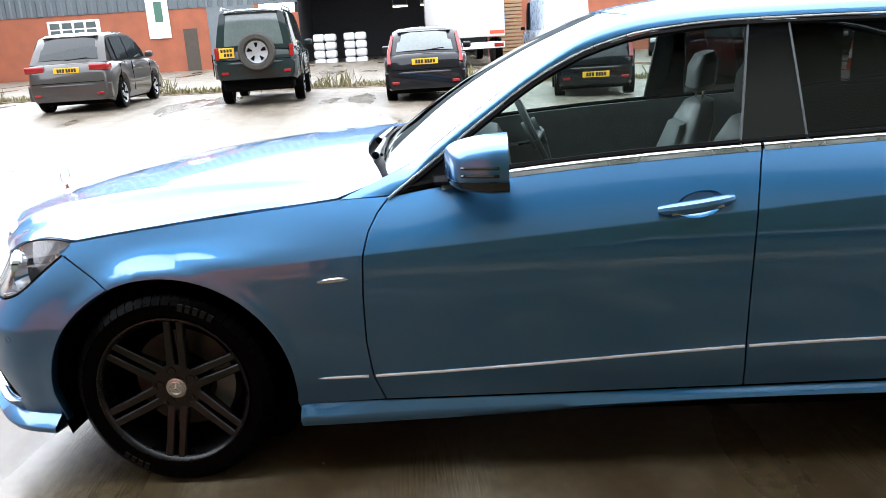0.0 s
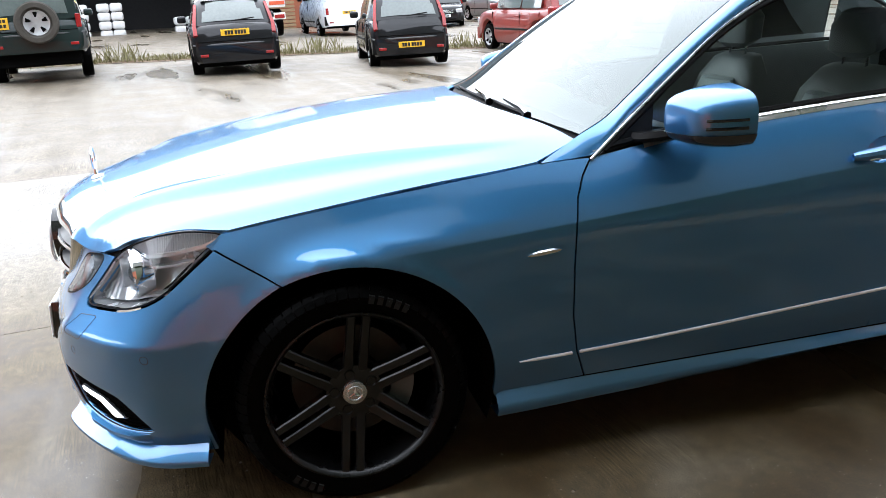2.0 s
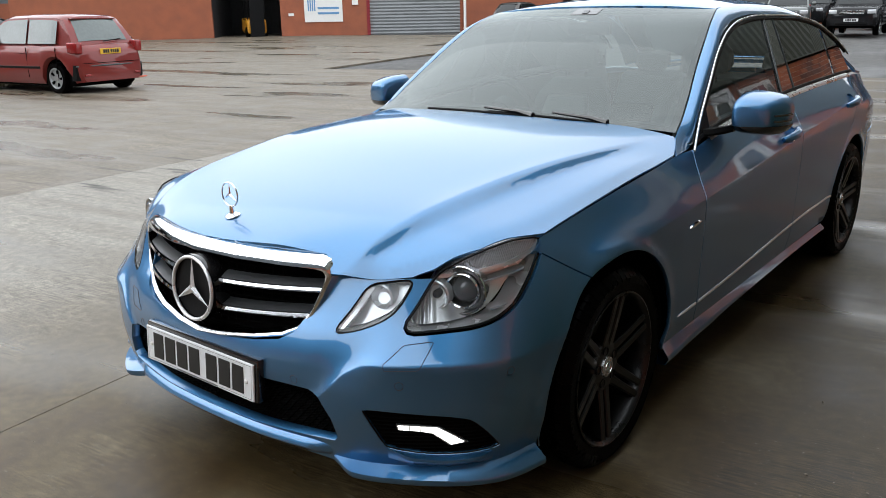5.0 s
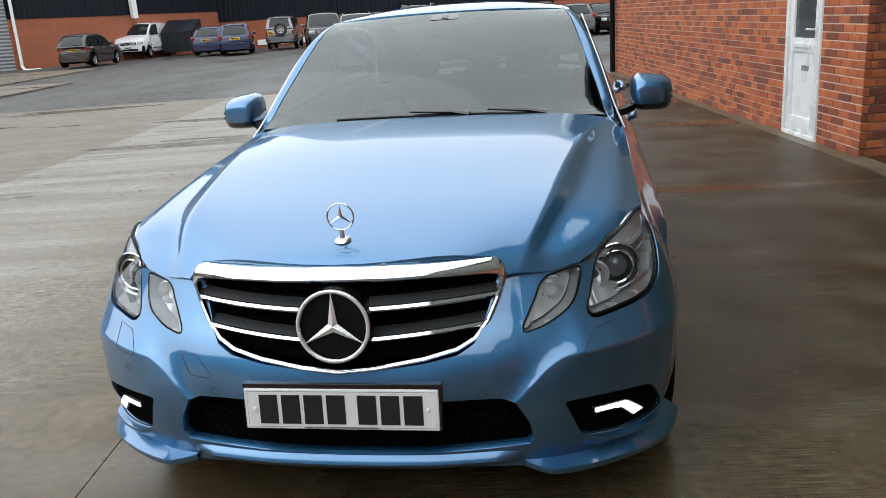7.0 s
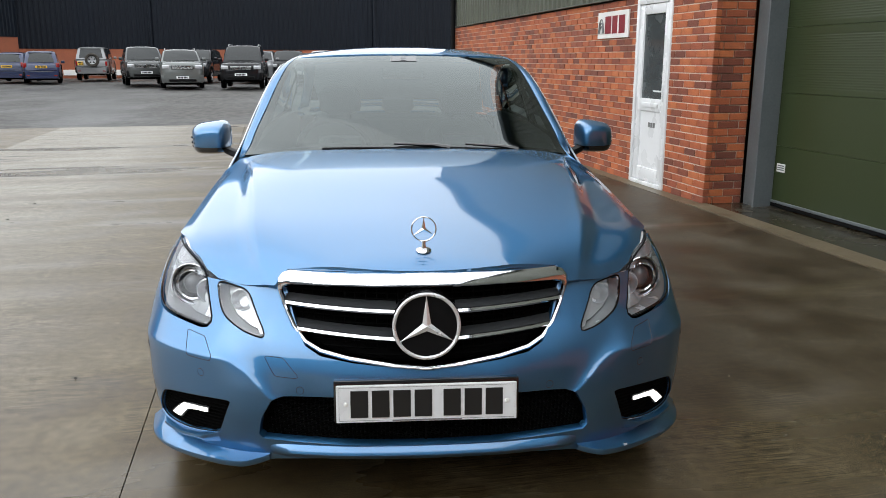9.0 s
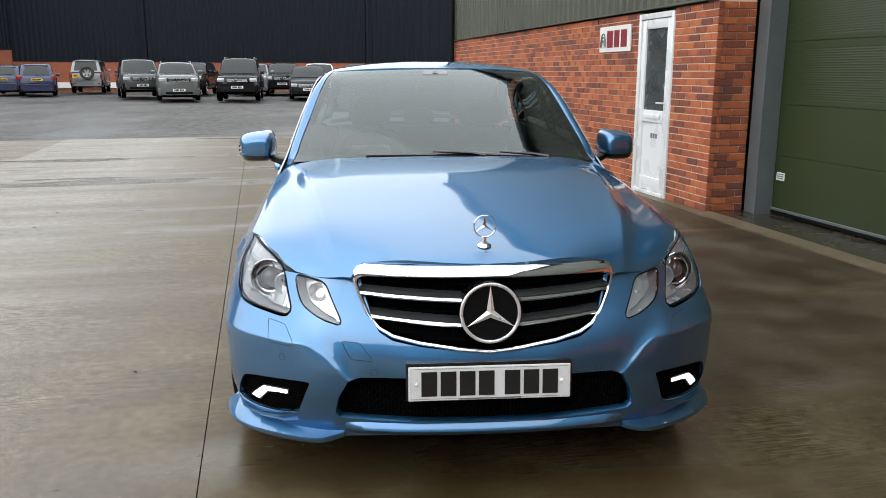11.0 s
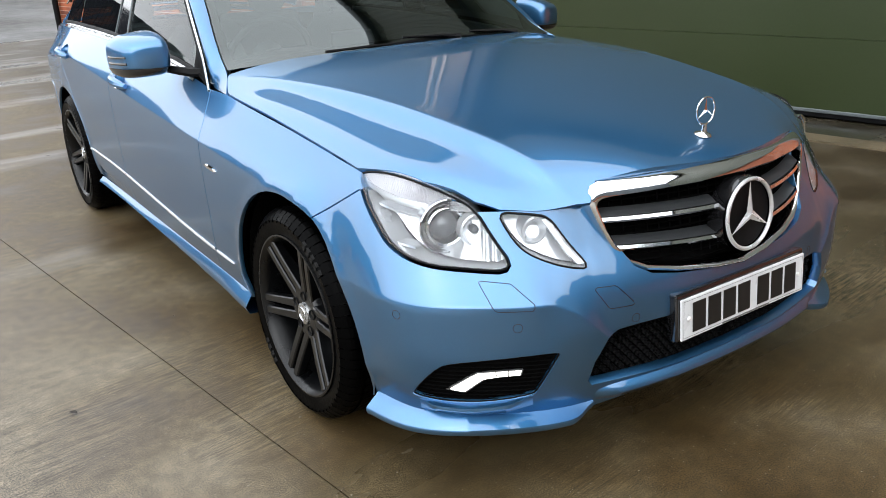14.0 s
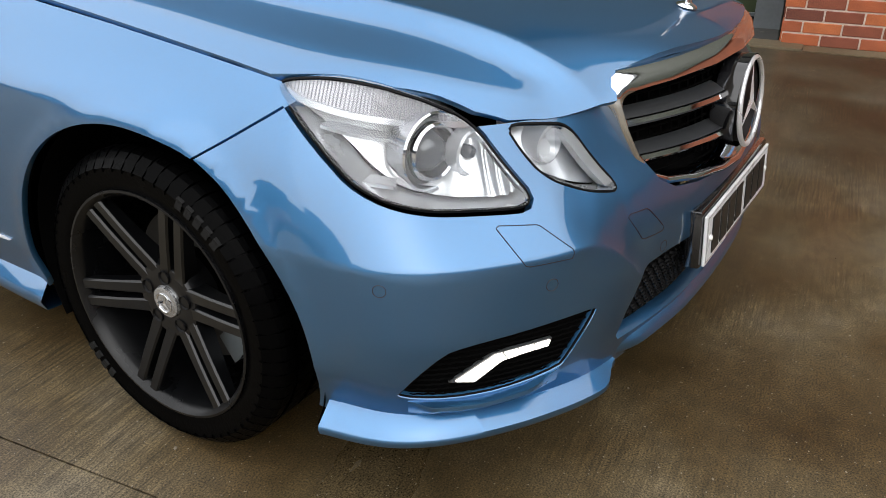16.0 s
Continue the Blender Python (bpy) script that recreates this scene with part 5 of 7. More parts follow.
emblem = part("emblem", star_bm(.092, .0056, .0125, .006), BADGE, grille, "large chrome ring emblem with three spokes", angle=25)
emblem.matrix_basis = Matrix.Translation((0, -.888, .664)) @ pose(0, 0, 0, -5, 0, 0)
disc = part("emblem_disc", lathe([(.0005, -.004), (.088, -.004), (.088, .01)], 40, "y"), BLACK, grille)
disc.matrix_basis = Matrix.Translation((0, -.876, .664)) @ pose(0, 0, 0, -5, 0, 0)
disc = part("emblem_hub", lathe([(.10, .0), (.098, .05)], 40, "y"), GLOSS_BLACK, grille)
disc.matrix_basis = Matrix.Translation((0, -.88, .664))
masc = part("bonnet_ornament", star_bm(.036, .0024, .006, .004, 40), CHROME, car, "chrome ring ornament with three spokes on a round foot", angle=25)
masc.matrix_basis = Matrix.Translation((0, -.728, .911))
foot = part("foot", lathe([(.0005, .009), (.010, .008), (.021, .003), (.023, 0), (.0005, -.004)], 28, "z"), CHROME, masc)
foot.matrix_basis = Matrix.Translation((0, .004, -.064)) @ pose(0, 0, 0, 12, 0, 0)
part("stem", tube([(0, .002, -.06), (0, 0, -.034)], [.008, .005], 10), CHROME, masc)


def outline_tube(poly, off, r, mirror, closed=True, n=5):
    pts = [flank(s, z, off) for s, z in dense(poly, .012)]
    pts = [(-x if mirror else x, y, z) for x, y, z in pts]
    if closed:
        pts.append(pts[0])
    return tube(pts, r, n)


WASH = [(.782, .594), (.776, .597), (.705, .590), (.698, .587), (.650, .548), (.648, .541), (.653, .532), (.735, .534), (.743, .537), (.76, .562)]
TOW = [(.480, .552), (.472, .556), (.426, .554), (.418, .550), (.378, .508), (.376, .501), (.382, .498), (.440, .500), (.448, .504)]


def lamp_lens(mirror):
    sg = -1 if mirror else 1
    w = bmesh.new()
    d = dense(HEAD, .012)
    add_rings(w, [[(flank(s, z, o)[0] * sg, *flank(s, z, o)[1:]) for s, z in d] for o in (-.014, -.075)])
    root = part("headlight", w, REFLECTOR, car, "clear glass headlight with chrome projector")
    ob = panel("lens", LENS, root, [patch_data(HEAD, lambda s, z: flank(s, z, .001), .03, gap=.003, flange=.008)], "clear lamp cover", mirror=mirror)
    ob.visible_shadow = False
    part("seal", outline_tube(HEAD, -.004, .0029, mirror), BLACK, root)
    flip = lambda q: (q[0] * sg, q[1], q[2])
    # deep bright bowl round the projector, a shallow inner chamber beside it
    def bowl(s, z):
        k = smooth(.81, .86, s)
        deep = .030 + .050 * max(0, 1 - ((s - .97) / .26) ** 2 - ((z - .70) / .12) ** 2)
        step = .0035 * math.sin(s * 260) * smooth(.80, .76, s)
        return flank(s, z, -(k * deep + (1 - k) * .045) + step)
    panel("reflector", MIRROR_BOWL, root, [patch_data(shrink(HEAD, .006), bowl, .008, gap=0, flange=0, edge=.01)], mirror=mirror)
    # ribbed indicator strip along the upper edge, over a bright lip
    split = lambda s: float(np.interp(s, [.78, .86, .95, 1.08, 1.18, 1.235], [.742, .748, .755, .768, .784, .803]))
    top_line = sorted((q for q in dense(HEAD, .006) if q[1] > split(q[0]) + .001 and q[0] > .79), key=lambda q: q[0])
    ts, tz = [q[0] for q in top_line], [q[1] for q in top_line]
    strip = bmesh.new()
    add_rings(strip, [[flip(flank(s, split(s) + (float(np.interp(s, ts, tz)) - .004 - split(s)) * k, -.016 + .0016 * (i % 2) + .006 * k)) for k in (0, .25, .5, .75, 1)] for i, s in enumerate(np.linspace(.81, 1.222, 110))], closed=False)
    bmesh.ops.recalc_face_normals(strip, faces=strip.faces)
    part("indicator_strip", strip, INDICATOR, root, "pale ribbed indicator strip", smooth_faces=False)
    for nm, a, b, dz, o, hgt, mt in (("lip", .80, 1.222, 0, -.010, .005, LAMP_WHITE), ("fin", .975, 1.14, -.032, -.026, .003, LAMP_WHITE), ("fin", .975, 1.06, -.098, -.024, .003, LAMP_WHITE)):
        b_ = bmesh.new()
        rows = []
        for s in np.linspace(a, b, 26):
            z = split(s) + dz
            rows.append([flip(flank(s, z + hgt * e, oo)) for e, oo in ((1, -.06), (1, o), (-1, o - .003), (-1, -.06))])
        add_rings(b_, rows, closed=False)
        bmesh.ops.recalc_face_normals(b_, faces=b_.faces)
        part(nm, b_, mt, root)
    c = Vector(flank(.895, .706, -.040))
    for nm, prof, mt in (("projector_ring", [(.062, .03), (.067, -.006), (.069, -.016), (.067, -.020), (.063, -.016), (.060, .0), (.056, .03)], CHROME), ("projector_tube", [(.060, .02), (.058, -.004), (.052, -.008), (.049, .02)], LAMP_DARK), ("projector_rim", [(.050, .02), (.0505, -.018), (.047, -.023), (.043, -.020), (.041, -.008), (.040, .02)], CHROME), ("projector", [(.0005, -.030), (.012, -.0285), (.024, -.022), (.034, -.010), (.041, .01)], PROJECTOR)):
        p = part(nm, lathe(prof, 40, "y"), mt, root)
        p.matrix_basis = Matrix.Translation((c.x * sg, c.y, c.z)) @ pose(0, 0, 0, 0, 0, 14 * sg)
    c = Vector(flank(.795, .694, -.040))
    for nm, prof, mt in (("inner_lamp", [(.040, .02), (.041, -.008), (.037, -.011), (.033, -.004), (.018, .016), (.0005, .020)], MIRROR_BOWL), ("bulb_cap", [(.0005, -.012), (.008, -.010), (.012, -.004), (.012, .02)], PROJECTOR)):
        p = part(nm, lathe(prof, 28, "y"), mt, root)
        p.matrix_basis = Matrix.Translation((c.x * sg, c.y, c.z)) @ pose(0, 0, 0, 0, 0, 10 * sg)
    w = bmesh.new()
    d = dense(PARK, .012)
    add_rings(w, [[(flank(s, z, o)[0] * sg, *flank(s, z, o)[1:]) for s, z in d] for o in (-.003, -.05)])
    root2 = part("side_light", w, REFLECTOR, car, "slim slanted clear lamp")
    ob = panel("lens", LENS, root2, [patch_data(PARK, lambda s, z: flank(s, z, .001), .03, gap=.003, flange=.008)], mirror=mirror)
    ob.visible_shadow = False
    part("seal", outline_tube(PARK, -.002, .0032, mirror), BLACK, root2)
    panel("reflector", MIRROR_BOWL, root2, [patch_data(shrink(PARK, .004), lambda s, z: flank(s, z, -.045 + .0008 * math.sin(s * 90)), .008, gap=0, flange=0, edge=.01)], mirror=mirror)
    c = Vector(flank(.625, .690, -.035))
    p = part("lamp_bowl", lathe([(.033, .03), (.035, -.012), (.031, -.014), (.018, .008), (.0005, .014)], 28, "y"), REFLECTOR, root2)
    p.matrix_basis = Matrix.Translation((c.x * sg, c.y, c.z)) @ pose(0, 0, 0, 0, 0, 12 * sg)
    blade_bar = bmesh.new()
    add_rings(blade_bar, [[flip(flank(.583 - .092 * u + e, .716 - .106 * u, o)) for e, o in ((-.006, -.03), (-.006, -.008), (.016, -.010), (.018, -.03))] for u in np.linspace(0, 1, 12)], closed=False)
    bmesh.ops.recalc_face_normals(blade_bar, faces=blade_bar.faces)
    part("light_bar", blade_bar, LAMP_WHITE, root2)
    # running light in its recess
    rec = panel("lamp_recess", SHELL, front_bumper, [patch_data(shrink(FOG, -.004), lambda s, z: flank(s, z, -.016), .03, gap=0, flange=0, edge=.015)], "black mesh lamp recess", mirror=mirror)
    mesh = bmesh.new()
    for z in np.arange(.285, .41, .012):
        run = [s for s in np.linspace(.59, .96, 38) if inside(FOG, s, z)]
        if len(run) > 2:
            add_tube(mesh, [(lambda q: (q[0] * sg, q[1], q[2]))(flank(s, z, -.013 + .002 * (i % 2))) for i, s in enumerate(run)], .0022, 4)
    part("mesh", mesh, SHELL, rec, smooth_faces=False)
    part("rim", outline_tube(FOG, -.005, .003, mirror), BLACK, rec)
    ledge = bmesh.new()
    rows = []
    for s in np.linspace(.65, .95, 26):
        z0 = float(np.interp(s, [.62, .645, .72, .81, .955], [.325, .302, .282, .272, .281]))
        k = smooth(.65, .72, s) * smooth(.95, .90, s)
        rows.append([(lambda q: (q[0] * sg, q[1], q[2]))(flank(s, z0 + dz, o)) for dz, o in ((.003, -.016), (-.004, .001 + .016 * k), (-.012, .001 + .019 * k), (-.034, .001 + .004 * k), (-.037, -.004))])
    add_rings(ledge, rows, closed=False)
    bmesh.ops.recalc_face_normals(ledge, faces=ledge.faces)
    part("ledge", ledge, PAINT, front_bumper, angle=50)
    top_e, low_e = [(.676, .3745), (.735, .3725), (.790, .3690), (.818, .352), (.872, .3150)], [(.680, .3575), (.735, .3545), (.772, .3470), (.793, .330), (.820, .3070)]
    ux = [0, .25, .5, .75, 1]
    edge_at = lambda pts, u: (float(np.interp(u, ux, [q[0] for q in pts])), float(np.interp(u, ux, [q[1] for q in pts])))
    flip = lambda q: (q[0] * sg, q[1], q[2])
    tray = bmesh.new()
    add_rings(tray, [[flip(flank(*edge_at(e, u), o)) for e, o in ((top_e, -.014), (top_e, -.006), (low_e, -.006), (low_e, -.014))] for u in np.linspace(0, 1, 21)], closed=False)
    bmesh.ops.recalc_face_normals(tray, faces=tray.faces)
    dl = part("running_light", tray, LAMP_DARK, front_bumper, "lit white running light", smooth_faces=False)
    for u0, u1 in ((.02, .145), (.16, .285), (.30, .425), (.44, .60), (.615, .97)):
        cell = bmesh.new()
        rows = []
        for u in np.linspace(u0, u1, 7):
            a, b = edge_at(top_e, u), edge_at(low_e, u)
            rows.append([flip(flank(a[0] + (b[0] - a[0]) * k, a[1] + (b[1] - a[1]) * k, o)) for k, o in ((.10, -.006), (.16, -.002), (.84, -.002), (.90, -.006))])
        add_rings(cell, rows, closed=False, cap=True)
        bmesh.ops.recalc_face_normals(cell, faces=cell.faces)
        part("light_cell", cell, DRL, dl, smooth_faces=False)
    part("lid_line", outline_tube(WASH, .0, .0011, mirror), SEAM, front_bumper)
    for s, z in ((.99, .512), (.69, .49), (.37, .462)):
        ring = [(s + .0115 * math.cos(w), z + .0115 * math.sin(w)) for w in np.linspace(0, 2 * math.pi, 16, endpoint=False)]
        part("parking_sensor", outline_tube(ring, .0, .0008, mirror, n=4), SEAM, front_bumper)


for mir in (False, True):
    lamp_lens(mir)
part("lid_line", outline_tube(TOW, .0, .0011, True), SEAM, front_bumper)
mouth = panel("lower_grille", SHELL, front_bumper, [patch_data(MOUTH, lambda s, z: flank(s, z, -.045), .03, gap=-.006, flange=0, edge=.02)], "black honeycomb lower intake", both=True)
mesh = bmesh.new()
for k, z in enumerate(np.arange(.298, .445, .0125)):
    for s in np.arange(-.49 + (.0125 if k % 2 else 0), .49, .025):
        if inside([(a, b) for a, b in MOUTH], abs(s), z) and inside(MOUTH, abs(s) + .012, z):
            ring = [flank(abs(s + .0108 * math.cos(w)), z + .0068 * math.sin(w), -.036) for w in np.linspace(0, 2 * math.pi, 6, endpoint=False)]
            ring = [(math.copysign(p[0], s), p[1], p[2]) for p in ring]
            ctr = Vector(ring[0]).lerp(Vector(ring[3]), .5)
            add_rings(mesh, [ring, [Vector(p).lerp(ctr, .22) + Vector((0, -.004, 0)) for p in ring], [Vector(p).lerp(ctr, .35) + Vector((0, .006, 0)) for p in ring]])
part("honeycomb", mesh, BLACK, mouth, smooth_faces=False)

# number plate: plain bars in place of its characters
plate = part("number_plate", box((-.26, -.007, -.0555), (.26, 0, .0555), .002), PLATE_WHITE, car, "white number plate with plain dark bars in a black holder")
plate.matrix_basis = Matrix.Translation((0, -.893, .4375)) @ pose(0, 0, 0, -4, 0, 0)
hold = bmesh.new()
add_box(hold, (-.268, .0015, -.06), (.268, .035, .068), .006, 2)
part("holder", hold, GLOSS_BLACK, plate)
x = -.219
for i in range(7):
    part("bar", box((x, -.0095, -.040), (x + .050, -.0072, .040), .0006), INK, plate)
    x += .061 + (.022 if i == 3 else 0)
for sx in (-.232, .232):
    b = part("bolt", lathe([(.0005, -.006), (.005, -.005), (.007, 0)], 14, "y"), SIGN_WHITE, plate)
    b.matrix_basis = Matrix.Translation((sx, -.007, 0))
part("bar", box((-.10, -.0085, -.052), (.10, -.0072, -.048)), GREY_INK, plate)
part("border", tube([(-.252, -.0072, -.049), (-.252, -.0072, .049), (.252, -.0072, .049), (.252, -.0072, -.049), (-.252, -.0072, -.049)], .0006, 4), GREY_INK, plate)

# ---- door mirrors ----
def mirror_rings(z_lo, z_hi, grow=0.0):
    rings = []
    for k in (0, .012, .04, .09, .16, .26, .38, .5, .65, .8, 1):
        y = .902 + .203 * k
        w = min(1, k * 1.5 + .004) ** .17
        xc, hx = .955 + .010 * k, .096 * (.12 + .88 * w) + grow
        zc, hz = 1.022 - .006 * (1 - k), .077 * (.08 + .92 * w) + grow
        ring = []
        for a in np.linspace(0, 2 * math.pi, 28, endpoint=False):
            ca, sa = math.cos(a), math.sin(a)
            ex = math.copysign(abs(ca) ** .5, ca) * hx
            ez = math.copysign(abs(sa) ** .66, sa) * hz
            ez *= 1 - .16 * (ex / hx) * (1 if sa > 0 else -.2)
            ring.append((xc + ex, y + (.010 * (ex / .096) ** 2 + .030 * (1 + ex / .096)) * (1 - k), min(max(zc + ez, z_lo), z_hi)))
        rings.append(ring)
    return rings


for mir in (False, True):
    sg = -1 if mir else 1
    def shellmesh(z_lo, z_hi, grow=0.0):
        bm = bmesh.new()
        add_rings(bm, mirror_rings(z_lo, z_hi, grow), cap=True)
        for v in bm.verts:
            v.co.x *= sg
        bmesh.ops.recalc_face_normals(bm, faces=bm.faces)
        return bm
    mr = part("door_mirror", shellmesh(.980, 2), PAINT, car, "body-coloured door mirror on a black foot", angle=55)
    part("mirror_base", shellmesh(.5, .982, .0015), GLOSS_BLACK, mr, angle=55)
    arm = bmesh.new()
    add_rings(arm, [[(sg * x, y, z) for y, z in ((y0, z0), (y0 + .01, z0 + .018), (y1 - .01, z0 + .018), (y1, z0), (y1 - .02, z0 - .012), (y0 + .01, z0 - .010))] for x, y0, y1, z0 in ((.79, .86, .965, .950), (.83, .88, .985, .952), (.86, .92, 1.02, .958), (.885, .95, 1.05, .965))], cap=True)
    bmesh.ops.recalc_face_normals(arm, faces=arm.faces)
    part("mirror_arm", arm, BLACK, mr)
    face = bmesh.new()
    ring = [Vector((sg * (.962 + (p[0] - .962) * .88), 1.1065, 1.022 + (p[2] - 1.022) * .86)) for p in mirror_rings(.5, 2)[-1]]
    face.faces.new([face.verts.new(p) for p in ring])
    bmesh.ops.recalc_face_normals(face, faces=face.faces)
    part("mirror_glass", face, surface("mirror", (.8, .82, .84), .02, 1.0, .01), mr, smooth_faces=False)
    for z0, r, mt in ((1.022, .0045, GLOSS_BLACK), (1.000, .005, GLOSS_BLACK)):
        rs = mirror_rings(.5, 2)
        line = []
        for ring in rs[3:10]:
            best = min((p for p in ring if p[0] > .94), key=lambda p: abs(p[2] - z0) - .02 * (p[0] > 1.0))
            line.append((sg * best[0] + sg * .001, best[1], z0))
        front = min(rs[1], key=lambda p: abs(p[2] - z0) + (p[0] > .95) * 9)
        part("indicator_slot", tube(line, r, 6), mt, mr, "smoked indicator slot")

# ---- wheels ----
def wheel_meshes():
    R, RIM, W = .3235, .252, .118
    tyre = [(.236, -W * .92), (RIM + .002, -W), (RIM + .02, -W * 1.02), (R - .03, -W * 1.03), (R - .012, -W * .96), (R - .003, -W * .82)]
    for k, x in enumerate(np.linspace(-.75, .75, 13)):
        tyre.append((R if k % 3 else R - .007, W * x))
    tyre += [(R - .003, W * .82), (R - .012, W * .96), (R - .02, W * 1.0), (R - .03, W * 1.03), (RIM + .045, W * 1.055), (RIM + .02, W * 1.03), (RIM + .002, W), (.236, W * .92)]
    t = lathe(tyre, 64)
    barrel = lathe([(RIM, W * .99), (RIM - .001, W * 1.035), (RIM - .006, W * 1.04), (RIM - .014, W * .98), (RIM - .020, W * .86), (RIM - .026, W * .3), (RIM - .03, -W * .9), (RIM - .004, -W), (RIM, -W * .95)], 64)
    sp = bmesh.new()
    def spoke(a, side):
        d, e = Vector((0, math.cos(a), math.sin(a))), Vector((0, -math.sin(a), math.cos(a)))
        rows = []
        for k in np.linspace(0, 1, 9):
            r = .052 + (RIM - .016 - .052) * k
            off = side * .0205
            w = .0125 + .003 * (1 - k) ** 2
            x = W * (.70 + .26 * k ** 1.6) + .006 * math.sin(math.pi * k)
            c = d * r + e * off
            dep = .045 - .02 * k
            rows.append([Vector((x - .004, 0, 0)) + c - e * w, Vector((x, 0, 0)) + c - e * (w - .0035), Vector((x, 0, 0)) + c + e * (w - .0035), Vector((x - .004, 0, 0)) + c + e * w, Vector((x - dep, 0, 0)) + c + e * w * .8, Vector((x - dep, 0, 0)) + c - e * w * .8])
        add_rings(sp, rows, cap=True)
    spoke(math.pi / 2, 1)
    bmesh.ops.recalc_face_normals(sp, faces=sp.faces)
    hub = lathe([(.0005, W * .66), (.035, W * .66), (.036, W * .72), (.045, W * .735), (.080, W * .71), (.088, W * .60), (.088, W * .2)], 40)
    cap = lathe([(.0005, W * .80), (.024, W * .795), (.0335, W * .775), (.036, W * .70)], 36)
    return t, barrel, sp, hub, cap


tw, bw_, sw, hw, cw = wheel_meshes()
wheel = part("wheel", bw_, BARREL, car, "dark grey alloy wheel with six twin spokes", angle=30)
one = part("spoke", sw, ALLOY, wheel, angle=30)
other = one.copy()
other.data = one.data.copy()
other.data.transform(Matrix.Diagonal((1, -1, 1, 1)))
other.data.flip_normals()
scene.collection.objects.link(other)
for j in range(1, 6):
    for src in (one, other):
        ob = src.copy()
        scene.collection.objects.link(ob)
        ob.matrix_basis = pose(0, 0, 0, 60 * j, 0, 0)
tyre = part("tyre", tw, RUBBER, wheel, "black low-profile tyre")
tread = bmesh.new()
for i in range(64):
    a0 = 2 * math.pi * i / 64
    for x0, x1, sk in ((.60, 1.045, .018), (-1.045, -.60, -.018), (-.50, -.08, .03), (.08, .50, -.03)):
        run = []
        for x in np.linspace(x0, x1, 6):
            r_ = .3275 if abs(x) < .75 else .3275 - .0315 * ((abs(x) - .75) / .295) ** 2
            a = a0 + sk * (x - x0) / (x1 - x0)
            run.append([(.118 * x + (.003 if x > 1 else -.003 if x < -1 else 0), rr_ * math.cos(w), rr_ * math.sin(w)) for w, rr_ in ((a, r_ - .008), (a + .003, r_), (a + .087, r_), (a + .090, r_ - .008))])
        add_rings(tread, run, closed=False, cap=False)
bmesh.ops.recalc_face_normals(tread, faces=tread.faces)
part("tread", tread, RUBBER, tyre, "cut tread blocks", smooth_faces=False)
part("hub", hw, ALLOY, wheel)
for k in range(9):
    a0 = 1.1 + .085 * k if k < 5 else 4.1 + .085 * (k - 5)
    rows = [[(.118 * 1.052 + dx, r_ * math.cos(a), r_ * math.sin(a)) for dx, r_ in ((-.004, .277), (.002, .279), (.002, .301), (-.004, .303))] for a in (a0, a0 + .02, a0 + .04, a0 + .055)]
    bl = bmesh.new()
    add_rings(bl, rows, closed=False)
    bmesh.ops.recalc_face_normals(bl, faces=bl.faces)
    part("tyre_mark", bl, TYRE_MARK, wheel)
part("hub_cap", cw, surface("hub cap silver", (.5, .51, .52), .25, .8, .06), wheel, "silver round hub cap")
st = part("cap_emblem", star_bm(.021, .0018, .0042, .003, 28), CHROME, wheel)
st.matrix_basis = Matrix.Translation((.118 * .80 + .0005, 0, 0)) @ pose(0, 0, 0, 0, 0, 90)
for k in range(5):
    a = math.pi / 2 + k * 2 * math.pi / 5 + .3
    b = part("bolt", lathe([(.0005, .082), (.008, .082), (.009, .078), (.0135, .0885), (.015, .0895), (.016, .083)], 14), BLACK, wheel)
    b.matrix_basis = Matrix.Translation((0, .056 * math.cos(a), .056 * math.sin(a)))
part("brake_disc", lathe([(.09, .0), (.17, .0), (.172, -.03), (.09, -.03)], 48), DISC, wheel)
cal = bmesh.new()
rows = [[(x, r * math.cos(a), r * math.sin(a)) for x, r in ((-.05, .115), (.03, .115), (.035, .18), (-.05, .185))] for a in np.linspace(-.5, .5, 8)]
add_rings(cal, rows, cap=True)
part("caliper", cal, STEEL_GREY, wheel)
wheel.matrix_basis = Matrix.Translation((.79, 0, .327)) @ pose(0, 0, 0, -7, 0, 0)
for x, y, turn, spin in ((-.79, 0, 180, 21), (.79, 2.874, 0, 40), (-.79, 2.874, 180, 12)):
    copy_thing(wheel, Matrix.Translation((x, y, .327)) @ pose(0, 0, 0, spin, 0, 0) @ pose(0, 0, 0, 0, 0, turn))

# arch liners, floor pan
for cy in (0.0, 2.874):
    for sg in (1, -1):
        bm = bmesh.new()
        rows = []
        for a in np.linspace(-.40, math.pi + .40, 28):
            rows.append([(sg * x, cy + .412 * math.cos(a), .325 + .39 * math.sin(a)) for x in (.875, .80, .60)])
        add_rings(bm, rows, closed=False)
        part("arch_liner", bm, SHELL, car)
        bm = bmesh.new()
        bm.faces.new([bm.verts.new((sg * .60, cy + .43 * math.cos(a), .325 + .41 * math.sin(a))) for a in np.linspace(0, 2 * math.pi, 28, endpoint=False)])
        part("arch_wall", bm, SHELL, car, smooth_faces=False)
part("floor_pan", box((-.82, .40, .165), (.82, 2.46, .40), .03), SHELL, car)
part("nose_tray", box((-.40, -.72, .185), (.40, .41, .23), .02), SHELL, car)
for sg in (1, -1):
    part("corner_tray", prism([(.405, -.66), (.60, -.60), (.72, -.47), (.74, -.43), (.405, -.43)], lambda a, b: (a * sg, b, .20), (0, 0, .03)), SHELL, car, smooth_faces=False)
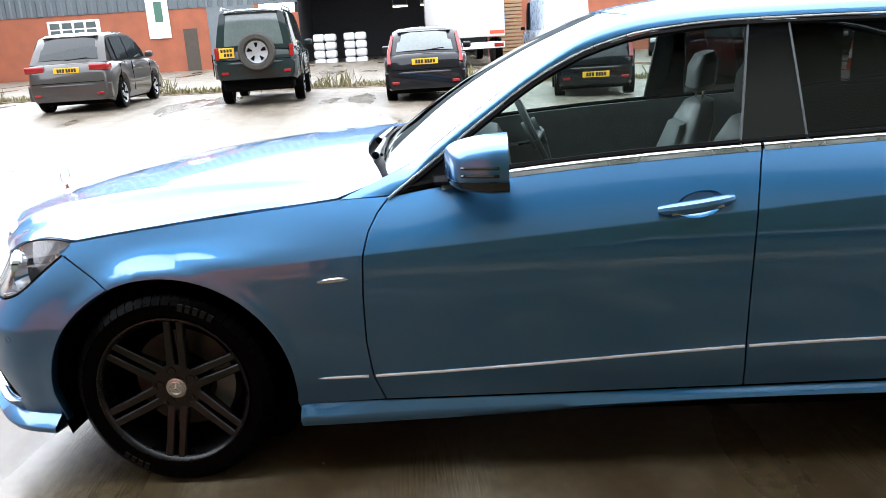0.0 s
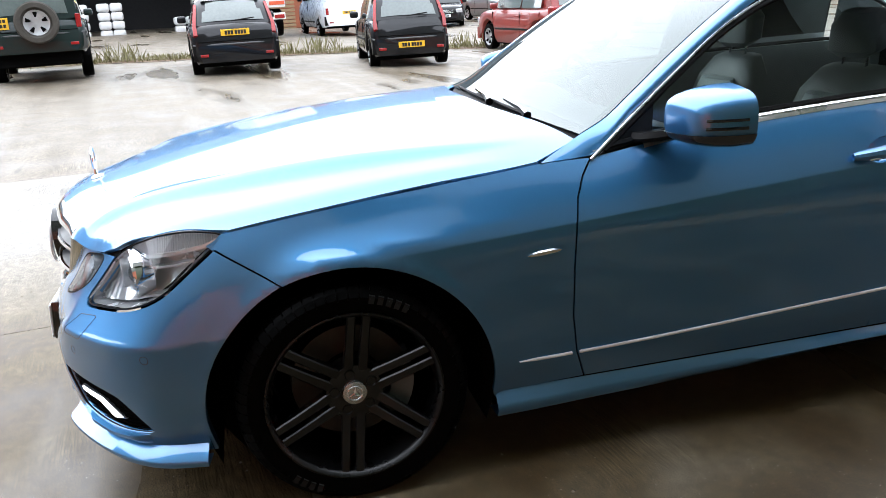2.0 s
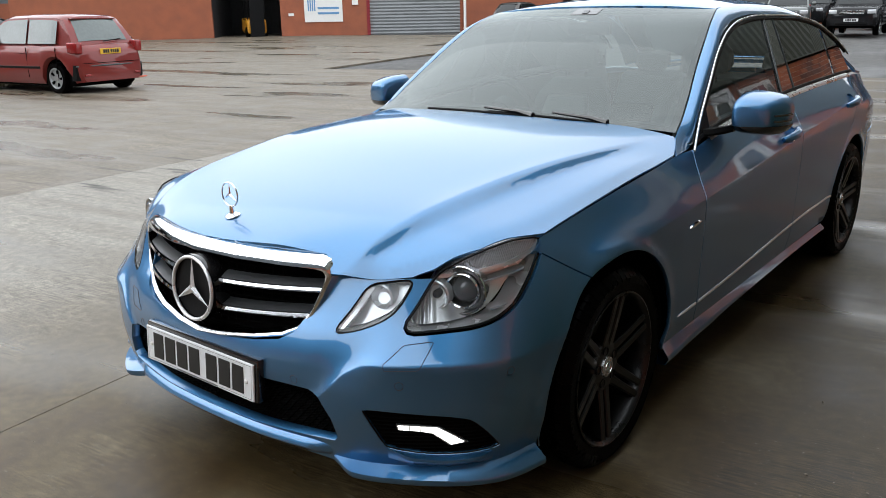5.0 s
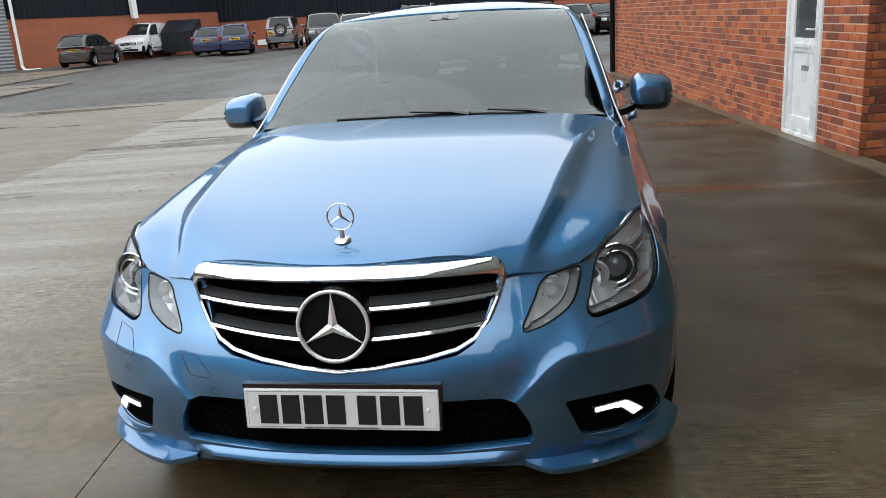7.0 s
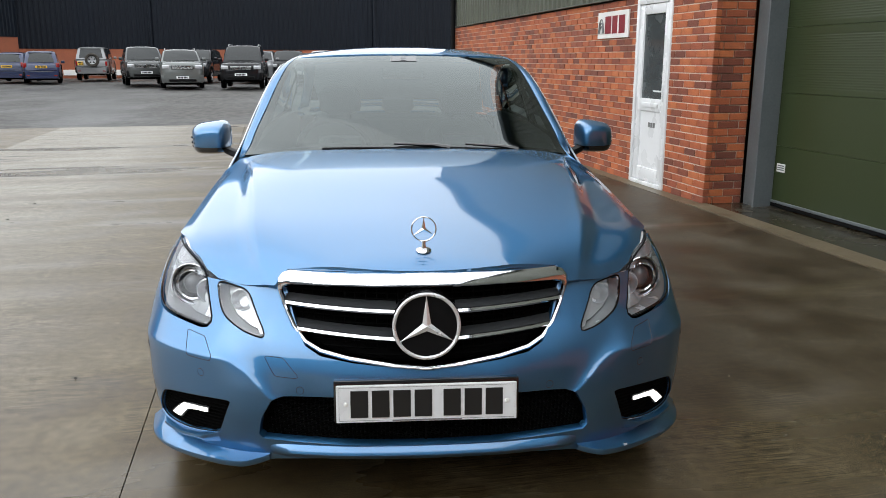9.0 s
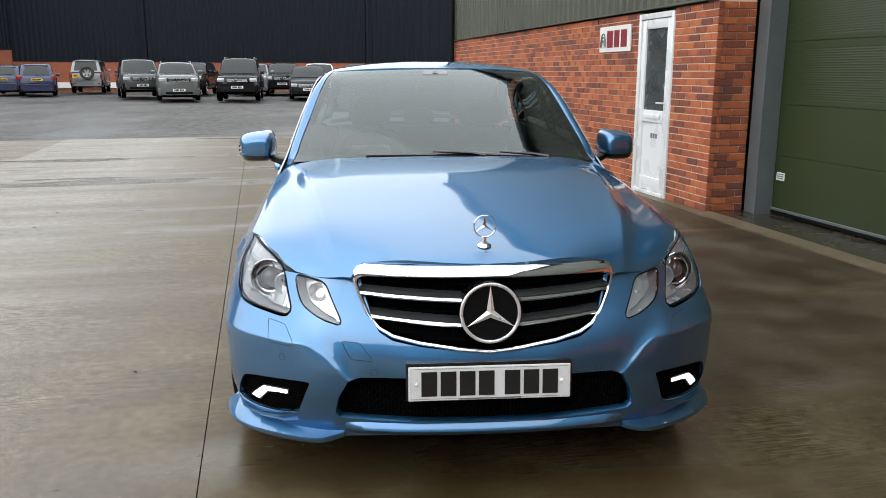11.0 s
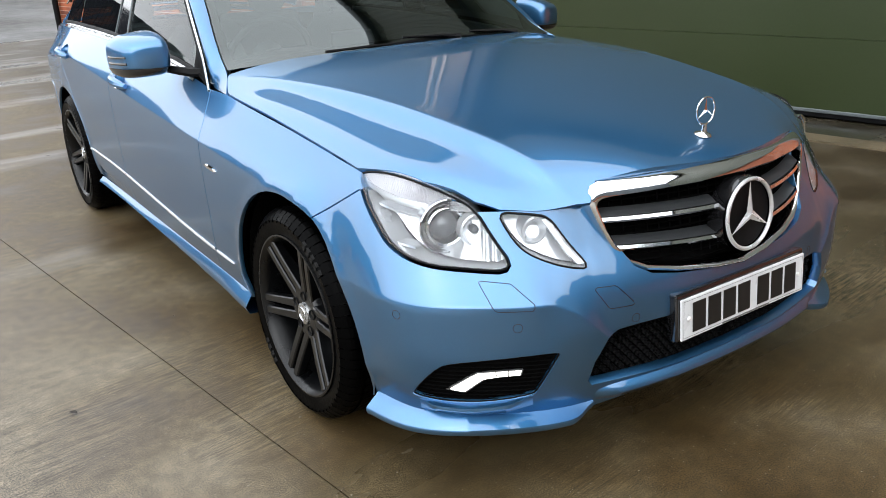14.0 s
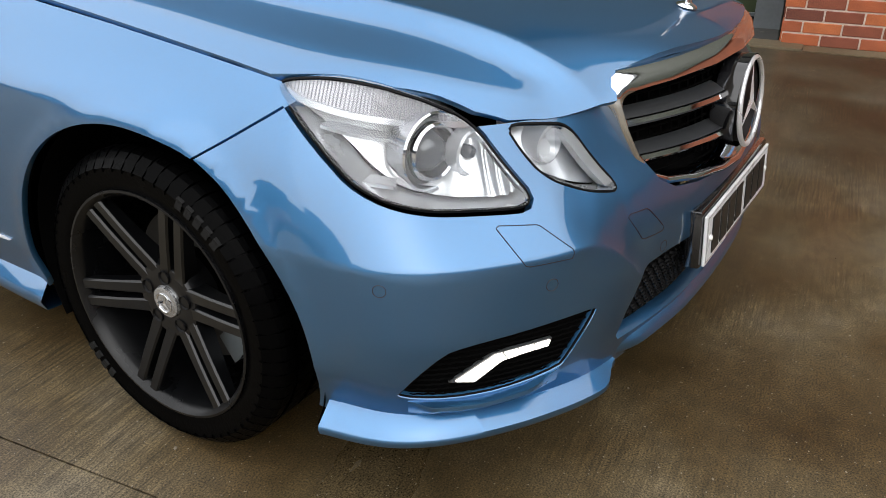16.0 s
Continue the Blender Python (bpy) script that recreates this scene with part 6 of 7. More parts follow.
part("tail_tray", box((-.60, 2.45, .18), (.60, 3.80, .26), .02), SHELL, car)
part("engine_bay", box((-.42, -.60, .24), (.42, .5, .62), .04), SHELL, car)
part("boot_floor", box((-.60, 2.4, .24), (.60, 3.8, .80), .04), SHELL, car)
part("bulkhead", box((-.74, .45, .4), (.74, .62, .86), .03), SHELL, car)

# ---- cabin ----
dash = bmesh.new()
rows = []
for x in np.linspace(-.72, .72, 15):
    hump = .035 * math.exp(-((x + .37) / .17) ** 2)
    rows.append([(x, .68, .90), (x, .80, .955), (x, .98, .965 + hump), (x, 1.08, .95 + hump), (x, 1.13, .86), (x, 1.12, .55), (x, .7, .5)])
add_rings(dash, rows, cap=True)
bmesh.ops.recalc_face_normals(dash, faces=dash.faces)
part("dashboard", dash, LEATHER, car, "dark grey dashboard")
wh = bmesh.new()
for i in range(1):
    ringp = [(.185 * math.cos(a), 0, .185 * math.sin(a)) for a in np.linspace(0, 2 * math.pi, 40)]
    add_tube(wh, ringp, .015, 8)
    for a in (0, math.pi, -math.pi / 2):
        add_tube(wh, [(0, .02, 0), (.18 * math.cos(a), 0, .18 * math.sin(a))], [.03, .014], 8)
    add_tube(wh, [(0, -.03, 0), (0, .035, 0)], [.07, .07], 16)
bmesh.ops.recalc_face_normals(wh, faces=wh.faces)
steer = part("steering_wheel", wh, LEATHER, car, "black steering wheel")
steer.matrix_basis = Matrix.Translation((-.37, 1.24, .93)) @ pose(0, 0, 0, 24, 0, 0)


def soft_block(stations, n=20, power=.55):
    """A cushion: stations of centre, half-width, half-depth, with the depth along a direction."""
    bm = bmesh.new()
    rings = []
    for c, hx, hd, dirn in stations:
        d = Vector(dirn).normalized()
        ring = []
        for a in np.linspace(0, 2 * math.pi, n, endpoint=False):
            ca, sa = math.cos(a), math.sin(a)
            ring.append(Vector(c) + Vector((math.copysign(abs(ca) ** power, ca) * hx, 0, 0)) + d * math.copysign(abs(sa) ** power, sa) * hd)
        rings.append(ring)
    add_rings(bm, rings, cap=True)
    bmesh.ops.recalc_face_normals(bm, faces=bm.faces)
    return bm


for sx in (-.37, .37):
    seat = part("seat", soft_block([((sx, 1.42, .56), .20, .04, (0, 0, 1)), ((sx, 1.45, .58), .25, .085, (0, 0, 1)), ((sx, 1.7, .56), .26, .085, (0, 0, 1)), ((sx, 1.92, .53), .25, .08, (0, 0, 1))]), LEATHER, car, "grey leather front seat")
    back_dir = (0, 1, .28)
    part("backrest", soft_block([((sx, 1.90, .54), .22, .05, back_dir), ((sx, 1.93, .62), .265, .085, back_dir), ((sx, 2.00, .85), .262, .075, back_dir), ((sx, 2.06, 1.04), .225, .06, back_dir), ((sx, 2.085, 1.12), .15, .045, back_dir), ((sx, 2.09, 1.13), .08, .02, back_dir)]), LEATHER, seat)
    part("seat_panel", soft_block([((sx, 1.84, .64), .13, .02, back_dir), ((sx, 1.885, .70), .155, .03, back_dir), ((sx, 1.945, .90), .15, .03, back_dir), ((sx, 1.99, 1.03), .12, .02, back_dir)]), LEATHER_PALE, seat)
    part("headrest", soft_block([((sx, 2.085, 1.165), .08, .03, back_dir), ((sx, 2.09, 1.19), .125, .05, back_dir), ((sx, 2.10, 1.28), .125, .05, back_dir), ((sx, 2.105, 1.32), .09, .03, back_dir)]), LEATHER, seat)
    for dx in (-.06, .06):
        part("headrest_post", tube([(sx + dx, 2.085, 1.09), (sx + dx, 2.09, 1.20)], .006, 8), CHROME, seat)
    seat.matrix_basis = Matrix.Translation((0, -.13, -.08))
bench = part("rear_seat", soft_block([((0, 2.42, .55), .60, .06, (0, 0, 1)), ((0, 2.5, .57), .66, .09, (0, 0, 1)), ((0, 2.9, .55), .66, .09, (0, 0, 1))], 24, .4), LEATHER, car)
part("backrest", soft_block([((0, 2.86, .56), .62, .06, back_dir), ((0, 2.92, .75), .64, .08, back_dir), ((0, 3.02, 1.0), .60, .06, back_dir)], 24, .4), LEATHER, bench)
for sx in (-.42, 0, .42):
    part("headrest", soft_block([((sx, 3.06, 1.02), .09, .03, back_dir), ((sx, 3.07, 1.06), .12, .04, back_dir), ((sx, 3.08, 1.13), .11, .035, back_dir)]), LEATHER, bench)
part("parcel_shelf", box((-.62, 3.05, .96), (.62, 3.5, .98)), LEATHER, car)
part("headlining", box((-.52, 1.52, 1.385), (.52, 2.72, 1.395), .004), LEATHER_PALE, car)
for sg in (1, -1):
    bm = bmesh.new()
    rows = []
    for y in np.linspace(.75, 3.0, 24):
        rows.append([(sg * (side_at(y, BELT(y))[0] - d), y, z) for d, z in ((.012, BELT(y) + .01), (.06, BELT(y) + .012), (.085, BELT(y) - .05), (.07, .7), (.12, .62), (.10, .45))])
    add_rings(bm, rows, closed=False)
    part("door_lining", bm, LEATHER, car, "dark door lining")
    h = bmesh.new()
    add_tube(h, [(sg * .72, 1.12, .84), (sg * .70, 1.20, .85), (sg * .70, 1.32, .86)], .012, 8)
    part("inner_handle", h, CHROME, car)
bm = tube([(-.11, 1.42, 1.325), (.11, 1.42, 1.325)], .03, 10, .4)
part("rear_view_mirror", bm, BLACK, car)

# ---- tail of the saloon ----
def boot_at(x, y):
    return (x, y, 1.075 - .045 * smooth(3.4, 3.95, y) - .05 * abs(x / .7) ** 2.6)


panel("boot_lid", PAINT, car, [patch_data([(.68, 3.50), (.72, 3.70), (.66, 3.88), (.3, 3.955), (0, 3.965), (-.3, 3.955), (-.66, 3.88), (-.72, 3.70), (-.68, 3.50), (-.3, 3.42), (0, 3.41), (.3, 3.42)], boot_at, .05)])


def rear_screen_at(u, v):
    w = CW(.725 + .235 * v)
    a, b = Vector((0, 2.77, 1.405)), Vector((0, 3.42, 1.085))
    c = a.lerp(b, v) + Vector((0, .02, .02)) * (4 * v * (1 - v))
    k = abs(u) ** 2.2
    return Vector((w.x * u, c.y + (w.y - c.y) * k, c.z + (w.z - c.z) * k))


rg = panel("rear_screen", DARK_GLASS, car, [patch_data([(-.99, 0), (.99, 0), (.99, 1), (-.99, 1)], rear_screen_at, .08, gap=0, flange=.004, edge=.05)])
rg.visible_shadow = False
tail_poly = ys([(3.62, .70), (3.66, .93), (3.62, .97), (3.80, .955)]) + [(PS_END - .35, .94), (PS_END - .35, .72)]
for mir in (False, True):
    panel("tail_light", TAIL_RED, car, [patch_data(tail_poly, flank, .04)], mirror=mir)
panel("boot_face", PAINT, car, [patch_data([(PS_END - .345, .70), (PS_END - .345, .985), (PS_END, .995), (PS_END, .70)], flank, .05)], both=True)


# ---- parked vehicles ----
def parked_car(label, m, L, W, H, belt, nose_z, cowl, ws_top, roof_end, tail, tail_z, wheelbase, front_oh, r, paint, category="car", glass=None, rear_lamp="side", group="parked cars",
               front_plate=False, spare=False, rails=False, van=False, bar=False, grille_bright=False, wheel_mat=None, lower=None, flat=.9, low_plate=False, clear=0):
    """A parked vehicle, nose to -y, origin on the ground at its middle. Lengths run from the nose."""
    root = thing("van" if van else ("pickup_truck" if bar else "parked_car"), label, category, m, group)
    y0 = -L / 2
    hw = W / 2
    glass = glass or DARK_CAR_GLASS
    lower = lower or BLACK
    top_c = curve([(0, nose_z - .10), (.06, nose_z), (cowl * .55, nose_z + (belt - nose_z) * .75), (cowl, belt), (tail, belt + .01), (L - .05, tail_z), (L, tail_z - .06)])
    wid = curve([(0, hw * .74), (.07, hw * .86), (.3, hw * .96), (.9, hw), (L - .8, hw), (L - .25, hw * .955), (L - .05, hw * .88), (L, hw * .82)])
    bot = clear or (.20 if H < 1.7 else .34)
    ax = (front_oh, front_oh + wheelbase)
    bm = bmesh.new()
    rows = []
    stations = sorted(set([0, .03, .08, .16, .3, .5] + list(np.linspace(.6, L - .5, 40)) + [L - .35, L - .2, L - .1, L - .04, L] + [a + d for a in ax for d in (-r - .06, r + .06)]))
    for u in stations:
        w, t = wid(u), top_c(u)
        lo = bot + .06 * (1 - smooth(0, .4, u)) + .05 * smooth(L - .4, L, u)
        for a in ax:
            d = abs(u - a) / (r + .07)
            if d < 1:
                lo = max(lo, r + (r + .07) * math.sqrt(1 - d * d))
        lo = min(lo, t - .12)
        h = t - lo
        prof = [(w * .90, lo), (w * .985, lo + .18 * h), (w, lo + .45 * h), (w * .985, lo + .72 * h), (w * .95, lo + .90 * h), (w * flat, t - .012), (w * .55, t + .012), (0, t + .02)]
        rows.append([(x, y0 + u, z) for x, z in prof] + [(-x, y0 + u, z) for x, z in prof[-2::-1]])
    vs = add_rings(bm, rows, closed=False)
    for ring, flip in ((vs[0], 1), (vs[-1], 0)):
        bm.faces.new(ring[::-1] if flip else ring)
    bmesh.ops.recalc_face_normals(bm, faces=bm.faces)
    body = part("body", bm, paint, root, angle=40)
    # under-tray and arches
    part("underside", box((-hw * .86, y0 + .25, bot - .04), (hw * .86, y0 + L - .25, bot + .25), .03), SHELL, root)
    part("inner_body", box((-hw * .80, y0 + .2, .3), (hw * .80, y0 + L - .2, min(belt, .8)), .03), SHELL, root)
    # greenhouse
    line = [(cowl - .02, belt - .01), (cowl + (ws_top - cowl) * .5, belt + (H - belt) * .56), (ws_top, H - .055), (ws_top + .25, H - .012), ((ws_top + roof_end) / 2, H), (roof_end - .2, H - .02), (roof_end, H - .06), (roof_end + (tail - roof_end) * .55, belt + (H - belt) * .48), (tail, belt)]
    def gw(z, u):
        k = max(0, min(1, (z - belt) / (H - belt)))
        return (hw * .93) * (1 - (.05 if van else .20) * k ** 1.3) * (1 - .07 * smooth(L - .9, L - .2, u) * 1 - .03 * smooth(ws_top, cowl, u))
    bm = bmesh.new()
    ring_rows = []
    for u, z in line:
        w = gw(z, u)
        e = .035 if z > belt + .1 else .0
        ring_rows.append([bm.verts.new((x * w, y0 + u, z + dz)) for x, dz in ((-1, -e), (-.86, e * .3), (-.4, e), (.4, e), (.86, e * .3), (1, -e))])
    for a, b in zip(ring_rows, ring_rows[1:]):
        for i in range(5):
            bm.faces.new((a[i], a[i + 1], b[i + 1], b[i]))
    for k in (0, 5):
        mid = [bm.verts.new((math.copysign(gw(belt, u), ring_rows[0][k].co.x), y0 + u, belt - .02)) for u in (tail, cowl)]
        f = bm.faces.new([r_[k] for r_ in ring_rows] + mid)
    bmesh.ops.recalc_face_normals(bm, faces=bm.faces)
    bmesh.ops.triangulate(bm, faces=[f for f in bm.faces if len(f.verts) > 4])
    cab = part("cabin", bm, paint, root, angle=40)
    # screens
    def strip(i0, i1, k0, k1, spread_=.86, lift=.008):
        b = bmesh.new()
        (ua, za), (ub, zb) = line[i0], line[i1]
        pts = line[i0:i1 + 1]
        pts = [(ua + (ub - ua) * 0, za)] and pts
        rr = []
        for j, (u, z) in enumerate(pts):
            if j == 0:
                u, z = u + (pts[1][0] - u) * k0, z + (pts[1][1] - z) * k0
            if j == len(pts) - 1:
                u, z = u - (u - pts[-2][0]) * k1, z - (z - pts[-2][1]) * k1
            w = gw(z, u)
            e = .035 if z > belt + .1 else .012
            d = -1 if i0 == 0 else 1
            sp = .9 if i0 == 0 else .78
            rr.append([(x * w, y0 + u + d * lift, z + dz + lift) for x, dz in ((-sp, -e * .1), (-.4, e), (.4, e), (sp, -e * .1))])
        add_rings(b, rr, closed=False)
        bmesh.ops.recalc_face_normals(b, faces=b.faces)
        return b
    part("windscreen", strip(0, 2, .12, .08), glass, cab)
    if not van:
        part("rear_window", strip(6, 8, .15, .22), glass, cab)
        wt = gw(H, roof_end)
        part("roof_spoiler", prism([(roof_end - .10, H - .035), (roof_end + .085, H - .062), (roof_end + .075, H - .085), (roof_end - .02, H - .075)], lambda a, b: (-wt * .86, y0 + a, b), (wt * 1.72, 0, 0)), paint, cab, smooth_faces=False)
        part("tailgate_gap", tube([(x * hw * .80, y0 + L + .004, bot + .43) for x in (-1, 1)], .006, 4), SHELL, root)
    # side windows between pillars
    zlo = belt + .035
    def zhi(u):
        return float(np.interp(u, [p[0] for p in line], [p[1] for p in line])) - .075
    cuts = [cowl + .28, (ws_top + roof_end) / 2 - .12, (ws_top + roof_end) / 2 - .05, roof_end - .05 if not van else 0, roof_end + .02, tail - .28]
    spans = [(cowl + .30, cuts[1]), (cuts[2], cuts[3] - .08), (cuts[3], tail - .30)] if not van else [(cowl + .3, ws_top + .75)]
    for sg in (1, -1):
        for a, b in spans:
            if b - a < .15:
                continue
            us = np.linspace(a, b, 7)
            poly = [(u, zlo) for u in us] + [(u, max(zhi(u), zlo + .02)) for u in us[::-1]]
            w = bmesh.new()
            f = w.faces.new([w.verts.new((sg * (gw(z, u) + .012), y0 + u, z)) for u, z in poly])
            bmesh.ops.triangulate(w, faces=w.faces)
            bmesh.ops.recalc_face_normals(w, faces=w.faces)
            for ff in w.faces:
                if ff.normal.x * sg < 0:
                    ff.normal_flip()
            part("side_window", w, glass, cab, smooth_faces=False)
        # mirror, handles, sill strip
        part("mirror", box((sg * hw - .02 if sg > 0 else -hw - .16, y0 + cowl + .30, belt + .02), (hw + .16 if sg > 0 else -hw + .02, y0 + cowl + .42, belt + .16), .04, 3), paint if not van else BLACK, root)
        for u in ((cuts[1] - .12, cuts[3] - .25) if not van else (ws_top + .6,)):
            part("handle", box((sg * hw * .97 - .02, y0 + u - .08, belt - .17), (sg * hw * .97 + .02, y0 + u + .08, belt - .14), .008), paint, root)
        part("side_strip", box((sg * hw * .995 - .012, y0 + ax[0] + r + .12, .52), (sg * hw * .995 + .012, y0 + ax[1] - r - .12, .57), .006), lower, root)
        # shut lines
        for u in ((cowl + .12, cuts[1] + .03, cuts[3] - .04) if not van else (cowl + .1, ws_top + .85)):
            part("door_gap", box((sg * hw * .988 - .012, y0 + u, bot + .14), (sg * hw * .988 + .0085, y0 + u + .008, belt - .05)), SHELL, root)
    # bumpers
    def bumper(u0, u1, z0, z1, mt, nm):
        b = bmesh.new()
        rr = []
        n = 14
        for i in range(n + 1):
            x = -1 + 2 * i / n
            u = u0 if u0 < 1 else u1
            d = (1 - abs(x) ** 4) * .06
            yy = y0 - .03 - d + .10 if u0 < 1 else y0 + L + .03 + d - .10
            back = .16 if u0 < 1 else -.16
            w = hw * .93
            rr.append([(x * w, yy + back, z1), (x * w, yy + back * .05, z1), (x * w, yy, z1 - .05), (x * w, yy, z0 + .06), (x * w, yy + back * .15, z0), (x * w, yy + back, z0)])
        add_rings(b, rr, cap=True)
        bmesh.ops.recalc_face_normals(b, faces=b.faces)
        return part(nm, b, mt, root)
    fb = bumper(0, 0, bot + .06, bot + .36, lower if H > 1.65 else paint, "front_bumper")
    rb = bumper(L, L, bot + .08, bot + .40, lower, "rear_bumper")
    if not van:
        part("bumper_strip", tube([(x * hw * .92, y0 + L + .036 + (1 - abs(x) ** 4) * .06 - .10, bot + .375) for x in np.linspace(-1, 1, 15)], .018, 6), surface("grey bumper strip", (.07, .072, .076), .45, 0, .1), rb)
    # lamps
    for sg in (1, -1):
        a, b = sorted((sg * hw * .88, sg * hw * .56))
        h = part("headlight", box((a, y0 - .012, nose_z - .22), (b, y0 + .14, nose_z - .06), .03, 3), LAMP_CLEAR, root)
        if rear_lamp == "side":
            wide = paint is GREY_BROWN
            a, b = sorted((sg * hw * .93, sg * hw * (.50 if wide else .74)))
            part("tail_light", box((a, y0 + L - .30, belt - .17), (b, y0 + L + .004, belt - .03 if wide else belt + .06), .03, 3), TAIL_RED, root)
        elif rear_lamp == "tall":
            tl = bmesh.new()
            run = [(L + .010, belt - .17), (tail + .045, belt + .01), (tail - (tail - roof_end) * .42, belt + (H - belt) * .46), (roof_end + (tail - roof_end) * .16, H - .13)]
            add_rings(tl, [[(sg * (gw(z, u) + dx), y0 + u + dy, z + dy * .6) for dx, dy in ((.014, -.06), (.012, .010), (-.02, .018), (-.062 + .008 * i, .013), (-.062 + .008 * i, -.06))] for i, (u, z) in enumerate(run)], cap=True)
            bmesh.ops.recalc_face_normals(tl, faces=tl.faces)
            part("tail_light", tl, TAIL_RED, root)
        else:
            a, b = sorted((sg * hw * .885, sg * hw * .785))
            part("tail_light", box((a, y0 + L - .06, bot + .46), (b, y0 + L + .012, bot + .70), .01), TAIL_RED, root)
        part("reflector", box((sg * hw * .7 - .07, y0 + L + .015, bot + .16), (sg * hw * .7 + .07, y0 + L + .032, bot + .21), .006), TAIL_RED, rb)
    g = part("radiator_grille", box((-hw * .5, y0 - .022, nose_z - .24), (hw * .5, y0 + .08, nose_z - .08), .02, 2), TRIM_STEEL if grille_bright else BLACK, root)
    for k in range(3):
        part("grille_bar", box((-hw * .46, y0 - .03, nose_z - .215 + .05 * k), (hw * .46, y0 - .0225, nose_z - .195 + .05 * k), .003), BLACK if grille_bright else TRIM_STEEL, g)
    part("intake", box((-hw * .6, y0 - .062, bot + .10), (hw * .6, y0 + .02, bot + .2), .02), BLACK, fb)
    # plates with plain bars
    def plate_(y, z, face, mt):
        if spare and face > 0:
            p = part("number_plate", box((.40, y - .006, z - .03), (.70, y + .006, z + .17), .003), mt, root)
            for zz in (z, z + .085):
                for i in range(4 if zz == z + .085 else 3):
                    part("bar", box((.44 + .06 * i, y + .0065, zz), (.485 + .06 * i, y + .0085, zz + .06)), INK, p)
            return
        p = part("number_plate", box((-.26, y - .006, z - .056), (.26, y + .006, z + .056), .003), mt, root)
        x = -.2
        for i in range(7):
            part("bar", box((x, y - .0085 if face < 0 else y + .0065, z - .036), (x + .044, y - .0065 if face < 0 else y + .0085, z + .036)), INK, p)
            x += .054 + (.02 if i == 3 else 0)
    plate_(y0 - .072, bot + .27, -1, PLATE_WHITE)
    plate_(y0 + L + (.05 if low_plate else .012 if rear_lamp != "low" else .022), (belt - .14 if H < 1.8 and not van else bot + .52) if not low_plate else bot + .25, 1, PLATE_YELLOW)
    if not van:
        part("rear_wiper", tube([(.05, y0 + tail + .035, belt + .06), (-hw * .45, y0 + tail + .012, belt + .10)], .012, 6), BLACK, cab)
    # wheels
    wm = wheel_mat or STEEL_WHEEL
    first = None
    for u in ax:
        for sg in (1, -1):
            mm = Matrix.Translation((sg * (hw - .125), y0 + u, r)) @ pose(0, 0, 0, 0, 0, 0 if sg > 0 else 180)
            if first is None:
                first = part("wheel", lathe([(r * .66, -.09), (r * .70, -.10), (r * .93, -.105), (r, -.07), (r, .07), (r * .95, .10), (r * .72, .108), (r * .66, .095)], 32), RUBBER, root)
                rim = lathe([(.001, .078), (r * .13, .080), (r * .16, .06), (r * .55, .072), (r * .60, .095), (r * .67, .10), (r * .67, -.08)], 32)
                part("rim", rim, wm, first)
                for k in range(5):
                    wv = k * 2 * math.pi / 5
                    sl = bmesh.new()
                    add_tube(sl, [(.074, math.cos(wv) * r * .30, math.sin(wv) * r * .30), (.079, math.cos(wv) * r * .52, math.sin(wv) * r * .52)], [r * .05, r * .10], 8, 1)
                    part("rim_opening", sl, SHELL, first)
                first.matrix_basis = mm
            else:
                copy_thing(first, mm)
    if spare:
        sp = part("spare_wheel", lathe([(.001, .02), (r * .2, .02), (r * .62, .03), (r * .66, .08), (r * .72, .12), (r * .93, .12), (r, .06), (r, -.08), (.001, -.08)], 36, "y"), surface("grey spare tyre", (.055, .050, .043), .8, 0, .25, 10, spec=.2), root, "spare wheel on the tail door")
        sp.matrix_basis = Matrix.Translation((-.06, y0 + L + .07, belt - .04))
        rm = part("rim", lathe([(.001, .03), (r * .15, .035), (r * .3, .03), (r * .5, .035), (r * .6, .045)], 30, "y"), STEEL_WHEEL, sp)
        for k in range(5):
            wv = k * 2 * math.pi / 5 + .3
            sl = bmesh.new()
            add_tube(sl, [(math.cos(wv) * r * .26, .034, math.sin(wv) * r * .26), (math.cos(wv) * r * .5, .040, math.sin(wv) * r * .5)], [r * .04, r * .11], 8, 1)
            part("rim_opening", sl, SHELL, sp)
    if rails:
        for sg in (1, -1):
            part("roof_rail", tube([(sg * gw(H, ws_top) * .92, y0 + ws_top + .2, H - .01), (sg * gw(H, ws_top) * .92, y0 + ws_top + .35, H + .05), (sg * gw(H, ws_top) * .92, y0 + roof_end - .3, H + .05), (sg * gw(H, ws_top) * .92, y0 + roof_end - .15, H - .01)], .018, 8), STEEL_WHEEL, cab)
    return root


def stand(x, y, heading):
    """Heading: degrees from -y, turning left; the ground's height and slope are taken up."""
    return pose(x, y, ground_z(x, y), 0, 0, heading)


GREY_BROWN = car_paint("grey brown car paint", (.050, .045, .041), .3, .42, coat=.9, spec=.3)
DK_GREEN = car_paint("dark green car paint", (.005, .014, .013), 0, .55, coat=.6, spec=.15)
BLACK_PAINT = car_paint("black car paint", (.0025, .003, .0045), 0, .5, coat=.75, spec=.1)
RED_PAINT = car_paint("red car paint", (.19, .018, .014), .1, .45, coat=.8, spec=.3)
MID_GREY = car_paint("mid grey car paint", (.055, .06, .06), .4, .42, coat=.9)
PALE_GREY = car_paint("pale grey car paint", (.13, .14, .135), .5, .4, coat=.9)
WORN_BUMPER = surface("worn grey bumper", (.06, .06, .058), .6, 0, .3, 6)
WHITE_PAINT = surface("white vehicle paint", (.72, .73, .74), .3, 0, .05, coat=.6)
BLUE_PAINT = car_paint("deep blue car paint", (.004, .014, .062), .2, .4, coat=.8)
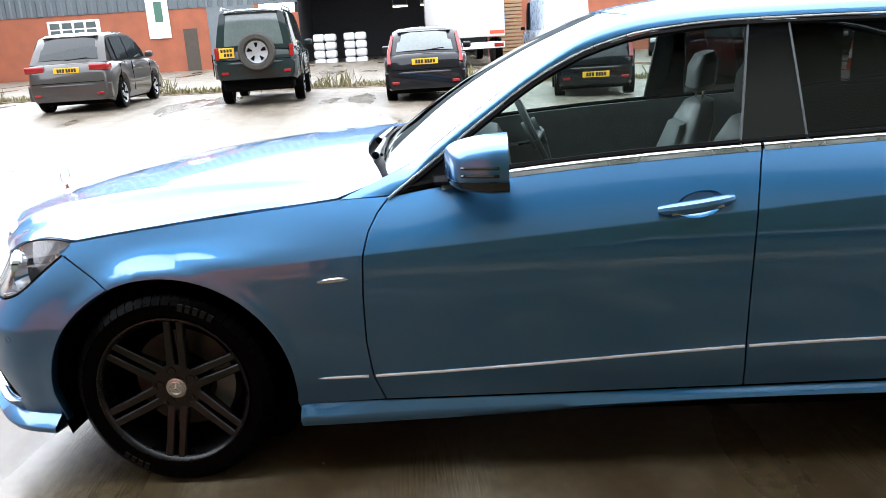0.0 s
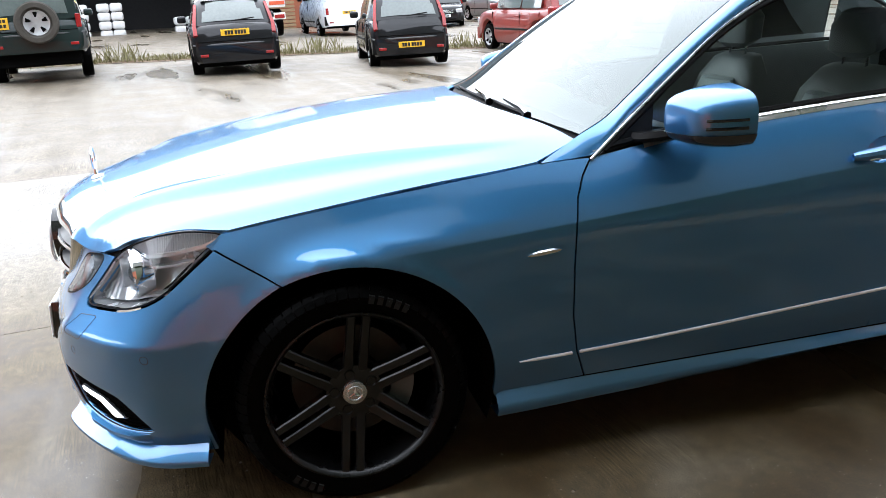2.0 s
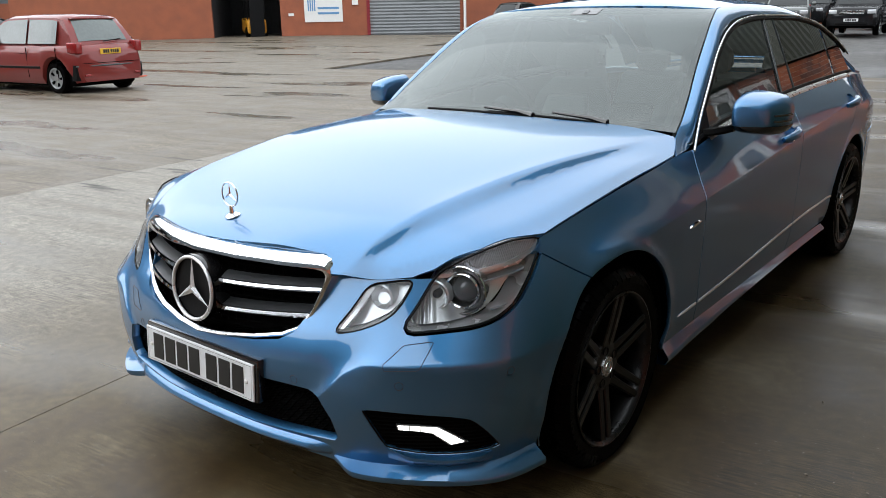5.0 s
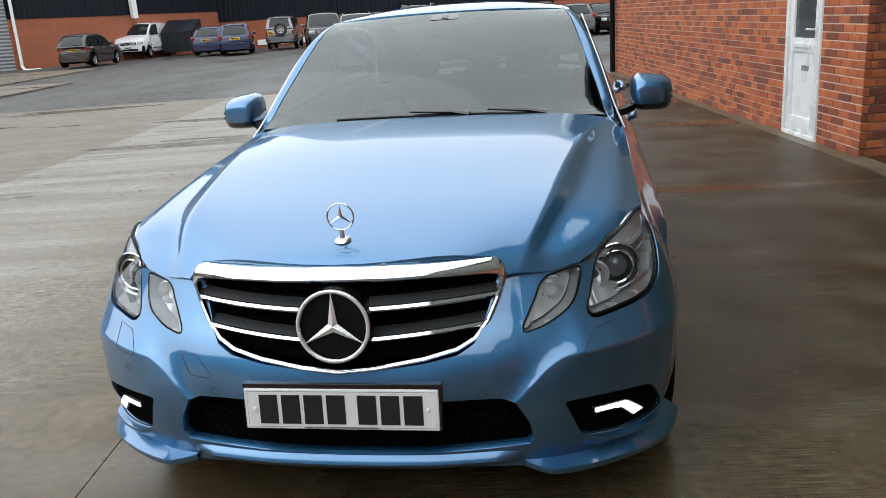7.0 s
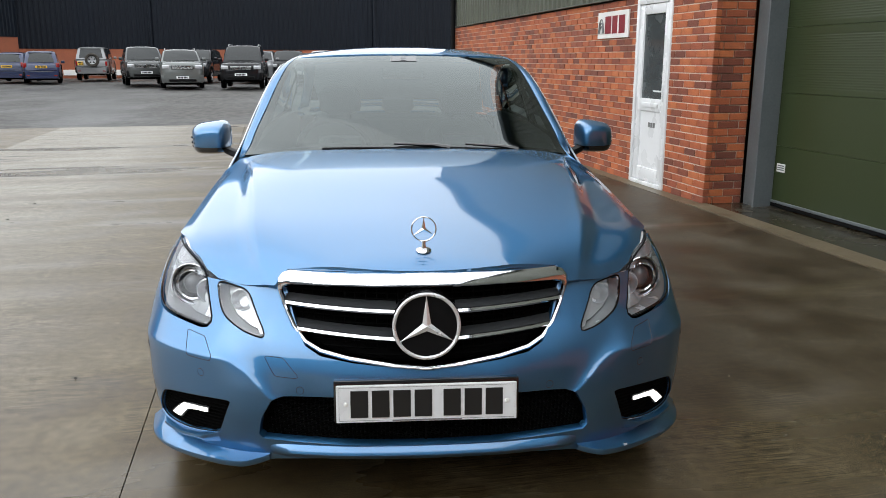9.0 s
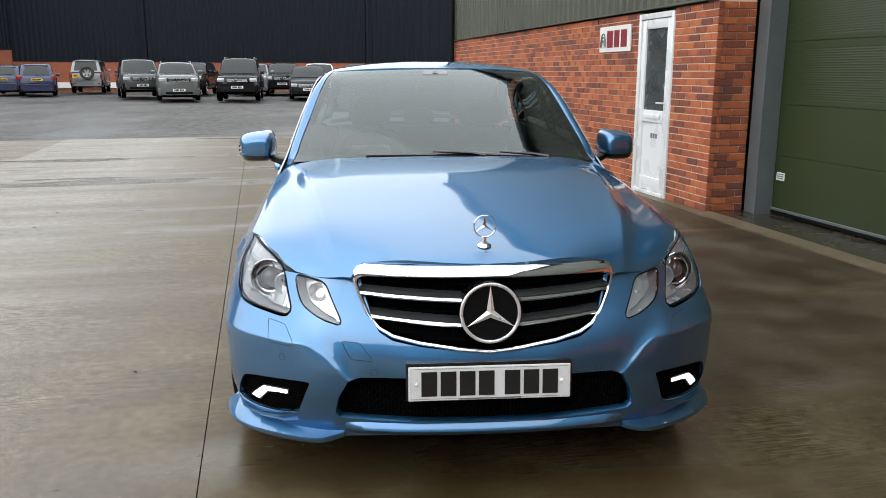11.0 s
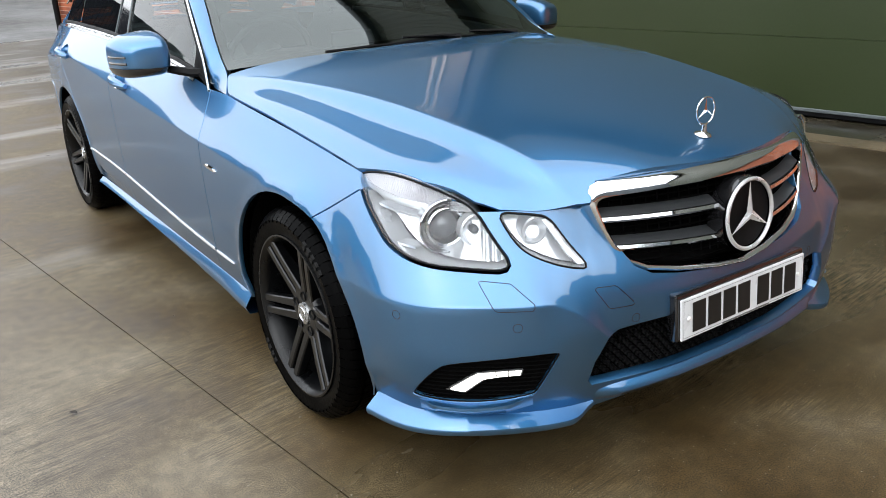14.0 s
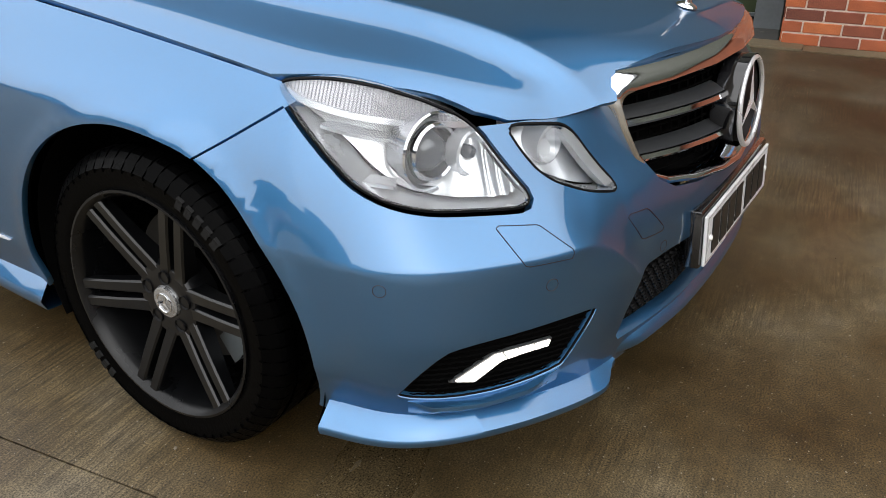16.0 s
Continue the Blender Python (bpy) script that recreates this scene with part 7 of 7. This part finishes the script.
SILVER_PAINT = car_paint("silver car paint", (.22, .225, .23), .6, .4, coat=.8)
DARK_GREY = car_paint("dark grey car paint", (.011, .012, .014), .1, .5, coat=.4, spec=.15)

# near row, tails towards the yard
parked_car("grey-brown compact people carrier, rear towards the yard", stand(-15.82, -8.13, -81.8), 4.38, 1.83, 1.63, 1.02, .86, 1.15, 1.95, 3.75, 4.2, .92, 2.65, .9, .325, GREY_BROWN, rear_lamp="side", lower=GREY_BROWN)
parked_car("dark green off-road car with spare wheel on tail door", stand(-15.73, -4.13, -80.4), 4.5, 1.79, 1.93, 1.12, 1.02, 1.35, 1.75, 4.35, 4.46, 1.1, 2.54, .75, .37, DK_GREEN, glass=CAR_GLASS, rear_lamp="low", spare=True, rails=True, category="off-road car", lower=WORN_BUMPER, clear=.50)
parked_car("black five-door hatchback with tall tail lights, wet", stand(-15.25, -.4, -86.5), 4.17, 1.70, 1.42, .92, .78, 1.2, 1.9, 3.55, 4.02, .88, 2.615, .85, .31, BLACK_PAINT, glass=CAR_GLASS, rear_lamp="tall")
parked_car("small black three-door hatchback with tall tail lights", stand(-15.23, 3.17, -92.9), 3.8, 1.64, 1.46, .93, .78, 1.1, 1.7, 3.3, 3.68, .86, 2.46, .72, .29, BLACK_PAINT, glass=CAR_GLASS, rear_lamp="tall", low_plate=True)
parked_car("red compact people carrier with pale roof reflections", stand(-16.85, 7.1, -82), 4.26, 1.80, 1.60, 1.0, .86, 1.05, 1.75, 3.75, 4.1, .9, 2.69, .85, .325, RED_PAINT, glass=CAR_GLASS, rear_lamp="side")


SUV = dict(L=4.7, W=1.9, H=1.86, belt=1.15, nose_z=1.05, cowl=1.3, ws_top=1.9, roof_end=4.35, tail=4.6, tail_z=1.1, wheelbase=2.75, front_oh=.88, r=.37)


def suv(label, pq, turn, paint, **kw):
    p, q = pq
    w = yard(p, q)
    d = dict(SUV)
    d.update(kw)
    return parked_car(label, stand(w.x, w.y, 7.6 + turn), paint=paint, category="off-road car", **d)


HATCH = dict(L=4.2, W=1.75, H=1.48, belt=.94, nose_z=.8, cowl=1.2, ws_top=1.9, roof_end=3.55, tail=4.05, tail_z=.9, wheelbase=2.6, front_oh=.85, r=.31)


def hatch(label, pq, turn, paint, **kw):
    p, q = pq
    w = yard(p, q)
    d = dict(HATCH)
    d.update(kw)
    return parked_car(label, stand(w.x, w.y, 7.6 + turn), paint=paint, **d)


# far rows
hatch("dark brown small hatchback, rear towards the yard", (-21.95, 35.04), 178.8, GREY_BROWN, L=3.9, W=1.68, H=1.52)
w = yard(-22.25, 43.31)
parked_car("white panel van with dark nose bumper", stand(w.x, w.y, 5.5), 4.8, 1.9, 1.95, 1.25, 1.0, .95, 1.65, 4.65, 4.78, 1.3, 3.1, .85, .33, WHITE_PAINT, category="van", van=True, rear_lamp="low")
hatch("deep blue hatchback with yellow rear plate", (-17.11, 40.32), 182.7, BLUE_PAINT, L=4.3)
hatch("deep blue tall hatchback beside another blue car", (-15.43, 38.61), 191.9, BLUE_PAINT, H=1.55)
suv("white and silver off-road car with covered spare wheel", (-13.80, 43.66), 184.4, SILVER_PAINT, spare=True, rear_lamp="low", L=4.6, W=1.8, H=1.80)
suv("grey off-road car facing the yard", (-10.12, 35.32), 11.7, MID_GREY, grille_bright=False, H=1.78, W=1.88)
suv("pale grey sport utility car with dark grille", (-8.06, 32.24), 7, PALE_GREY, H=1.65, L=4.6, W=1.86, rails=True)
suv("black off-road car with roof rails, facing the yard", (-5.22, 32.01), -2.9, BLACK_PAINT, H=1.85, L=4.6, rails=True)
suv("dark off-road car behind the front row", (-7.8, 39.6), -8, BLACK_PAINT, H=1.7)
suv("silver pickup behind the front row", (-4.6, 40.2), -6, SILVER_PAINT, H=1.65)
hatch("dark grey estate car with bright grille, facing the yard", (-2.0, 34.27), -3.2, DARK_GREY, L=4.8, W=1.86, H=1.54, belt=.98, wheelbase=2.8, front_oh=.95, roof_end=4.4, tail=4.65, cowl=1.4, ws_top=2.1, grille_bright=True)
suv("dark car behind the estate car", (-3.0, 40.4), -4, BLACK_PAINT, H=1.7)
suv("white van-like car behind the cones", (-1.0, 40.7), -4, WHITE_PAINT, H=1.7)
suv("dark pickup with bright front bar and bonnet scoop", (.85, 37.16), -6, DARK_GREY, H=1.68, W=1.82, grille_bright=True)
hatch("grey hatchback with yellow rear plate, tail to the yard", (2.2, 35.8), 188, MID_GREY)
hatch("black saloon facing the yard beside the hatchback", (4.1, 36.6), 8, BLACK_PAINT, H=1.42)
hatch("dark grey small car beside the workshop corner", (6.1, 37.3), 2, DARK_GREY)
hatch("black coupe parked along the brick building", (-27.5, 11.9), 75, BLACK_PAINT, H=1.36)
hatch("dark saloon far across the yard", (-36.5, 9.0), 70, BLACK_PAINT, H=1.42)
hatch("silver hatchback far across the yard", (-38.5, 12.5), 95, SILVER_PAINT)
hatch("pale hatchback far across the yard", (-40, 16.0), 95, SILVER_PAINT)
w = yard(-34.3, 3.4)
parked_car("white high-roofed panel van, rear doors to the yard", stand(w.x, w.y, -84), 5.5, 1.98, 2.5, 1.3, 1.05, .9, 1.6, 5.4, 5.48, 1.35, 3.3, .9, .34, WHITE_PAINT, category="van", van=True, rear_lamp="low")

# articulated lorry's tail
lorry = thing("lorry", "white box lorry with red tail lights, seen from behind", "lorry", yard_pose(-36.2, -.2, -90))
part("box_body", box((-1.25, -4.2, 1.05), (1.25, 4.2, 3.9), .03, 2), surface("white lorry box", (.62, .61, .58), .45, 0, .12, 1.5), lorry)
part("chassis", box((-.5, -4.2, .65), (.5, 4.2, 1.05), .02), BLACK, lorry)
rbar = part("tail_bar", box((-1.22, 4.12, .62), (1.22, 4.22, .86), .01), SIGN_WHITE, lorry)
for sg in (1, -1):
    part("tail_light", box((sg * 1.0 - .18, 4.22, .66), (sg * 1.0 + .18, 4.26, .80), .01), TAIL_RED, rbar)
    part("marker", box((sg * .95 - .28, 4.205, 1.14), (sg * .95 + .28, 4.225, 1.27), .005), CONE_ORANGE, lorry)
    for yy in (2.3, 3.3, -3.0):
        wl = part("wheel", lathe([(.001, .10), (.25, .12), (.30, .15), (.48, .15), (.5, .10), (.5, -.12), (.001, -.12)], 28), RUBBER, lorry)
        wl.matrix_basis = Matrix.Translation((sg * 1.05, yy, .5)) @ pose(0, 0, 0, 0, 0, 0 if sg > 0 else 180)
part("side_curtain", box((-1.275, -4.1, 1.1), (-1.252, 4.1, 3.8)), SIGN_BLUE, lorry)
part("cab", box((-1.2, -6.4, .5), (1.2, -4.5, 3.2), .12, 3), WHITE_PAINT, lorry)

# fork-lift in the open bay
fork = thing("forklift", "yellow forklift truck in the dark open bay", "forklift", Matrix.Translation(shut.matrix_world @ Vector((U[1] - 1.7, 1.6, 0))) @ pose(0, 0, 0, 0, 0, 60))
part("body", box((-.55, -1.0, .25), (.55, .9, 1.05), .12, 3), YELLOW, fork)
part("counterweight", box((-.56, .7, .3), (.56, 1.15, 1.15), .12, 3), YELLOW, fork)
for sx in (-.5, .5):
    for yy in (-.85, .5):
        part("cage_post", tube([(sx, yy, 1.0), (sx * .95, yy + .05, 2.1)], .035, 8), BLACK, fork)
    part("wheel", lathe([(.001, .1), (.3, .1), (.32, 0), (.3, -.1), (.001, -.1)], 20), RUBBER, fork).matrix_basis = Matrix.Translation((sx, -.6, .32))
part("cage_roof", box((-.52, -.9, 2.08), (.52, .6, 2.13), .01), BLACK, fork)
part("mast", box((-.4, -1.2, .1), (.4, -1.1, 2.2), .01), BLACK, fork)

# two lit tubes under the store's ceiling
for u in (47.6, 49.2):
    tube_lamp = thing("tube_lamp", "lit yellowish fluorescent tube in the open store", "lamp", west.matrix_world @ Matrix.Translation((u, 4.5, 3.1)), "store lamps")
    part("housing", box((-.45, -.08, .04), (.45, .08, .12), .01), STEEL_GREY, tube_lamp)
    part("lit_tube", tube([(-.42, 0, 0), (.42, 0, 0)], .045, 8), glowing("lit tube", (1.0, .82, .35), 1.6), tube_lamp)
    for sx in (-.4, .4):
        part("hanger", tube([(sx, 0, .12), (sx, 0, 2.1)], .012, 6), STEEL_GREY, tube_lamp)
# sacks and pallets in the open store
for i, (u, d, n) in enumerate(((43.4, .8, 4), (45.0, 1.0, 4), (48.5, .9, 2))):
    base = west.matrix_world @ Vector((u, d, 0))
    stack = thing("sack_stack", "stack of white plastic sacks on a pallet", "sack stack", Matrix.Translation(base) @ pose(0, 0, 0, 0, 0, 97), "sack stacks")
    part("pallet", box((-.6, -.6, .0), (.6, .6, .14), .01), PALLET, stack)
    for k in range(n):
        for a in (-.3, .3):
            part("sack", box((a - .29, -.58, .15 + .42 * k), (a + .29, .58, .55 + .42 * k), .12, 3), SACK, stack)
base = west.matrix_world @ Vector((53.0, -1.0, 0))
pal = thing("pallet_stack", "tall stack of bare wooden pallets", "pallet stack", Matrix.Translation(base) @ pose(0, 0, 0, 0, 0, 97))
for k in range(16):
    part("pallet", box((-.6, -.5, .03 + .18 * k), (.6, .5, .16 + .18 * k), .01), PALLET, pal)

# weedy verge between the bays
verge = bmesh.new()
rnd_ = random.Random(4)
for i in range(5200):
    q = rnd_.uniform(-14, 7.5)
    w = Vector((-18.9 + rnd_.gauss(0, .3), q, 0))
    h = rnd_.uniform(.05, .22) * (2.6 if math.sin(q * 1.3) + .5 * math.sin(q * 3.7) > .55 and rnd_.random() < .4 else 1)
    z0 = ground_z(w.x, w.y) - .02
    lean = Vector((rnd_.gauss(0, .35), rnd_.gauss(0, .35), 1)).normalized()
    tip = Vector((w.x, w.y, z0)) + lean * h
    side_ = Vector((rnd_.uniform(-1, 1), rnd_.uniform(-1, 1), 0)).normalized() * rnd_.uniform(.008, .022)
    a, b, c, d = (verge.verts.new(p) for p in (Vector((w.x, w.y, z0)), Vector((w.x, w.y, z0)).lerp(tip, .6) + side_, tip, Vector((w.x, w.y, z0)).lerp(tip, .6) - side_))
    verge.faces.new((a, b, c, d))
tagged(part("verge_plants", verge, LEAF, None, smooth_faces=False), "straggling dry weeds along the yard's edge", "weeds", kind="stuff")
strip_bm = bmesh.new()
rows = [[strip_bm.verts.new((x, y, ground_z(x, y) + .012)) for x in (-19.4, -18.9, -18.35 + .12 * math.sin(y * 2.3))] for y in np.linspace(-15, 8, 60)]
for a, b in zip(rows, rows[1:]):
    for i in range(2):
        strip_bm.faces.new((a[i], a[i + 1], b[i + 1], b[i]))
tagged(part("verge_soil", strip_bm, TWIG, None), "brown earth strip under the weeds", "verge", kind="structure")

# closed waste container between the van and the blue cars
w = yard(-20.3, 44.4)
bin_ = thing("waste_container", "dark navy steel waste container with a ribbed sloping lid", "waste container", pose(w.x, w.y, ground_z(w.x, w.y), 0, 0, 8))
part("tub", prism([(-.85, .18), (.85, .18), (.95, 1.35), (-.95, 1.35)], lambda a, b: (-.95, a, b), (1.9, 0, 0)), BIN_NAVY, bin_, smooth_faces=False)
part("lid", prism([(-1.0, 1.36), (.98, 1.36), (.98, 2.02), (.75, 2.05)], lambda a, b: (-.98, a, b), (1.96, 0, 0)), BIN_NAVY, bin_, "sloping ribbed lid", smooth_faces=False)
for k in range(5):
    part("rib", box((-.9 + .42 * k, -.99, .25), (-.82 + .42 * k, -.90, 1.33), .01), BIN_NAVY, bin_)
for sx in (-.8, .8):
    for sy in (-.7, .7):
        part("wheel", lathe([(.001, .04), (.08, .04), (.09, 0), (.08, -.04), (.001, -.04)], 16), RUBBER, bin_).matrix_basis = Matrix.Translation((sx, sy, .09))

# cones, beams, blocks
def cone(pq):
    c = thing("traffic_cone", "orange traffic cone with pale band and square foot", "traffic cone", yard_pose(*pq), "traffic cones")
    part("foot", box((-.19, -.19, 0), (.19, .19, .035), .01), CONE_ORANGE, c)
    part("cone_body", lathe([(.135, .03), (.028, .70), (.001, .71)], 20, "z"), CONE_ORANGE, c)
    part("band", lathe([(.098, .285), (.062, .50), (.060, .50)], 20, "z"), SIGN_WHITE, c)


for pq in ((-.65, 31.6), (.6, 30.4), (-20.15, 7.89)):
    cone(pq)
for pq, ln_, turn in (((-.2, 21.6), 2.3, -3), ((-1.9, 27.5), 2.0, 60)):
    bmm = tagged(finish("timber_beam", box((-ln_ / 2, -.12, 0), (ln_ / 2, .12, .2), .02), TIMBER), "dark wet timber baulk lying on the ground", "beam")
    bmm.matrix_world = yard_pose(*pq, turn)
for pq, turn in (((-.86, 8.7), 60), ((-.62, 7.6), 40)):
    bmm = tagged(finish("wood_offcut", box((-.3, -.06, 0), (.3, .06, .07), .01), TIMBER), "short dark timber offcut on wet concrete", "offcut")
    bmm.matrix_world = yard_pose(*pq, turn)

# grit and a dead leaf on the concrete
gr = random.Random(31)
grit = bmesh.new()
for _ in range(700):
    x, y = gr.uniform(-5.5, 2.4), gr.uniform(-4.5, 7.5)
    r = gr.choice((.002, .003, .003, .004, .006))
    z = ground_z(x, y) + .004
    c = [grit.verts.new((x + r * math.cos(a + gr.uniform(-.3, .3)), y + r * math.sin(a) * gr.uniform(.6, 1.1), z)) for a in (0, 1.3, 2.5, 3.8, 5.0)]
    top = grit.verts.new((x, y, z + r * .8))
    for i in range(5):
        grit.faces.new((c[i], c[(i + 1) % 5], top))
grit_ob = thing("grit", "fine stone grit scattered over wet concrete", "grit", kind="stuff")
part("grains", grit, surface("grit", (.20, .17, .13), .8, 0, .3), grit_ob, smooth_faces=False)
for x, y, turn in ((-1.5, .45, 40), (-3.59, 5.24, 100), (-3.33, 5.96, 10), (-3.48, 4.38, 70)):
    lf = thing("dead_leaf", "small dark brown dead leaf on concrete", "leaf", pose(x, y, ground_z(x, y) + .006, 0, 0, turn))
    bm = bmesh.new()
    add_rings(bm, [[(-.006 * k_, y_, .003 + .004 * abs(y_) * 10), (0, y_, .0), (.006 * k_, y_, .003 + .002 * k_)] for y_, k_ in ((-.014, .1), (-.008, 1), (0, 1.3), (.008, .9), (.015, .1))], closed=False)
    part("blade", bm, surface("dead leaf", (.02, .013, .008), .6, 0, .3), lf)


# ---- brickwork of the workshop ----
def brick_material(name, source, socket):
    m, t, b = nodes_of(name)
    put(b, Roughness=.78)
    src = t.nodes.new(source)
    tone = ramp(t, src.outputs[socket], [(0, (.10, .028, .020)), (.12, (.20, .048, .024)), (.3, (.40, .095, .030)), (.5, (.50, .125, .036)), (.72, (.58, .17, .050)), (.88, (.34, .080, .032)), (1, (.12, .034, .025))]).outputs[0]
    big, fine = noise_tex(t, 14, 5), noise_tex(t, 160, 5)
    col = mixed(t, .45, tone, mixed(t, 1.0, tone, ramp(t, big.outputs[0], [(.3, (.45, .42, .42)), (.7, (1, 1, 1))]).outputs[0], "MULTIPLY"))
    col = mixed(t, .25, col, ramp(t, fine.outputs[0], [(.35, (.12, .03, .02)), (.7, (.55, .2, .1))]).outputs[0])
    t.links.new(col, b.inputs["Base Color"])
    bump(t, b, fine.outputs[0], .4, .004)
    return m


BRICK_ONE = brick_material("facing brick", "ShaderNodeObjectInfo", "Random")
BRICK_RUN = brick_material("facing brickwork", "ShaderNodeNewGeometry", "Random Per Island")


def brick_mesh(length, depth=.06):
    bm = box((0, 0, 0), (depth, length, .065), .004)
    me = bpy.data.meshes.new("brick")
    bm.to_mesh(me)
    bm.free()
    me.materials.append(BRICK_ONE)
    return me


BR = {}
joined = bmesh.new()
jr = random.Random(9)
count = [0]


def lay(place, turn, length, near):
    """One brick with its near end at place, in the wall's own frame."""
    if near and count[0] < 300:
        key = round(length, 3)
        if key not in BR:
            BR[key] = brick_mesh(length)
        ob = new("brick", BR[key])
        ob.parent = wall_east
        ob.matrix_basis = Matrix.Translation(place) @ pose(0, 0, 0, 0, 0, turn)
        count[0] += 1
    else:
        m = Matrix.Translation(place) @ pose(0, 0, 0, 0, 0, turn)
        vs = [joined.verts.new(m @ Vector((x, y, z))) for x in (0, .05) for y in (0, length) for z in (0, .065)]
        for qd in ((0, 1, 3, 2), (0, 4, 5, 1), (2, 3, 7, 6), (0, 2, 6, 4), (1, 5, 7, 3)):
            joined.faces.new([vs[i] for i in qd])


def course(q0, q1, row, near):
    z = .004 + .075 * row
    q = q0
    first = .1025 if row % 2 else .215
    while q < q1 - .02:
        ln_ = min(first, q1 - q - .002)
        lay(Vector((jr.uniform(-.0015, .0015), q, z)), 0, ln_, near)
        q += ln_ + .010
        first = .215


for row in range(28):
    course(0, DOOR_Q0 - .004, row, True)
    # the return beside the wide door
    z = .004 + .075 * row
    p = .062
    for ln_ in ((.1525, .19) if row % 2 else (.04, .215, .08)):
        lay(Vector((p + ln_, 0, z)), 90, ln_, True)
        p += ln_ + .010
for row in range(8):
    course(OPEN_Q - 1.58, OPEN_Q, row, True)
for row in range(28):
    course(DOOR_Q1 + .006, WALL_END, row, False)
    if row >= 8:
        course(OPEN_Q - 1.58, OPEN_Q, row, False)
    z = .004 + .075 * row
    p = .062
    for ln_ in ((.1525, .19) if row % 2 else (.04, .215, .08)):
        lay(Vector((p, OPEN_Q, z)), -90, ln_, False)
        p += ln_ + .010
bw = part("brickwork", joined, BRICK_RUN, wall_east, "weathered orange-red brickwork", smooth_faces=False)
bw["kind"] = "stuff"
